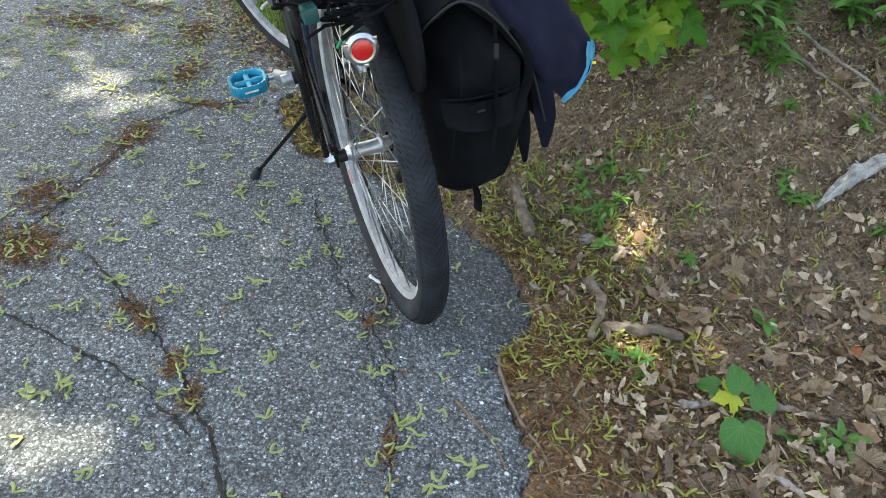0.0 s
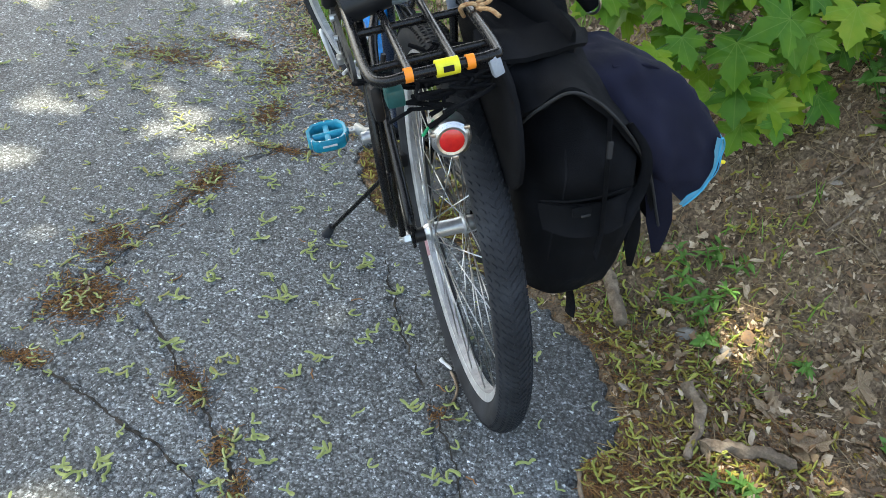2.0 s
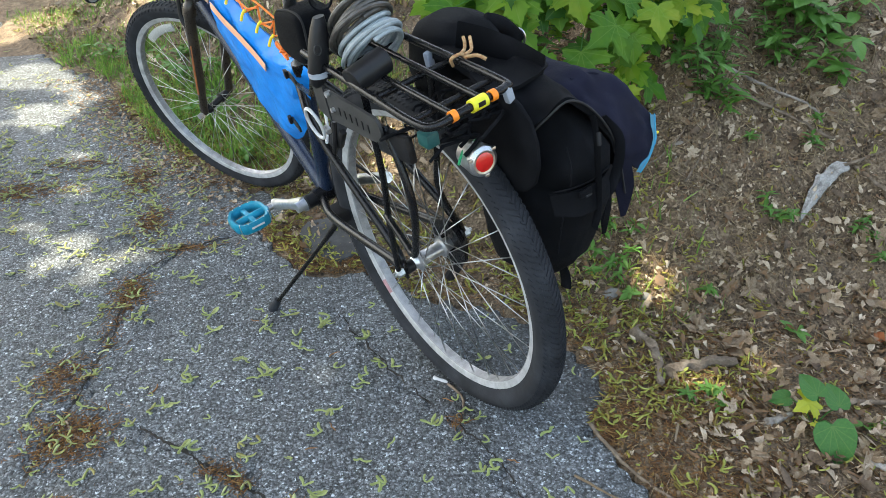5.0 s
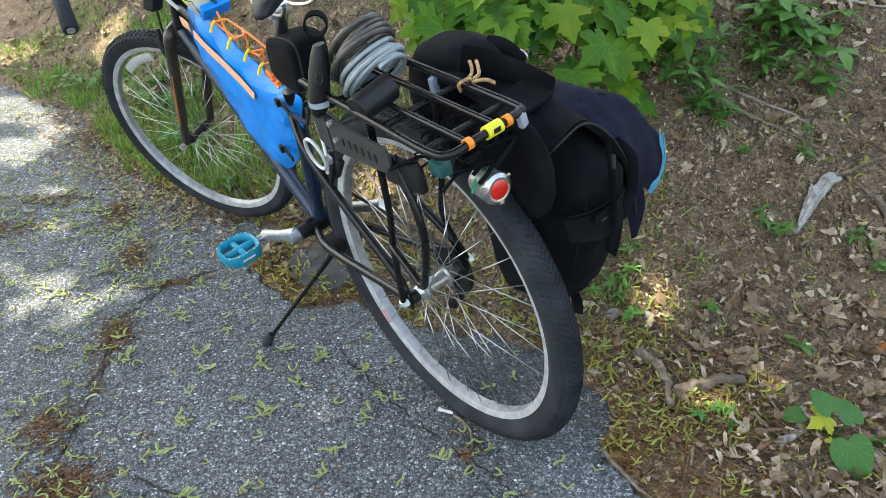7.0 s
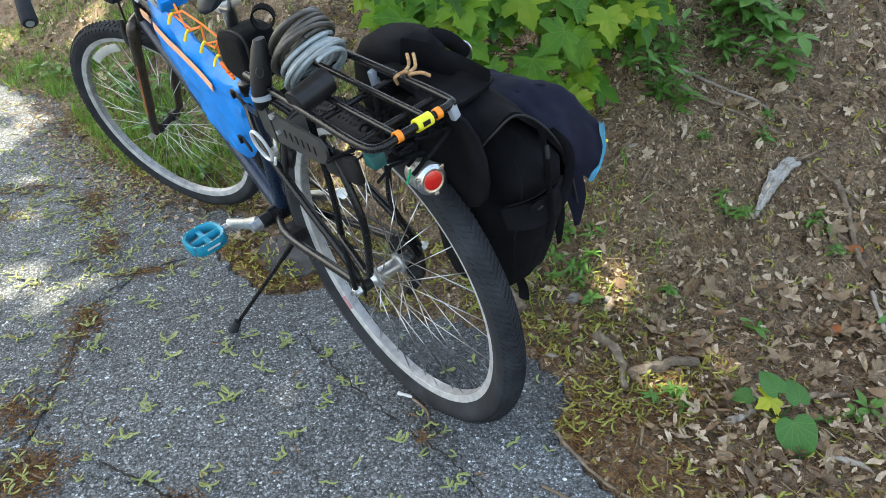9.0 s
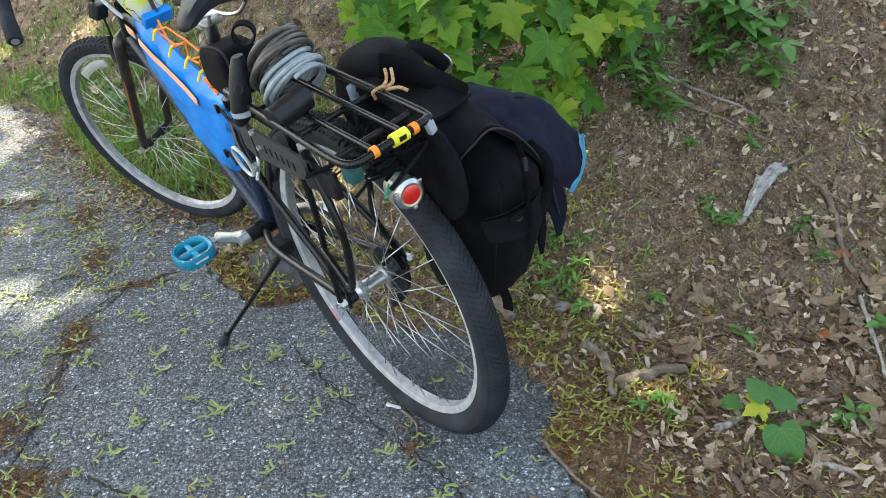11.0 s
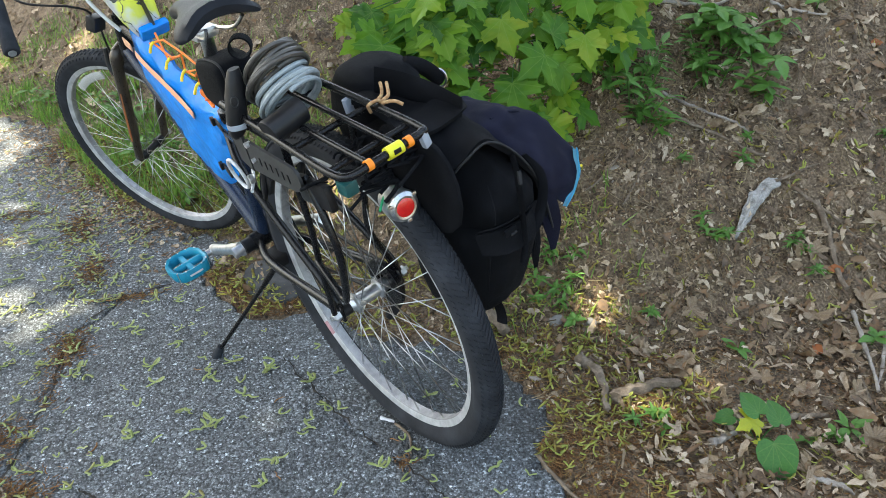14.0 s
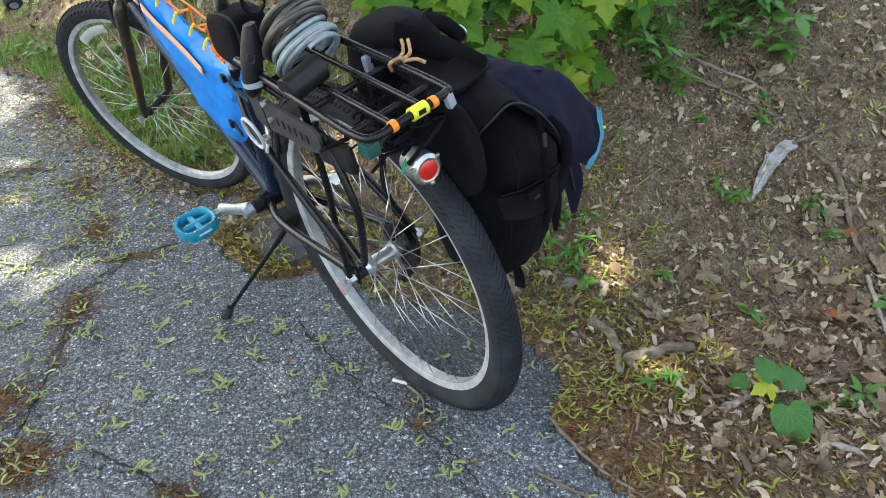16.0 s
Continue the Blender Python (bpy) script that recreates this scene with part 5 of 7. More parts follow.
part("tape", band([(-0.0215, 0.768, 0.718), (-0.0235, 0.745, 0.718), (-0.0245, 0.722, 0.714)], 0.024, 0.003, (1, 0, 0)), M["tape_orange"], frame_bag, "short piece of faded peach tape")
for y, z in ((0.36, 0.625), (0.415, 0.500)):
    part("strap", box((0.005, 0.050, 0.012), (-0.028, y - 0.004, z + 0.004), 0.002, rot=pose(0, 0, 0, 8, 0, -10)), M["plastic_black"], frame_bag)
    part("strap_clip", box((0.008, 0.014, 0.016), (-0.029, y + 0.020, z + 0.008), 0.002, rot=pose(0, 0, 0, 8, 0, -10)), M["plastic_black"], frame_bag)
# orange net of lacing along the top tube, held by yellow loops
for y, z in ((0.612, 0.736), (0.553, 0.712), (0.486, 0.702), (0.440, 0.684)):
    part("yellow_loop", sweep(smooth_path([(-0.008, y - 0.006, z + 0.010), (-0.014, y - 0.002, z + 0.004), (-0.019, y + 0.002, z - 0.006), (-0.021, y + 0.004, z - 0.012)], 4), 0.0032, 7), M["cord_yellow"], frame_bag, "yellow cord loop")
for zig in (((0.000, 0.600, 0.764), (-0.006, 0.564, 0.711), (-0.002, 0.489, 0.740), (-0.006, 0.491, 0.703), (-0.002, 0.428, 0.722), (-0.006, 0.440, 0.688), (-0.002, 0.393, 0.707), (-0.008, 0.385, 0.660)),
            ((-0.006, 0.644, 0.733), (-0.002, 0.560, 0.757), (0.002, 0.489, 0.742), (0.004, 0.428, 0.724), (0.002, 0.393, 0.708), (-0.006, 0.378, 0.675)),
            ((-0.006, 0.615, 0.739), (-0.004, 0.545, 0.722), (-0.004, 0.489, 0.738)), ((-0.006, 0.491, 0.706), (-0.004, 0.45, 0.703), (-0.002, 0.428, 0.720))):
    part("orange_cord", sweep(smooth_path(zig, 1), 0.0023, 7), M["cord_orange"], frame_bag, "bright orange lacing cord")
knot = []
rs = random.Random(12)
for i in range(14):
    knot.append((-0.010 + rs.uniform(-0.012, 0.010), 0.388 + rs.uniform(-0.016, 0.014), 0.662 + 0.0025 * i + rs.uniform(-0.008, 0.008)))
part("orange_knot", sweep(smooth_path(knot, 4), 0.0030, 7), M["cord_orange"], frame_bag, "tangled orange cord end")

# bag on the handlebar
bar_bag = thing("handlebar_bag", "yellow and grey patterned pouch hanging from the handlebar", "bag", BIKE)
secs = []
for y, z, w, d in ((0.655, 0.745, 0.030, 0.020), (0.662, 0.755, 0.060, 0.040), (0.69, 0.79, 0.082, 0.060), (0.73, 0.84, 0.098, 0.075), (0.77, 0.90, 0.108, 0.080), (0.80, 0.95, 0.106, 0.075), (0.81, 0.965, 0.06, 0.04)):
    secs.append([(0.012 + a, y - b * 0.75, z + b * 0.66) for a, b in rounded(w, d, 2.8, 28)])
part("body", loft(secs), M["bag_print"], bar_bag)
part("strap", band([(0.030, 0.735, 0.905), (0.024, 0.695, 0.850), (0.018, 0.655, 0.795), (0.014, 0.635, 0.765)], 0.034, 0.006, (1, 0, 0)), M["plastic_black"], bar_bag)
part("blue_tab", box((0.066, 0.018, 0.034), (0.014, 0.640, 0.758), 0.006, rot=pose(0, 0, 0, 38)), M["tarp_blue"], bar_bag, "blue tarpaulin tab")

# small black bag under the saddle
seat_bag = thing("saddle_bag", "small black cloth pouch strapped under the saddle", "bag", BIKE)
side = smooth_path([(0.312, 0.782, 0), (0.275, 0.790, 0), (0.240, 0.790, 0), (0.226, 0.778, 0), (0.228, 0.745, 0), (0.236, 0.706, 0), (0.250, 0.692, 0), (0.290, 0.690, 0), (0.326, 0.698, 0), (0.340, 0.715, 0), (0.336, 0.750, 0), (0.328, 0.774, 0)], 3, closed=True)
mid = sum(side, Vector()) / len(side)
part("body", loft([[(x, mid.x + (q.x - mid.x) * k, mid.y + (q.y - mid.y) * k) for q in side] for x, k in ((-0.042, 0.80), (-0.038, 0.93), (-0.030, 0.99), (0.0, 1.02), (0.026, 0.98), (0.032, 0.85))]), M["cloth_black"], seat_bag)
part("piping", sweep([(-0.031, mid.x + (q.x - mid.x), mid.y + (q.y - mid.y)) for q in side], 0.0022, 6, closed=True), M["hem_grey"], seat_bag)
part("strap", lathe([(-0.011, 0.0175), (-0.011, 0.0205), (0.011, 0.0205), (0.011, 0.0175)], 24), M["cloth_black"], seat_bag, "loose black strap ring", m=pose(0.010, 0.212, 0.812, 0, 0, 55))


# ---- litter on the ground ----
def place(x, y, lift=0.003, size=1.0, rs=random, tilt=0.25, turn=None, follow=True):
    """A matrix that lays a small flat thing on the ground at x, y."""
    e = 0.02
    on_road = float(line_distance(np.float64(x), np.float64(y), EDGE)) < -0.005
    if on_road:
        z, n = float(asphalt_height(x, y)), Vector((0, 0, 1))
    else:
        z = float(soil_height(x, y))
        n = Vector((-(float(soil_height(x + e, y)) - z) / e, -(float(soil_height(x, y + e)) - z) / e, 1)).normalized() if follow else Vector((0, 0, 1))
    up = n.to_track_quat("Z", "Y").to_matrix().to_4x4()
    t = rs.uniform(0, 6.283) if turn is None else turn
    return Matrix.Translation((x, y, z + lift)) @ up @ Euler((rs.gauss(0, tilt), rs.gauss(0, tilt), t)).to_matrix().to_4x4() @ Matrix.Scale(size, 4)


def many(points, rs, size, kinds, lift=0.004, tilt=0.3, slim=0.35):
    """Places for many pieces at once; heights are found together."""
    p = np.array(points)
    e = 0.02
    d = line_distance(p[:, 0], p[:, 1], EDGE)
    za, zs = asphalt_height(p[:, 0], p[:, 1]), soil_height(p[:, 0], p[:, 1])
    gx, gy = (soil_height(p[:, 0] + e, p[:, 1]) - zs) / e, (soil_height(p[:, 0], p[:, 1] + e) - zs) / e
    out = []
    for i in range(len(p)):
        road = d[i] < 0
        n = Vector((0, 0, 1)) if road else Vector((-gx[i], -gy[i], 1)).normalized()
        m = Matrix.Translation((p[i, 0], p[i, 1], max(za[i], zs[i]) + lift * rs.uniform(0.5, 2.5))) @ n.to_track_quat("Z", "Y").to_matrix().to_4x4()
        s = rs.uniform(*size)
        out.append((rs.randrange(kinds), m @ Euler((rs.gauss(0, tilt), rs.gauss(0, tilt), rs.uniform(0, 6.283))).to_matrix().to_4x4() @ Matrix.Diagonal((s * rs.uniform(slim, 1.0), s * rs.uniform(0.8, 1.25), s, 1))))
    return out


def samara_shape(arms, seed):
    """Plump winged seeds joined at a stalk; each arm is an (angle, length, curl)."""
    r = random.Random(seed)
    v, f = [], []
    for way, length, curl in arms:
        b = len(v)
        lift = r.uniform(0.03, 0.28)
        for s, w in ((0.0, 0.05), (0.12, 0.13), (0.28, 0.105), (0.50, 0.125), (0.72, 0.150), (0.90, 0.130), (1.0, 0.04)):
            a = way + curl * s
            c = Vector((math.sin(a), math.cos(a), lift * s * s)) * s * length
            t = Vector((math.cos(a), -math.sin(a), 0)) * w
            h = Vector((0, 0, 0.075 if s < 0.4 else 0.04))
            v += [tuple(c - t), tuple(c + h), tuple(c + t), tuple(c - h)]
        for i in range(6):
            for k in range(4):
                q = (k + 1) % 4
                f.append((b + 4 * i + k, b + 4 * i + q, b + 4 * i + 4 + q, b + 4 * i + 4 + k))
    return v, f


SAMARAS = [samara_shape(arms, i) for i, arms in enumerate([[(-0.5, 1.0, -0.3), (0.55, 0.95, 0.5)], [(-0.9, 1.0, 0.3), (0.6, 0.75, -0.2)], [(-0.35, 1.0, -0.5), (0.4, 1.0, 0.3), (1.5, 0.8, -0.3)],
           [(-1.1, 0.9, 0.6), (1.0, 1.0, -0.5)], [(-0.6, 1.0, -0.8), (0.5, 0.6, 0.7)], [(-0.3, 1.0, -0.3), (0.35, 0.95, 0.4), (2.3, 0.85, 0.6), (3.4, 0.9, -0.4)], [(0.0, 1.1, 1.1)]])]


MAPLE = [(0.0, 0.03), (0.10, -0.06), (0.22, -0.10), (0.34, -0.15), (0.50, -0.16), (0.47, -0.06), (0.53, 0.01), (0.40, 0.10), (0.52, 0.13), (0.66, 0.15), (0.65, 0.24), (0.82, 0.36), (0.67, 0.38), (0.66, 0.49),
         (0.53, 0.465), (0.40, 0.46), (0.27, 0.45), (0.28, 0.56), (0.38, 0.69), (0.28, 0.70), (0.25, 0.80), (0.16, 0.84), (0.12, 0.92), (0.0, 1.08)]


def leaf_shape(kind, seed, curl):
    """A dry leaf or a torn bit of one: an outline round a midrib, curled."""
    r = random.Random(seed)
    n = 7 + seed % 3 if kind == "torn" else 20
    v, f = [(0, 0, 0.0)], []
    if kind == "lobed":
        ring = MAPLE + [(-x, y) for x, y in MAPLE[-2:0:-1]]
        for x, y in ring:
            x, y = x * 0.8 * r.uniform(0.85, 1.1), (y - 0.4) * 0.85 * r.uniform(0.9, 1.1)
            v.append((x, y, curl * (x * x * 1.4 + 0.3 * y * y) + 0.14 * noise.noise(Vector((x * 3, y * 3, seed))) + r.uniform(-0.04, 0.04)))
        return v, [(0, 1 + i, 1 + (i + 1) % len(ring)) for i in range(len(ring))]
    for i in range(n):
        a = 2 * math.pi * (i + (r.uniform(-0.25, 0.25) if kind == "torn" else 0)) / n
        rad = {"oval": 0.5, "lobed": 0.42 + 0.13 * math.cos(5 * a), "oak": 0.36 + 0.12 * abs(math.cos(3.5 * a)), "torn": 0.42 + r.uniform(-0.2, 0.12)}[kind]
        x, y = rad * math.sin(a) * (0.72 if kind != "lobed" else 1.0), rad * math.cos(a) * 1.15
        v.append((x, y, curl * (x * x * 1.8 + 0.5 * y * y) + r.uniform(-0.11, 0.11)))
    for i in range(n):
        f.append((0, 1 + i, 1 + (i + 1) % n))
    return v, f


DRY = [leaf_shape(k, i, c) for i, (k, c) in enumerate([("torn", 0.9), ("lobed", 0.7), ("oak", 0.9), ("torn", -0.6), ("torn", 0.5), ("torn", -1.2), ("torn", 1.6), ("torn", 0.7), ("torn", -0.9), ("torn", 1.1), ("torn", 1.3)])]


def stick_shape(seed, bend):
    r = random.Random(seed)
    pts = smooth_path([(0, -0.5, 0), (r.uniform(-bend, bend), -0.15, 0.01), (r.uniform(-bend, bend), 0.2, 0.02), (0, 0.5, 0)], 2)
    bm = sweep(pts, [0.013, 0.014, 0.014, 0.012, 0.012, 0.010, 0.007], 5)
    bm.verts.index_update()
    out = [tuple(v.co) for v in bm.verts], [tuple(x.index for x in f.verts) for f in bm.faces]
    bm.free()
    return out


STICKS = [stick_shape(i, 0.12) for i in range(5)]


def string_shape(seed, thick=1.0):
    """A short curly catkin string."""
    r = random.Random(seed)
    p = [Vector((0, 0, 0))]
    a = r.uniform(0, 6)
    for i in range(4):
        a += r.uniform(-1.1, 1.1)
        p.append(p[-1] + Vector((math.cos(a), math.sin(a), r.uniform(-0.1, 0.14))) * 0.3)
    bm = sweep(p, [r0 * thick for r0 in (0.05, 0.075, 0.07, 0.06, 0.03)], 4)
    bm.verts.index_update()
    out = [tuple(v.co) for v in bm.verts], [tuple(x.index for x in f.verts) for f in bm.faces]
    bm.free()
    return out


STRINGS = [string_shape(i) for i in range(6)]


def on_soil(n, rs, x0, x1, y0, y1, keep=lambda x, y, d: True, clear=0.0):
    """Random points right of the asphalt's edge."""
    out = []
    while len(out) < n:
        k = 4 * n
        x, y = np.array([rs.uniform(x0, x1) for _ in range(k)]), np.array([rs.uniform(y0, y1) for _ in range(k)])
        d = line_distance(x, y, EDGE)
        out += [(a, b) for a, b, c in zip(x, y, d) if c > clear and keep(a, b, c)]
    return out[:n]


rl = random.Random(21)
# patchy cover: dry leaves lie thick on the gentle ground and thin on the bare bank
def patch(x, y, s):
    return noise.noise(Vector((x * s, y * s, 3.3))) * 0.5 + 0.5


def bare(x, y):
    """1 on the open face of the bank, 0 on the littered ground."""
    return max(0.0, min(1.0, (y - 1.42) / 0.12)) * max(0.0, min(1.0, (1.0 - x) / 0.14)) * max(0.0, min(1.0, (x - 0.40) / 0.10))


near_leaves = on_soil(6000, rl, 0.28, 2.1, 0.55, 2.5, lambda x, y, d: rl.random() < (0.15 + 0.85 * patch(x, y, 3.0)) * (1 if d > 0.16 else 0.22) * (1 - 0.88 * bare(x, y)))
large_bits = on_soil(1000, rl, 0.40, 2.1, 0.55, 2.5, lambda x, y, d: rl.random() < (0.2 + 0.8 * patch(x, y, 3.0)) * (1 - 0.93 * bare(x, y)) * (1.0 if x > 0.55 else 0.45))
wide_leaves = on_soil(5000, rl, 0.3, 4.2, -2.5, 2.5, lambda x, y, d: (x > 2.0 or y < 0.65) and rl.random() < patch(x, y, 2.0) * math.exp(-max(0.0, x - 2.0, 0.6 - y) * 0.8))
far_leaves = on_soil(7500, rl, -1.6, 4.2, 1.7, 6.0, lambda x, y, d: rl.random() < 0.2 + 0.8 * patch(x, y, 2.0) and y > 1.9)
scattered("dry_leaves", DRY, many(near_leaves, rl, (0.011, 0.037), len(DRY), 0.008, 0.42) + many(large_bits, rl, (0.026, 0.054), len(DRY), 0.009, 0.42, 0.6) + many(far_leaves + wide_leaves, rl, (0.03, 0.06), len(DRY), 0.004, 0.45), M["dead_leaf"], "brown and grey dry leaf litter on soil", "leaf litter")
crumbs = on_soil(15000, rl, -0.4, 2.1, 0.55, 2.5, lambda x, y, d: rl.random() < (0.25 + 0.75 * patch(x, y, 5.0)) * (1 - 0.2 * bare(x, y)))
crumbs += on_soil(3600, rl, 0.40, 1.05, 1.42, 2.05) + on_soil(5000, rl, -1.6, 0.4, 2.1, 4.6) + on_soil(3500, rl, -0.5, 0.5, 2.1, 3.3)
scattered("leaf_crumbs", DRY[3:5], many(crumbs, rl, (0.006, 0.022), 2, 0.003, 0.5), M["dead_leaf"], "crumbled brown leaf bits on soil", "leaf litter")
straws = on_soil(1900, rl, 0.42, 1.1, 1.42, 2.1) + on_soil(5200, rl, 0.22, 2.1, 0.55, 2.5, lambda x, y, d: rl.random() < (0.2 + 0.8 * patch(x, y, 6)) * (1 - 0.5 * bare(x, y))) + on_soil(900, rl, -1.4, 3.6, 1.8, 4.6)
scattered("straw", STICKS, [(k, m @ Matrix.Diagonal((0.8, 1, 0.8, 1))) for k, m in many(straws, rl, (0.015, 0.070), len(STICKS), 0.004, 0.2)], M["straw"], "pale dry straw and stem bits on soil", "straw")
sticks = on_soil(700, rl, 0.25, 2.2, 0.55, 2.6, lambda x, y, d: d > 0.03) + on_soil(400, rl, -1.4, 3.5, 1.8, 5.0)
scattered("twigs", STICKS, many(sticks, rl, (0.03, 0.12), len(STICKS), 0.005, 0.12), M["twig"], "thin grey-brown twigs on soil", "twigs")
seeds = on_soil(200, rl, 0.12, 0.60, 1.17, 1.72, lambda x, y, d: rl.random() < patch(x, y, 9) ** 2 * (1.0 if d < 0.28 else 0.15)) + on_soil(1850, rl, -0.75, 0.62, 1.05, 2.9, lambda x, y, d: rl.random() < (0.12 + 0.88 * patch(x, y, 11)) ** 2 * (1.0 if d < 0.28 else 0.30)) + on_soil(260, rl, 0.2, 0.75, 0.6, 1.2, lambda x, y, d: rl.random() < patch(x, y, 9)) + on_soil(300, rl, 0.4, 2.0, 0.9, 2.3, lambda x, y, d: rl.random() < max(0.0, patch(x, y, 6) - 0.35)) + on_soil(1300, rl, -1.7, 0.4, 2.0, 4.6) + on_soil(420, rl, -1.25, -0.4, 2.2, 3.3, lambda x, y, d: d < 0.22) + on_soil(190, rl, 0.45, 1.45, 1.25, 1.85) + on_soil(110, rl, -0.46, -0.08, 1.66, 2.1, lambda x, y, d: d < 0.10)
CURLY = SAMARAS + [string_shape(20 + i, 1.5) for i in range(3)]
scattered("fallen_seeds", CURLY, many(seeds, rl, (0.015, 0.027), len(CURLY), 0.005, 0.42, 0.65), M["curl"], "yellow-green fallen maple seeds on soil", "seeds")
red_soil = on_soil(4200, rl, 0.17, 0.60, 0.55, 1.14, lambda x, y, d: rl.random() < max(0.0, 1 - d * 2.6)) + on_soil(2600, rl, -0.55, 0.2, 1.4, 2.6, lambda x, y, d: d < 0.25) + on_soil(1800, rl, -1.25, -0.4, 2.2, 3.3, lambda x, y, d: d < 0.2) + on_soil(2600, rl, 0.35, 1.0, 0.6, 1.32, lambda x, y, d: rl.random() < patch(x, y, 7) ** 2) + on_soil(3000, rl, 0.10, 0.62, 1.05, 1.5, lambda x, y, d: rl.random() < patch(x, y, 10) * max(0.1, 1 - d * 2.2)) + on_soil(1300, rl, -0.46, -0.12, 1.72, 2.05, lambda x, y, d: d < 0.07)
PATCHES = [(-1.22, 2.45, 0.17, 0.07, 420), (-1.05, 2.62, 0.10, 0.05, 150), (-0.84, 2.45, 0.06, 0.11, 330), (-0.797, 1.80, 0.045, 0.075, 300), (-0.86, 1.30, 0.075, 0.075, 560), (-0.78, 2.17, 0.05, 0.10, 260), (-0.91, 1.49, 0.055, 0.07, 240), (-0.88, 1.122, 0.06, 0.02, 130), (-0.565, 1.150, 0.045, 0.035, 90), (-0.525, 1.108, 0.025, 0.03, 70),
           (-0.66, 1.99, 0.08, 0.03, 120), (-0.44, 1.01, 0.022, 0.035, 80), (-0.385, 0.94, 0.022, 0.04, 90), (-0.02, 0.88, 0.015, 0.05, 60), (-0.09, 1.17, 0.02, 0.02, 40), (-0.82, 1.66, 0.03, 0.12, 90), (-0.60, 2.40, 0.10, 0.08, 160), (-0.70, 2.58, 0.09, 0.09, 260), (-0.84, 2.82, 0.07, 0.12, 260), (-1.0, 3.15, 0.08, 0.16, 260)]
road_strings = []
for x, y, a, b, n in PATCHES:
    road_strings += [(x + rl.gauss(0, a * 0.52), y + rl.gauss(0, b * 0.52)) for _ in range(int(n * 1.3))]
scattered("fallen_catkins", STRINGS, many(red_soil, rl, (0.007, 0.018), len(STRINGS), 0.003, 0.2) + many(road_strings, rl, (0.008, 0.019), len(STRINGS), 0.002, 0.12), M["catkin"], "rust-brown fallen maple flower strings", "catkins")
edge_bits = []
while len(edge_bits) < 1500:
    x, y = rl.uniform(-1.35, -0.5), rl.uniform(2.1, 3.5)
    if -0.22 * rl.random() < float(line_distance(np.float64(x), np.float64(y), EDGE)) < 0:
        edge_bits.append((x, y))
scattered("edge_litter", DRY[3:5], many(edge_bits, rl, (0.006, 0.024), 2, 0.003, 0.3), M["dead_leaf"], "crumbled brown leaf bits along the asphalt edge", "leaf litter")
road_seeds = []
for x, y, a, b, n in PATCHES:
    road_seeds += [(x + rl.gauss(0, a), y + rl.gauss(0, b)) for _ in range(n // 12)]
while len(road_seeds) < 950:
    x, y = rl.uniform(-2.4, -0.2), rl.uniform(1.5, 4.2)
    if line_distance(np.float64(x), np.float64(y), EDGE) < -0.02 and rl.random() < patch(x, y, 2.5) * (0.35 + 0.5 * (y > 1.9)):
        road_seeds.append((x, y))
for _ in range(330):
    road_seeds.append((rl.uniform(-1.4, -0.62), rl.uniform(2.0, 3.0)))
scattered("scattered_seeds", SAMARAS, many(road_seeds, rl, (0.015, 0.027), len(SAMARAS), 0.003, 0.10, 0.7), M["samara"], "small yellow-green maple seeds strewn over asphalt", "seeds")

# single withered flower strings on the near asphalt
rq = random.Random(31)
for x, y in ((-0.326, 1.432), (-0.399, 1.161), (-0.575, 1.077), (-0.336, 1.200), (-0.018, 1.051), (-0.105, 1.241), (-0.70, 1.42), (-0.48, 1.60)):
    v, f = STRINGS[rq.randrange(6)]
    ob = new("flower_string", mesh_of("flower_string", v, f, M["catkin"]))
    ob.matrix_world = place(x, y, 0.004, rq.uniform(0.020, 0.030), rq, 0.1)
    tagged(ob, "withered orange-brown flower string on asphalt", "flower", "withered flowers on the asphalt")

# single seeds on the near asphalt
SEED_AT = [(-0.455, 1.565), (-0.534, 1.73), (-0.542, 1.92), (-0.491, 1.861), (-0.239, 1.479), (-0.194, 1.367), (-0.266, 1.319), (-0.379, 1.478), (-0.786, 1.671), (-0.846, 1.617), (-0.68, 1.349), (-0.628, 1.414),
           (-0.586, 1.384), (-0.593, 1.655), (-0.487, 1.394), (-0.477, 1.339), (-0.35, 1.256), (-0.639, 1.81), (-0.585, 1.589), (-0.51, 1.468), (-0.334, 1.555), (-0.318, 1.391), (-0.373, 1.199), (-0.386, 1.044),
           (-0.296, 1.117), (-0.257, 1.045), (-0.072, 1.032), (0.087, 1.10), (-0.679, 0.907), (-0.602, 0.912), (-0.591, 1.086), (-0.625, 1.217), (0.008, 0.92), (-0.041, 0.824), (0.061, 0.801), (0.131, 0.837),
           (-0.215, 0.834), (-0.347, 0.998), (-0.27, 1.326), (-0.631, 0.816), (-0.505, 0.763), (-0.451, 1.573), (-0.456, 1.389), (-0.132, 1.167), (-0.645, 0.912), (0.03, 0.895)]
seed_meshes = [mesh_of("seed", v, f, M["samara"]) for v, f in SAMARAS]
rq = random.Random(4)
more = []
while len(more) < 95:
    x, y = rq.uniform(-1.0, 0.22), rq.uniform(0.7, 2.0)
    if line_distance(np.float64(x), np.float64(y), EDGE) < -0.03 and all((x - a) ** 2 + (y - b) ** 2 > 0.004 for a, b in SEED_AT + more):
        more.append((x, y))
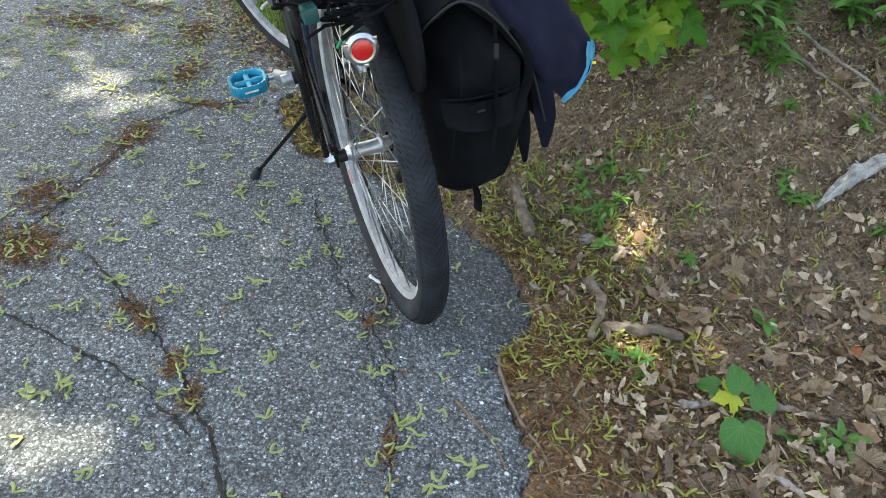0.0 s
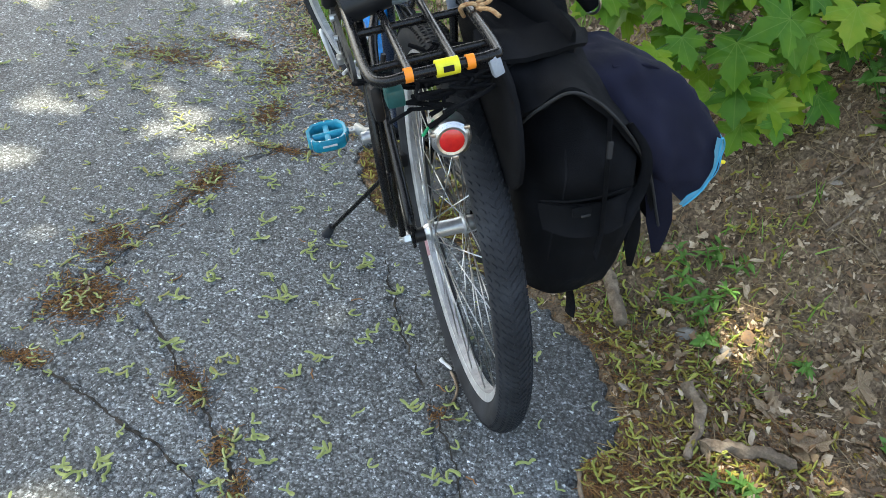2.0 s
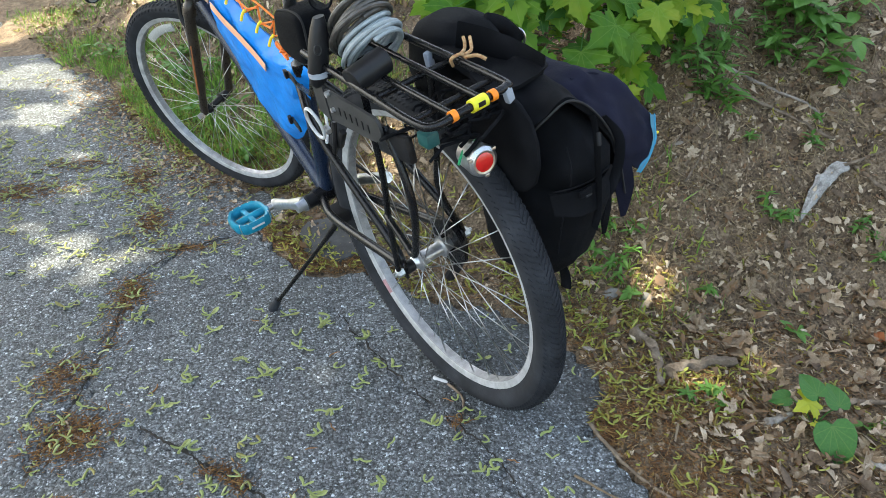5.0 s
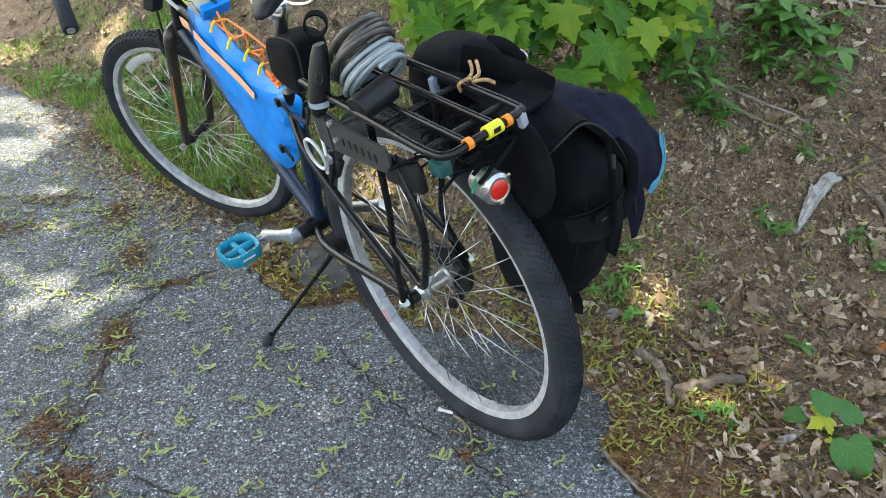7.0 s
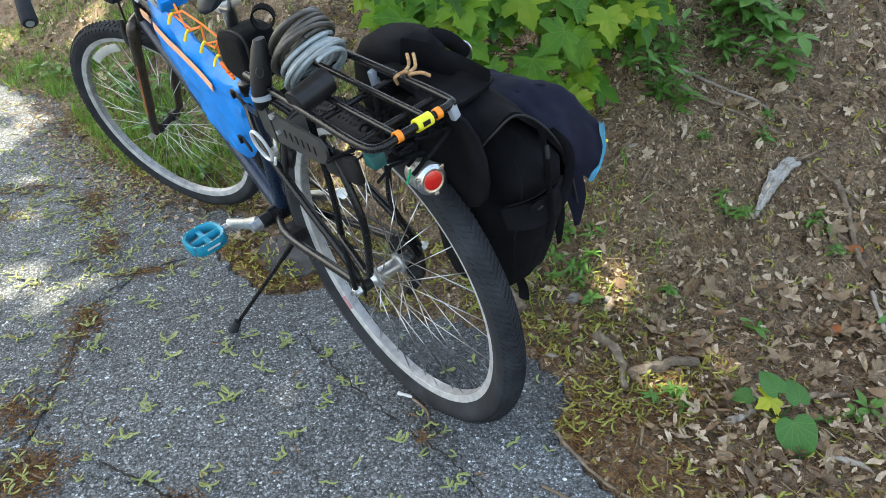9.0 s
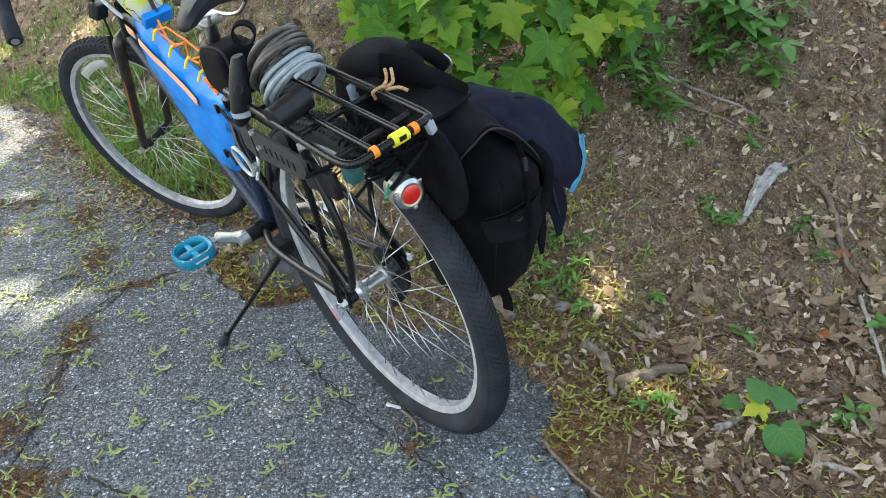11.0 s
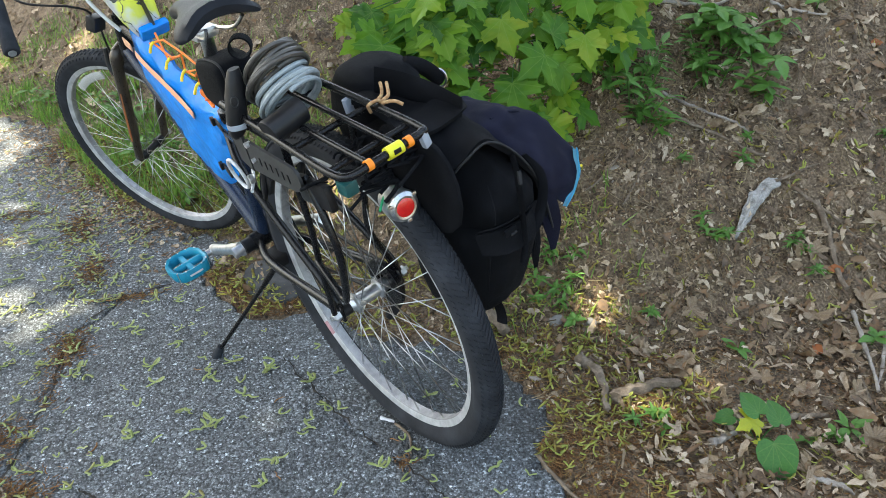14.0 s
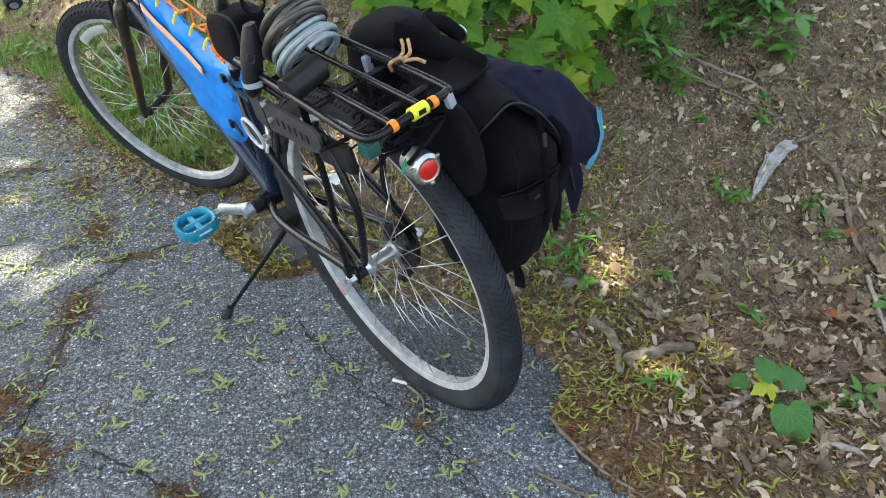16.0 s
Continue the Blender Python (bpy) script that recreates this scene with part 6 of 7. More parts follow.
for i, (x, y) in enumerate(SEED_AT + more):
    big = i < len(SEED_AT)
    for k in range(1 + (i * 7) % 3 if big else 1):
        ob = new("maple_seed", seed_meshes[rq.randrange(len(seed_meshes))])
        ob.matrix_world = place(x + 0.011 * k * (-1) ** i, y + 0.013 * k - 0.008 * (k % 2), 0.0035 + 0.001 * k, rq.uniform(0.021, 0.028) if big else rq.uniform(0.014, 0.021), rq, 0.10)
        tagged(ob, "yellow-green winged maple seed lying on asphalt", "seed", "seeds on the asphalt")

# larger single dry leaves on the soil
rq = random.Random(9)
for x, y, size in [(0.592, 1.252, 0.098), (0.977, 1.297, 0.092), (0.695, 1.39, 0.078), (0.859, 1.311, 0.066), (0.913, 1.183, 0.070), (1.129, 1.293, 0.085), (1.009, 1.742, 0.070), (1.258, 1.452, 0.090), (0.519, 1.318, 0.070),
                   (1.174, 1.677, 0.060), (0.80, 1.09, 0.075), (0.90, 1.05, 0.070), (0.74, 1.16, 0.060), (1.02, 1.22, 0.080), (1.05, 1.42, 0.078), (0.66, 0.90, 0.060), (0.84, 0.93, 0.080)]:
    v, f = DRY[rq.choice([1, 2, 1])]
    ob = new("dry_leaf", mesh_of("dry_leaf", v, f, M["dead_leaf"]))
    ob.matrix_world = place(x, y, 0.010, size * 0.85, rq, 0.25)
    tagged(ob, "pale brown lobed dry leaf lying on soil", "leaf", "large dry leaves")
for x, y in ((1.09, 1.373), (1.496, 1.831), (0.905, 1.19)):
    v, f = DRY[0]
    ob = new("dry_leaf", mesh_of("dry_leaf", v, f, M["rust_leaf"]))
    ob.matrix_world = place(x, y, 0.012, 0.035, rq, 0.2)
    tagged(ob, "rust-orange dry leaf on the soil bank", "leaf")


# sticks and pieces of wood
def stick(name, pts, r, mat, label, category="stick", taper=0.6, lift=0.0, n=9):
    p = smooth_path([(x, y, 0) for x, y in pts], 8)
    tall = [max(float(asphalt_height(q.x, q.y)) if float(line_distance(np.float64(q.x), np.float64(q.y), EDGE)) < 0 else -9, float(soil_height(q.x, q.y))) for q in p]
    # a stick bridges the hollows and rests on the bumps
    for _ in range(4):
        tall = [max(a, 0.5 * (tall[max(0, k - 2)] + tall[min(len(tall) - 1, k + 2)])) for k, a in enumerate(tall)]
    p = [Vector((q.x, q.y, a + r * 0.9 + lift)) for q, a in zip(p, tall)]
    base = p[0].copy()
    p = [q + Vector((noise.noise(q * 30), noise.noise(q * 30 + Vector((7, 0, 0))), 0)) * r * 0.6 for q in p]
    k = len(p)
    bm = sweep(p, [r * (1 - (1 - taper) * i / (k - 1)) * (1 + 0.18 * noise.noise(Vector((i * 0.9, r * 90, 2)))) for i in range(k)], n)
    for v in bm.verts:
        v.co += Vector((noise.noise(v.co * 70), noise.noise(v.co * 70 + Vector((9, 0, 0))), noise.noise(v.co * 70 + Vector((0, 9, 0))))) * min(r, 0.012) * 0.55
    bmesh.ops.translate(bm, verts=bm.verts, vec=-base)
    ob = part(name, bm, mat, None)
    ob.location = base
    return tagged(ob, label, category)


stick("stick", [(0.372, 1.335), (0.392, 1.295), (0.388, 1.245), (0.36, 1.165)], 0.0125, M["stick_bark"], "short crooked tan stick on leaf litter")
stick("rotten_branch", [(0.39, 1.20), (0.47, 1.215), (0.56, 1.20)], 0.014, M["stick_bark"], "flat rotten grey-brown branch among dry leaves", taper=0.8)
stick("twig", [(0.172, 1.105), (0.180, 1.05), (0.205, 0.98), (0.243, 0.905), (0.262, 0.86)], 0.0042, M["stick_bark"], "thin tan twig along the asphalt edge", "twig")
stick("twig", [(0.095, 0.985), (0.135, 0.935), (0.165, 0.90), (0.188, 0.845)], 0.0026, M["twig"], "thin grey twig lying on asphalt", "twig")
stick("twig", [(-0.083, 1.285), (-0.062, 1.235), (-0.072, 1.19)], 0.0034, M["stick_bark"], "short brown twig lying on asphalt", "twig")
stick("twig", [(-0.875, 1.350), (-0.850, 1.300), (-0.808, 1.269)], 0.0030, M["stick_bark"], "thin tan twig in a hollow of the asphalt", "twig")
stick("wood_splinter", [(-0.110, 1.312), (-0.083, 1.292)], 0.0042, M["cable_white"], "short white wood splinter on asphalt", "splinter")
stick("twig", [(0.840, 1.872), (0.925, 1.788), (1.005, 1.714), (1.030, 1.70)], 0.0046, M["bark_pale"], "long pale twig lying on the bank", "twig")
stick("twig", [(0.775, 1.825), (0.906, 1.740), (1.019, 1.630)], 0.0058, M["stick_bark"], "long brown twig lying on the bank", "twig")
stick("twig", [(1.070, 1.585), (1.140, 1.490), (1.205, 1.410), (1.30, 1.29)], 0.0050, M["stick_bark"], "long brown twig lying on the bank", "twig")
stick("stick", [(1.075, 1.275), (1.005, 1.142), (0.942, 1.036)], 0.0058, M["bark_pale"], "bleached pale stick on leaf litter", lift=0.012)
stick("stick", [(1.135, 1.22), (1.03, 1.12), (0.95, 1.05)], 0.0048, M["bark_pale"], "bleached pale stick on leaf litter", lift=0.010)
stick("twig", [(0.88, 2.08), (0.98, 2.06), (1.08, 2.01), (1.16, 2.02)], 0.006, M["bark_pale"], "pale twig lying high on the bank", "twig")
stick("twig", [(1.16, 1.99), (1.26, 1.95), (1.37, 1.91)], 0.006, M["bark_pale"], "pale twig lying high on the bank", "twig")
stick("twig", [(0.55, 1.72), (0.64, 1.74), (0.72, 1.80)], 0.003, M["stick_bark"], "thin dark twig on bare soil", "twig")
stick("twig", [(0.62, 1.64), (0.68, 1.69), (0.74, 1.72)], 0.003, M["stick_bark"], "thin dark twig on bare soil", "twig")
stick("stick", [(0.70, 1.045), (0.75, 1.035), (0.80, 1.02)], 0.008, M["stick_bark"], "short brown stick among dry leaves")
stick("stick", [(0.55, 1.085), (0.60, 1.095), (0.635, 1.10)], 0.008, M["stick_bark"], "short brown stick among dry leaves")

stick("bark_piece", [(0.205, 1.640), (0.228, 1.570), (0.244, 1.486)], 0.017, M["stick_bark"], "curled grey-brown piece of bark among seeds", "bark", taper=0.75)
stick("stick", [(0.517, 1.021), (0.555, 1.028), (0.590, 1.040)], 0.009, M["bark_pale"], "short pale stick among dry leaves")
stick("stick", [(0.666, 0.896), (0.690, 0.862), (0.708, 0.832)], 0.008, M["bark_pale"], "short pale stick among dry leaves")
stick("twig", [(0.955, 1.131), (0.928, 1.053), (0.897, 0.985)], 0.005, M["stick_bark"], "thin brown stick on leaf litter", "twig")
stick("bark_strip", [(1.128, 1.531), (1.108, 1.429), (1.081, 1.319)], 0.0085, M["stick_bark"], "weathered grey strip of bark on the bank", "bark", taper=0.7)
for x, y, length, turn, label in ((0.252, 1.314, 0.036, 1.4, "flat pale chip of wood at the asphalt edge"), (0.636, 1.732, 0.030, 0.5, "small white chip of wood on bare soil"), (0.62, 1.705, 0.012, 1.0, "small white chip of wood on bare soil"), (0.93, 1.758, 0.026, 0.2, "flat pale chip of wood on the bank"), (0.206, 1.246, 0.010, 1.2, "tiny white chip of wood on asphalt")):
    ring = [(0.5 * length * math.cos(a) * (0.85 + 0.3 * noise.noise(Vector((a, x * 40, 2)))), 0.22 * length * math.sin(a) * (0.85 + 0.5 * noise.noise(Vector((a * 2, y * 40, 5))))) for a in (2 * math.pi * i / 14 for i in range(14))]
    ob = part("wood_chip", loft([[(a * k, b * k, z + 1.5 * a * a) for a, b in ring] for k, z in ((0.9, 0.0), (1.0, 0.0015), (1.0, 0.003), (0.85, 0.004))]), M["bark_pale"], None)
    ob.matrix_world = place(x, y, 0.004, 1.0, random.Random(3), 0.1, turn)
    tagged(ob, label, "wood chip")

# bleached slab of wood on the bank
wood = thing("driftwood", "bleached grey slab of split wood on the bank", "wood")
spine = smooth_path([(0.868, 1.493, 0), (0.908, 1.523, 0), (0.950, 1.556, 0), (0.998, 1.584, 0), (1.050, 1.594, 0)], 8)
wide = [0.004, 0.013, 0.018, 0.020, 0.012]
secs = []
for i, c in enumerate(spine):
    t = i / (len(spine) - 1) * 4
    k = min(3, int(t))
    w = wide[k] + (t - k) * (wide[k + 1] - wide[k])
    ahead = (spine[min(i + 1, len(spine) - 1)] - spine[max(i - 1, 0)]).normalized()
    side = Vector((ahead.y, -ahead.x, -0.35)).normalized()
    c = Vector((c.x, c.y, float(soil_height(c.x, c.y)) + 0.014 + 0.010 * math.sin(t * 0.9)))
    row = []
    for a, b in rounded(2 * w, 0.5 * w + 0.009, 2.2, 40):
        ragged = 1 + 0.22 * noise.noise(Vector((t * 2.3, 3 if a > 0 else 8, 1))) + 0.14 * noise.noise(Vector((t * 8, 13 if a > 0 else 18, 1)))
        row.append(c + side * a * ragged + Vector((0, 0, b + 0.007 * noise.noise(Vector((a * 220, t * 0.8, 4))) + 0.003 * noise.noise(Vector((a * 500, t * 3, 7))))))
    secs.append(row)
part("slab", loft(secs), M["wood_bleached"], wood)
prong = smooth_path([(x, y, float(soil_height(x, y)) + 0.016 - 0.003 * i) for i, (x, y) in enumerate([(1.035, 1.592), (1.075, 1.588), (1.120, 1.590), (1.165, 1.594)])], 5)
part("prong", sweep(prong, [0.0045 - 0.00016 * i for i in range(len(prong))], 8), M["stick_bark"], wood, "thin brown twig end")

# loose slab of asphalt in the broken edge
ring = [(-0.362, 1.995), (-0.350, 1.880), (-0.268, 1.816), (-0.190, 1.850), (-0.205, 1.985), (-0.262, 2.060), (-0.330, 2.050)]
ring = [Vector((x, y, 0)) for x, y in ring]
ring = [q + Vector((noise.noise(q * 60), noise.noise(q * 60 + Vector((5, 0, 0))), 0)) * 0.006 for a, b in zip(ring, ring[1:] + ring[:1]) for q in (a.lerp(b, 0.08), a.lerp(b, 0.36), a.lerp(b, 0.64), a.lerp(b, 0.92))]
mid = sum(ring, Vector()) / len(ring)
base = float(soil_height(mid.x, mid.y))
secs = []
for s, z in ((0.99, -0.03), (1.0, 0.012), (0.985, 0.019), (0.95, 0.021), (0.6, 0.022), (0.2, 0.022)):
    secs.append([mid + (q - mid) * s + Vector((0, 0, base + z - 0.012)) for q in ring])
piece = part("asphalt_piece", loft(secs), M["slab_dark"], None)
tagged(piece, "loose dark slab of broken asphalt on soil", "slab")

# small stones
rq = random.Random(14)
for x, y, s in [(0.378, 1.488, 0.017), (0.453, 1.449, 0.013), (0.432, 1.404, 0.010)]:
    bm = bmesh.new()
    bmesh.ops.create_icosphere(bm, subdivisions=2, radius=1)
    for v in bm.verts:
        v.co = Vector((v.co.x * 1.3, v.co.y, v.co.z * 0.6)) * (1 + 0.25 * noise.noise(v.co * 1.6 + Vector((x * 50, 0, 0))))
    ob = part("pebble", bm, M["stone"], None)
    ob.matrix_world = place(x, y, s * 0.3, s, rq, 0.1)
    tagged(ob, "small pale grey stone on the soil", "stone", "stones on the soil")


# ---- living plants ----
def leaf_blade(kind, bend=0.25):
    """A leaf along +y from its stalk, as (vertices, faces), one long; folded along the midrib."""
    if kind == "maple":
        half = MAPLE
    elif kind == "heart":
        half = [(0.0, 0.0), (0.14, -0.12), (0.32, -0.10), (0.44, 0.08), (0.46, 0.30), (0.38, 0.55), (0.24, 0.78), (0.10, 0.93), (0.0, 1.0)]
    elif kind == "lance":
        half = [(0.0, 0.0), (0.09, 0.15), (0.16, 0.38), (0.15, 0.58), (0.08, 0.82), (0.0, 1.0)]
    elif kind == "spear":
        half = [(0.0, 0.0), (0.07, 0.10), (0.145, 0.30), (0.18, 0.48), (0.14, 0.68), (0.06, 0.88), (0.0, 1.0)]
    else:
        half = [(0.0, 0.0), (0.13, 0.15), (0.25, 0.42), (0.24, 0.62), (0.13, 0.84), (0.0, 1.0)]
    ring = half + [(-x, y) for x, y in half[-2:0:-1]]
    heart = 0.30
    veins = {"maple": (90, 4, -43, 176, 223)}.get(kind, (90, -90))
    v, f = [(0.0, heart, -bend * 0.09)], []
    n = len(ring)
    for inner in (0.55, 1.0):
        for x, y in ring:
            x, y = x * inner, heart + (y - heart) * inner
            way = math.degrees(math.atan2(y - heart, x))
            off = min(abs((way - a + 180) % 360 - 180) for a in veins)
            v.append((x, y, 0.16 * abs(x) - bend * y * abs(y) - 0.35 * x * x + 0.0035 * min(off, 25) * math.hypot(x, y - heart)))
    for k in range(n):
        q = (k + 1) % n
        f.append((0, 1 + q, 1 + k))
        f.append((1 + k, 1 + q, 1 + n + q, 1 + n + k))
    return v, f


LEAF = {}
for kind, mat_name, bends in (("maple", "leaf_maple", (0.05, 0.15, 0.3)), ("heart", "leaf_heart", (0.2, 0.4)), ("lance", "leaf_green", (0.2, 0.5)), ("spear", "leaf_green", (0.2, 0.5)), ("oval", "leaf_green", (0.2, 0.5))):
    LEAF[kind] = [mesh_of("leaf", *leaf_blade(kind, b), M[mat_name], True) for b in bends]
LEAF["yellow"] = [mesh_of("leaf", *leaf_blade("maple", 0.3), M["leaf_yellow"], True)]


def leaf_at(parent, kind, at, way, size, rs, up=(0, 0, 1), name="leaf", spin=0):
    way = Vector(way).normalized()
    x = way.cross(Vector(up)).normalized()
    m = Matrix((x, way, x.cross(way))).transposed().to_4x4()
    return part(name, rs.choice(LEAF[kind]), None, parent, m=Matrix.Translation(at) @ m @ pose(0, 0, 0, 0, rs.gauss(0, 14), rs.gauss(0, spin)) @ Matrix.Scale(size, 4))


def maple_sapling():
    at = Vector((0.46, 2.02, 0))
    at.z = float(soil_height(at.x, at.y)) - 0.02
    t = thing("maple_sapling", "young maple sapling with broad bright green leaves on the bank", "sapling", Matrix.Translation(at))
    rs = random.Random(6)
    part("stem", sweep(smooth_path([(0, 0, -0.05), (0.01, -0.02, 0.15), (-0.01, -0.03, 0.32), (0.0, -0.02, 0.50)]), [0.009 - 0.0003 * i for i in range(19)], 8), M["stick_bark"], t)
    # leaves hang outward from twigs; their tips point down and towards the light side
    for k in range(205):
        u = rs.uniform(-1, 1)
        h = rs.random() ** 0.8
        depth = rs.random()
        x = -0.055 + 0.375 * u + rs.gauss(0, 0.02)
        top = 0.46 - 0.10 * u * u
        low = 0.02 + 0.30 * abs(u + 0.02) ** 1.6
        z = low + (top - low) * h
        y = -0.26 + 0.22 * depth + 0.10 * u * u + 0.10 * (h - 0.4)
        p = Vector((x, y, z))
        size = rs.uniform(0.052, 0.094)
        way = Vector((0.35 * u + rs.gauss(0, 0.4), -0.45 + rs.gauss(0, 0.2), -0.60 + rs.gauss(0, 0.25)))
        up = Vector((-0.25 + rs.gauss(0, 0.2), -0.60 + rs.gauss(0, 0.2), 0.72))
        g = float(soil_height(at.x + p.x, at.y + p.y)) - at.z
        p.z = max(p.z, g + 0.03)
        leaf_at(t, "maple", p, way, size, rs, up, spin=38)
        q = Vector((p.x * 0.25, p.y * 0.3, max(0.05, p.z - 0.02)))
        part("stalk", sweep(smooth_path([q, q.lerp(p, 0.6) + Vector((0, 0, 0.03)), p], 3), 0.0014, 5), M["leaf_heart"], t)


def forb(x, y, kind, leaves, size, height, spread, seed, label, whorl=0, m_dir=None):
    rs = random.Random(seed)
    at = Vector((x, y, float(soil_height(x, y)) - 0.004))
    t = thing("weed", label, "plant", Matrix.Translation(at))
    stems = max(1, leaves // 9)
    k = 0
    for s in range(stems):
        a = rs.uniform(0, 6.283)
        r = spread * rs.uniform(0.2, 1.0) if stems > 1 else 0.0
        base = Vector((r * 0.5 * math.cos(a), r * 0.5 * math.sin(a), 0))
        base.z = float(soil_height(x + base.x, y + base.y)) - at.z - 0.003
        tip = base + Vector((r * 0.6 * math.cos(a), r * 0.6 * math.sin(a) - 0.01, height * rs.uniform(0.7, 1.15)))
        path = smooth_path([base, base.lerp(tip, 0.5) + Vector((0, 0, 0.006)), tip], 4)
        part("stem", sweep(path, [0.0022 - 0.0001 * i for i in range(len(path))], 5), M["leaf_green"], t)
        for j in range(leaves // stems):
            if whorl:
                c = path[-1] if j < whorl else path[len(path) // 2]
                b = 6.283 * j / whorl + a
                way = Vector((math.cos(b), math.sin(b), rs.uniform(-0.1, 0.25)))
            else:
                c = path[2 + int((len(path) - 3) * (j + 1) / (leaves // stems))] if len(path) > 3 else path[-1]
                b = a + j * 2.4 + rs.gauss(0, 0.3)
                way = Vector((math.cos(b), math.sin(b), rs.uniform(0.0, 0.7)))
            leaf_at(t, kind, c, way, size * rs.uniform(0.7, 1.15), rs)
            k += 1
    return t


maple_sapling()
FORBS = [
    (0.752, 1.845, "spear", 108, 0.052, 0.12, 0.12, "dense green weed with narrow leaves on the bank", 0),
    (0.735, 1.775, "spear", 45, 0.046, 0.06, 0.07, "dense green weed with narrow leaves on the bank", 0),
    (1.076, 1.91, "oval", 45, 0.066, 0.12, 0.12, "green creeper with five-part leaves on the bank", 5),
    (1.121, 1.86, "oval", 36, 0.062, 0.10, 0.10, "green creeper with five-part leaves on the bank", 5),
    (0.985, 1.86, "spear", 81, 0.052, 0.10, 0.11, "green weed with narrow leaves on the bank", 0),
    (1.02, 1.95, "oval", 27, 0.055, 0.10, 0.06, "green creeper with broad leaves on the bank", 0),
    (1.09, 1.76, "oval", 10, 0.055, 0.06, 0.05, "green creeper with five-part leaves on the bank", 5),
    (0.819, 1.539, "lance", 26, 0.036, 0.035, 0.055, "small low green weed on the bank", 0),
    (1.016, 1.460, "lance", 18, 0.035, 0.03, 0.04, "small low green weed on leaf litter", 0),
    (0.432, 1.60, "lance", 30, 0.040, 0.05, 0.12, "low green weeds beside the pannier", 0),
    (0.383, 1.55, "lance", 24, 0.035, 0.04, 0.10, "low green weeds beside the pannier", 0),
    (0.41, 1.46, "oval", 14, 0.026, 0.03, 0.06, "low green weeds on leaf litter", 0),
    (0.438, 1.14, "lance", 18, 0.032, 0.025, 0.04, "small feathery green weed on leaf litter", 0),
    (0.471, 1.11, "lance", 12, 0.028, 0.02, 0.03, "small feathery green weed on leaf litter", 0),
    (0.739, 1.26, "oval", 5, 0.038, 0.02, 0.02, "small round-leaved green seedling on litter", 0),
    (1.061, 1.188, "oval", 6, 0.045, 0.03, 0.03, "small green seedling beside pale sticks", 0),
    (0.809, 1.685, "lance", 9, 0.030, 0.025, 0.03, "small yellowish-green weed on the bank", 0),
    (0.950, 1.637, "lance", 10, 0.034, 0.03, 0.03, "small green weed above the bleached wood", 0),
    (1.037, 1.385, "lance", 9, 0.034, 0.03, 0.03, "small green weed on leaf litter", 0),
    (0.809, 0.974, "spear", 6, 0.045, 0.02, 0.03, "small green seedling on leaf litter", 0),
    (1.006, 1.70, "lance", 9, 0.030, 0.025, 0.03, "small green weed on the bank", 0),
    (0.772, 0.971, "oval", 6, 0.030, 0.02, 0.03, "small green seedling on leaf litter", 0),
    (0.714, 0.983, "oval", 5, 0.026, 0.02, 0.02, "small green seedling on leaf litter", 0),
    (-0.80, 3.44, "spear", 54, 0.055, 0.07, 0.12, "leafy green weed in the roadside grass", 0),
    (-0.68, 3.25, "spear", 63, 0.055, 0.08, 0.12, "leafy green weed in the roadside grass", 0),
    (-0.58, 2.90, "spear", 54, 0.050, 0.06, 0.12, "leafy green weed in the roadside grass", 0),
    (-0.64, 3.44, "spear", 45, 0.055, 0.08, 0.10, "leafy green weed in the roadside grass", 0),
    (-1.05, 3.70, "spear", 45, 0.055, 0.07, 0.12, "leafy green weed in the roadside grass", 0),
    (-0.50, 2.56, "oval", 27, 0.030, 0.03, 0.08, "low green weed beside the front wheel", 0),
    (1.382, 1.614, "lance", 9, 0.035, 0.03, 0.03, "small yellowish weed on the bank", 0),
    (1.366, 1.95, "oval", 10, 0.045, 0.05, 0.05, "small green weed high on the bank", 0),
    (0.60, 1.42, "lance", 7, 0.035, 0.02, 0.03, "small green weed on leaf litter", 0),
    (0.90, 0.86, "lance", 14, 0.05, 0.05, 0.05, "green weed at the litter edge", 0),
    (0.83, 0.78, "oval", 12, 0.05, 0.05, 0.05, "green weed at the litter edge", 0),
    (0.98, 0.92, "lance", 10, 0.045, 0.04, 0.05, "green weed at the litter edge", 0),
]
for i, (x, y, kind, n, size, h, spread, label, whorl) in enumerate(FORBS):
    if kind == "lance":
        n, size = int(n * 1.8), size * 0.82
    forb(x, y, kind, n, size, h, spread, 40 + i, label, whorl)

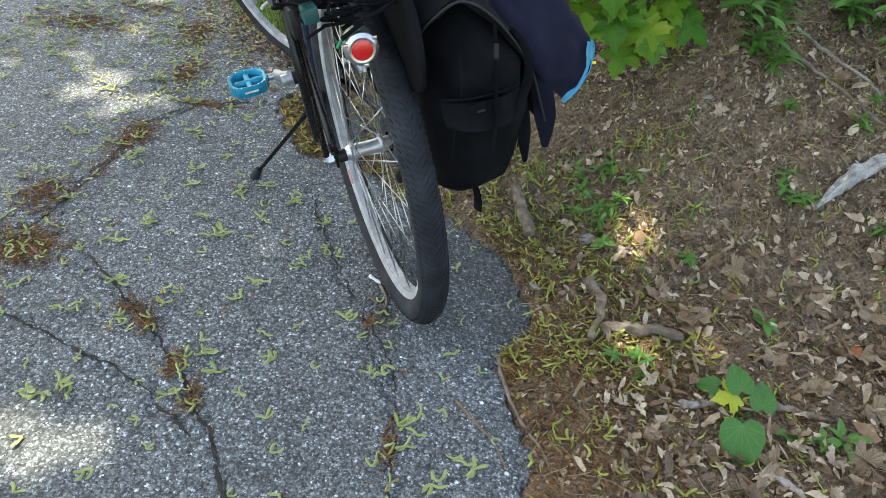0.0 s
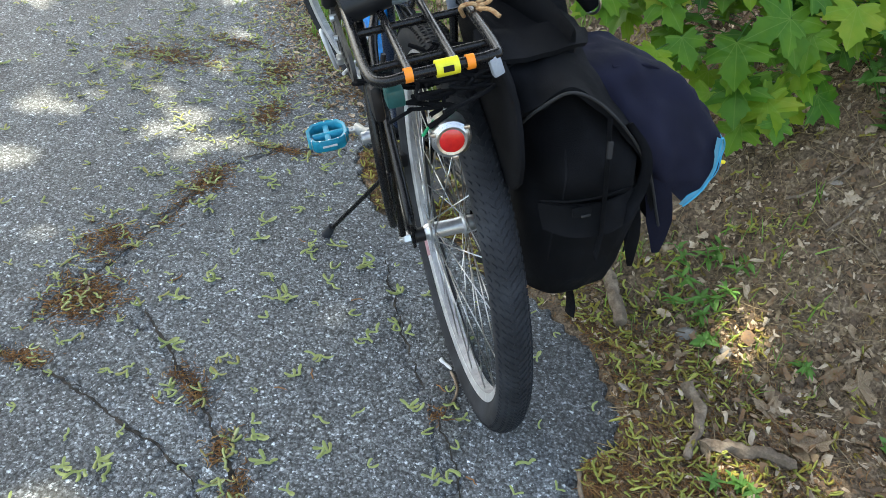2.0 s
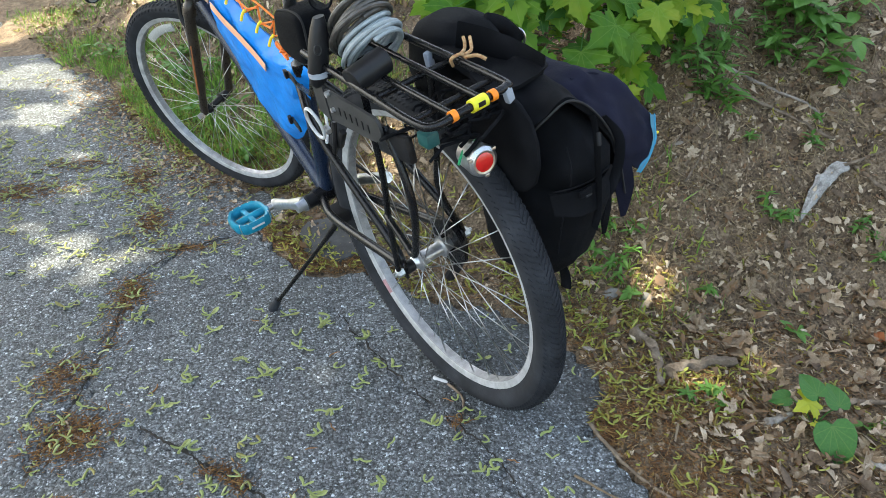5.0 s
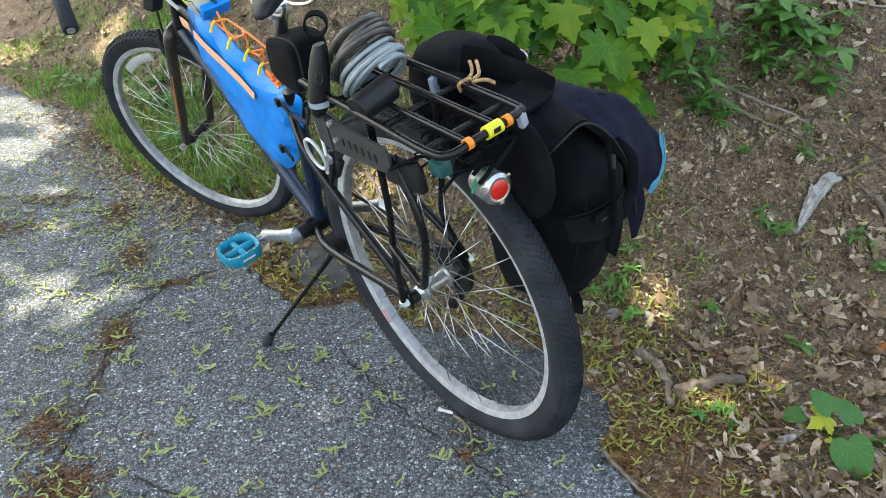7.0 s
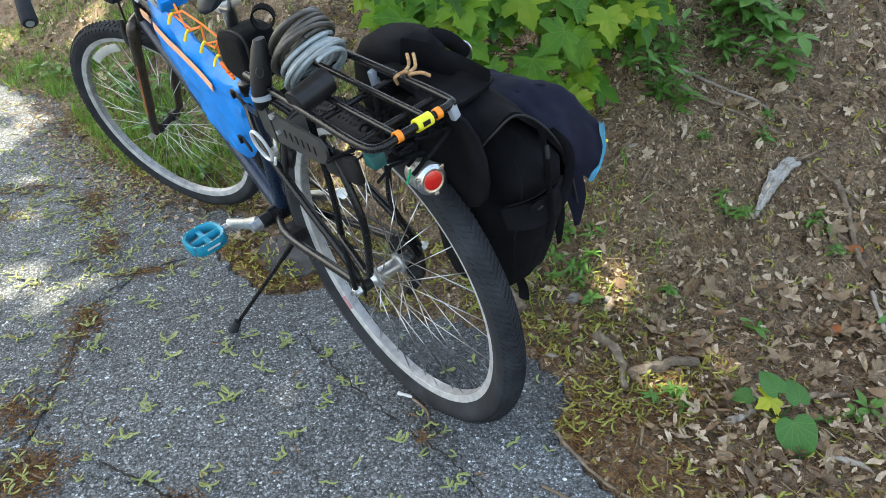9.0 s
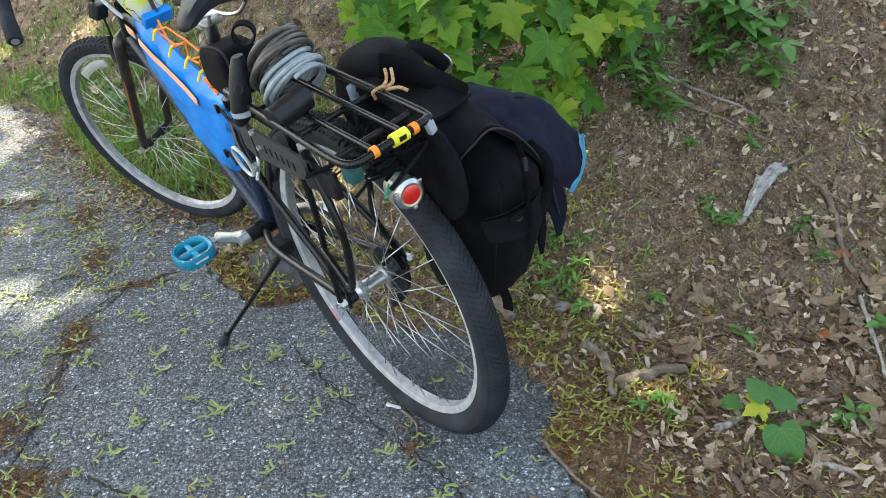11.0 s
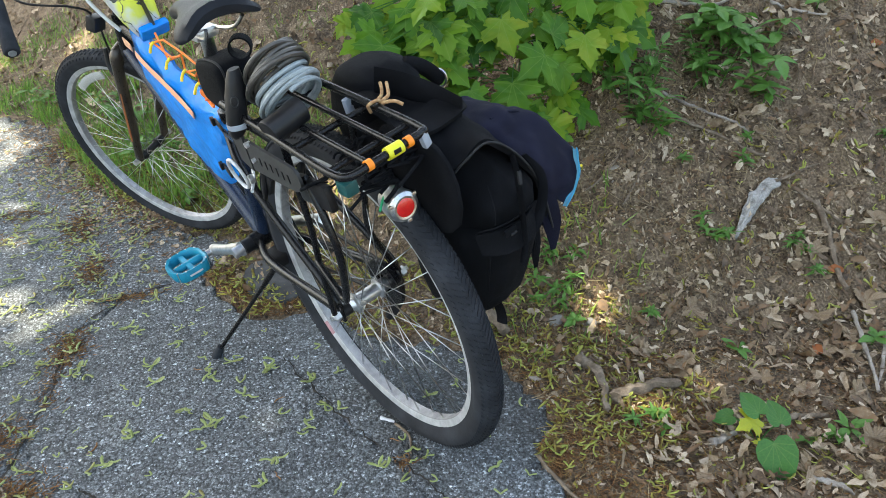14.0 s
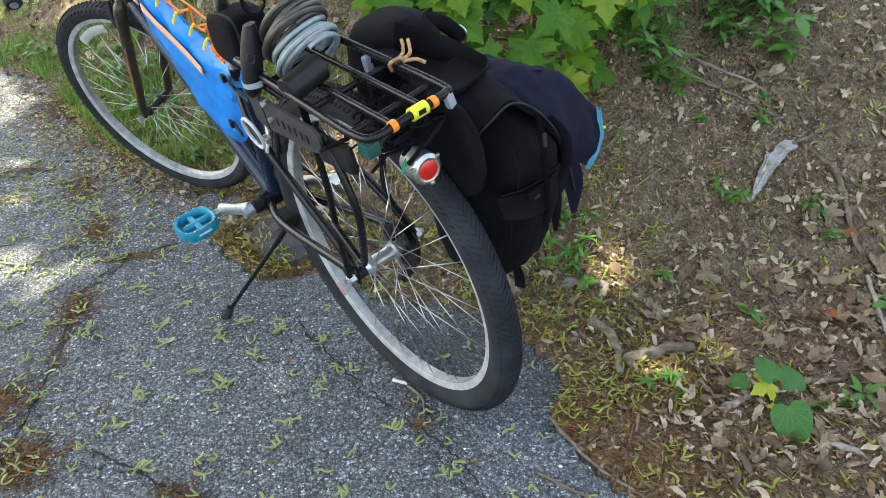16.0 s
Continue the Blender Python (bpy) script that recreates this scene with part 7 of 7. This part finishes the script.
# heart-leaved seedling
SEEDLING = Vector((0.625, 1.012, float(soil_height(0.625, 1.012)) - 0.002))
ht = thing("seedling", "seedling with heart-shaped green leaves on leaf litter", "plant", Matrix.Translation(SEEDLING))
rs = random.Random(2)
for kind, at, way, size, up in (("heart", (-0.020, -0.062, 0.066), (0.02, -0.62, -0.62), 0.096, (-0.30, -0.60, 0.72)), ("heart", (-0.010, 0.002, 0.080), (-0.16, 0.80, 0.36), 0.064, (-0.05, -0.55, 0.83)), ("heart", (0.030, -0.018, 0.060), (0.10, 0.72, 0.50), 0.062, (-0.10, -0.60, 0.75)),
                                ("yellow", (-0.014, 0.004, 0.068), (-0.80, -0.20, -0.10), 0.050, (0.0, -0.45, 0.9)), ("heart", (-0.030, 0.052, 0.034), (-0.90, 0.20, 0.0), 0.046, (0, -0.2, 1)), ("yellow", (-0.012, -0.030, 0.030), (-0.6, -0.7, 0), 0.034, (0, -0.2, 1))):
    leaf_at(ht, kind, at, way, size * 0.88, rs, up)
    part("stem", sweep(smooth_path([(0.0, 0, -0.01), Vector(at) * 0.45 + Vector((0.006, 0.004, 0.006)), at], 4), 0.0016, 6), M["leaf_heart"], ht)

# grass beside the front wheel and scattered blades
rs = random.Random(17)
blade = ([(-0.035, 0, 0), (0.035, 0, 0), (-0.028, 0.10, 0.45), (0.028, 0.10, 0.45), (0.0, 0.38, 0.95)], [(0, 1, 3, 2), (2, 3, 4)])
blade2 = ([(-0.035, 0, 0), (0.035, 0, 0), (-0.03, 0.02, 0.5), (0.03, 0.02, 0.5), (0.0, 0.12, 1.05)], [(0, 1, 3, 2), (2, 3, 4)])
spots = on_soil(5600, rs, -2.2, 0.1, 2.35, 4.6, lambda x, y, d: rs.random() < patch(x, y, 3.5) ** 2 * (1.0 if d < 0.55 else 0.08) * (1.0 if y < 3.3 else 0.5), 0.02)
tuft = on_soil(220, rs, 0.2, 0.62, 1.35, 1.72, lambda x, y, d: rs.random() < patch(x, y, 8) ** 2)
clumps = []
for _ in range(105):
    cx, cy = rs.uniform(-1.30, -0.38), rs.uniform(2.5, 4.0)
    if 0.03 < float(line_distance(np.float64(cx), np.float64(cy), EDGE)) < 0.75:
        clumps += [(cx + rs.gauss(0, 0.035), cy + rs.gauss(0, 0.04)) for _ in range(40)]
gp = np.array(spots + tuft + clumps)
gz = soil_height(gp[:, 0], gp[:, 1])
scattered("grass", [blade, blade2], [(rs.randrange(2), Matrix.Translation((a, b, c - 0.003)) @ Euler((rs.gauss(0, 0.35), rs.gauss(0, 0.35), rs.uniform(0, 6.3))).to_matrix().to_4x4() @ Matrix.Scale(rs.uniform(0.022, 0.062) if k < len(spots) + len(tuft) else rs.uniform(0.035, 0.080), 4)) for k, ((a, b), c) in enumerate(zip(gp, gz))],
          M["grass"], "short green grass at the asphalt edge", "grass")


# ---- the tree whose crown shades the place ----
# where light comes through to the ground, and how wide
SUN_SPOTS = [(-1.05, 1.963, 0.012), (-1.05, 2.12, 0.016), (-1.064, 2.683, 0.022), (-1.302, 2.327, 0.018), (-1.84, 2.70, 0.03), (-1.225, 3.42, 0.05), (0.512, 1.458, 0.058), (0.448, 1.166, 0.036), (0.612, 1.183, 0.022), (0.606, 1.030, 0.014), (-0.965, 2.075, 0.030), (-0.835, 1.975, 0.026), (-0.96, 1.85, 0.008), (-1.04, 2.42, 0.022), (-1.13, 2.20, 0.026), (-0.655, 0.805, 0.038), (-0.52, 0.823, 0.024),
             (-1.32, 1.75, 0.05), (-1.42, 2.03, 0.05), (0.0, 2.2, 0.07), (-1.25, 3.1, 0.11), (-1.42, 3.6, 0.14), (-1.13, 3.25, 0.06), (-1.5, 3.0, 0.08), (-1.9, 3.4, 0.15), (-0.9, 4.0, 0.12), (-1.6, 4.4, 0.2)]


def shade_tree():
    t = thing("tree", "broad leafy tree with gaps in its crown", "tree", pose(3.6, -1.6, float(soil_height(3.6, -1.6)) - 0.05))
    base = t.matrix_world.translation.copy()
    part("trunk", sweep(smooth_path([(0, 0, -0.1), (0.05, 0.05, 1.4), (-0.1, 0.25, 3.2), (-0.5, 0.6, 5.4)]), [0.24 - 0.006 * i for i in range(19)], 12), M["stick_bark"], t)
    rs = random.Random(11)
    for k in range(9):
        a = Vector((-0.3, 0.5, 3.6 + 0.12 * k))
        e = Vector((rs.uniform(-7.5, -1.5), rs.uniform(1.0, 9.0), rs.uniform(5.4, 6.2)))
        part("limb", sweep(smooth_path([a, a.lerp(e, 0.4) + Vector((0, 0, 0.5)), e]), [0.07 - 0.005 * i for i in range(13)], 7), M["stick_bark"], t)
    leaf = ([(0, -0.5, 0), (0.42, -0.1, 0.05), (0.3, 0.35, 0.0), (0, 0.55, -0.04), (-0.3, 0.35, 0.0), (-0.42, -0.1, 0.05)], [(0, 1, 2, 3), (0, 3, 4, 5)])
    places = []
    for i in range(42000):
        z = rs.uniform(5.0, 6.8)
        gx, gy = (rs.uniform(-3.2, 3.6), rs.uniform(-2.2, 6.4)) if i > 2600 else (rs.uniform(-0.3, 1.3), rs.uniform(0.7, 1.7))
        size = rs.uniform(0.12, 0.20)
        # a rounded, uneven outline; the crown thins out over the open road
        edge = abs((gx - 0.2) / 3.4) ** 3 + abs((gy - 2.1) / 4.3) ** 3
        if edge > 0.9 + 0.25 * noise.noise(Vector((gx, gy, 0))) or (gx < -0.82 + 0.12 * noise.noise(Vector((gx * 2, gy * 2, 7))) and rs.random() < (0.24 if gy > 2.7 else 0.07 if gx < -1.1 and gy > 1.9 else 0.03)):
            continue
        if any((gx - x) ** 2 + (gy - y) ** 2 < (r + size * 0.36) ** 2 for x, y, r in SUN_SPOTS):
            continue
        at = Vector((gx, gy, 0)) + SUN * (z / SUN.z) - base
        places.append((0, Matrix.Translation(at) @ Euler((rs.gauss(0, 0.45), rs.gauss(0, 0.45), rs.uniform(0, 6.3))).to_matrix().to_4x4() @ Matrix.Scale(size, 4)))
    scattered("crown", [leaf], places, M["crown_leaf"], "crown of many green leaves", "", parent=t)


shade_tree()
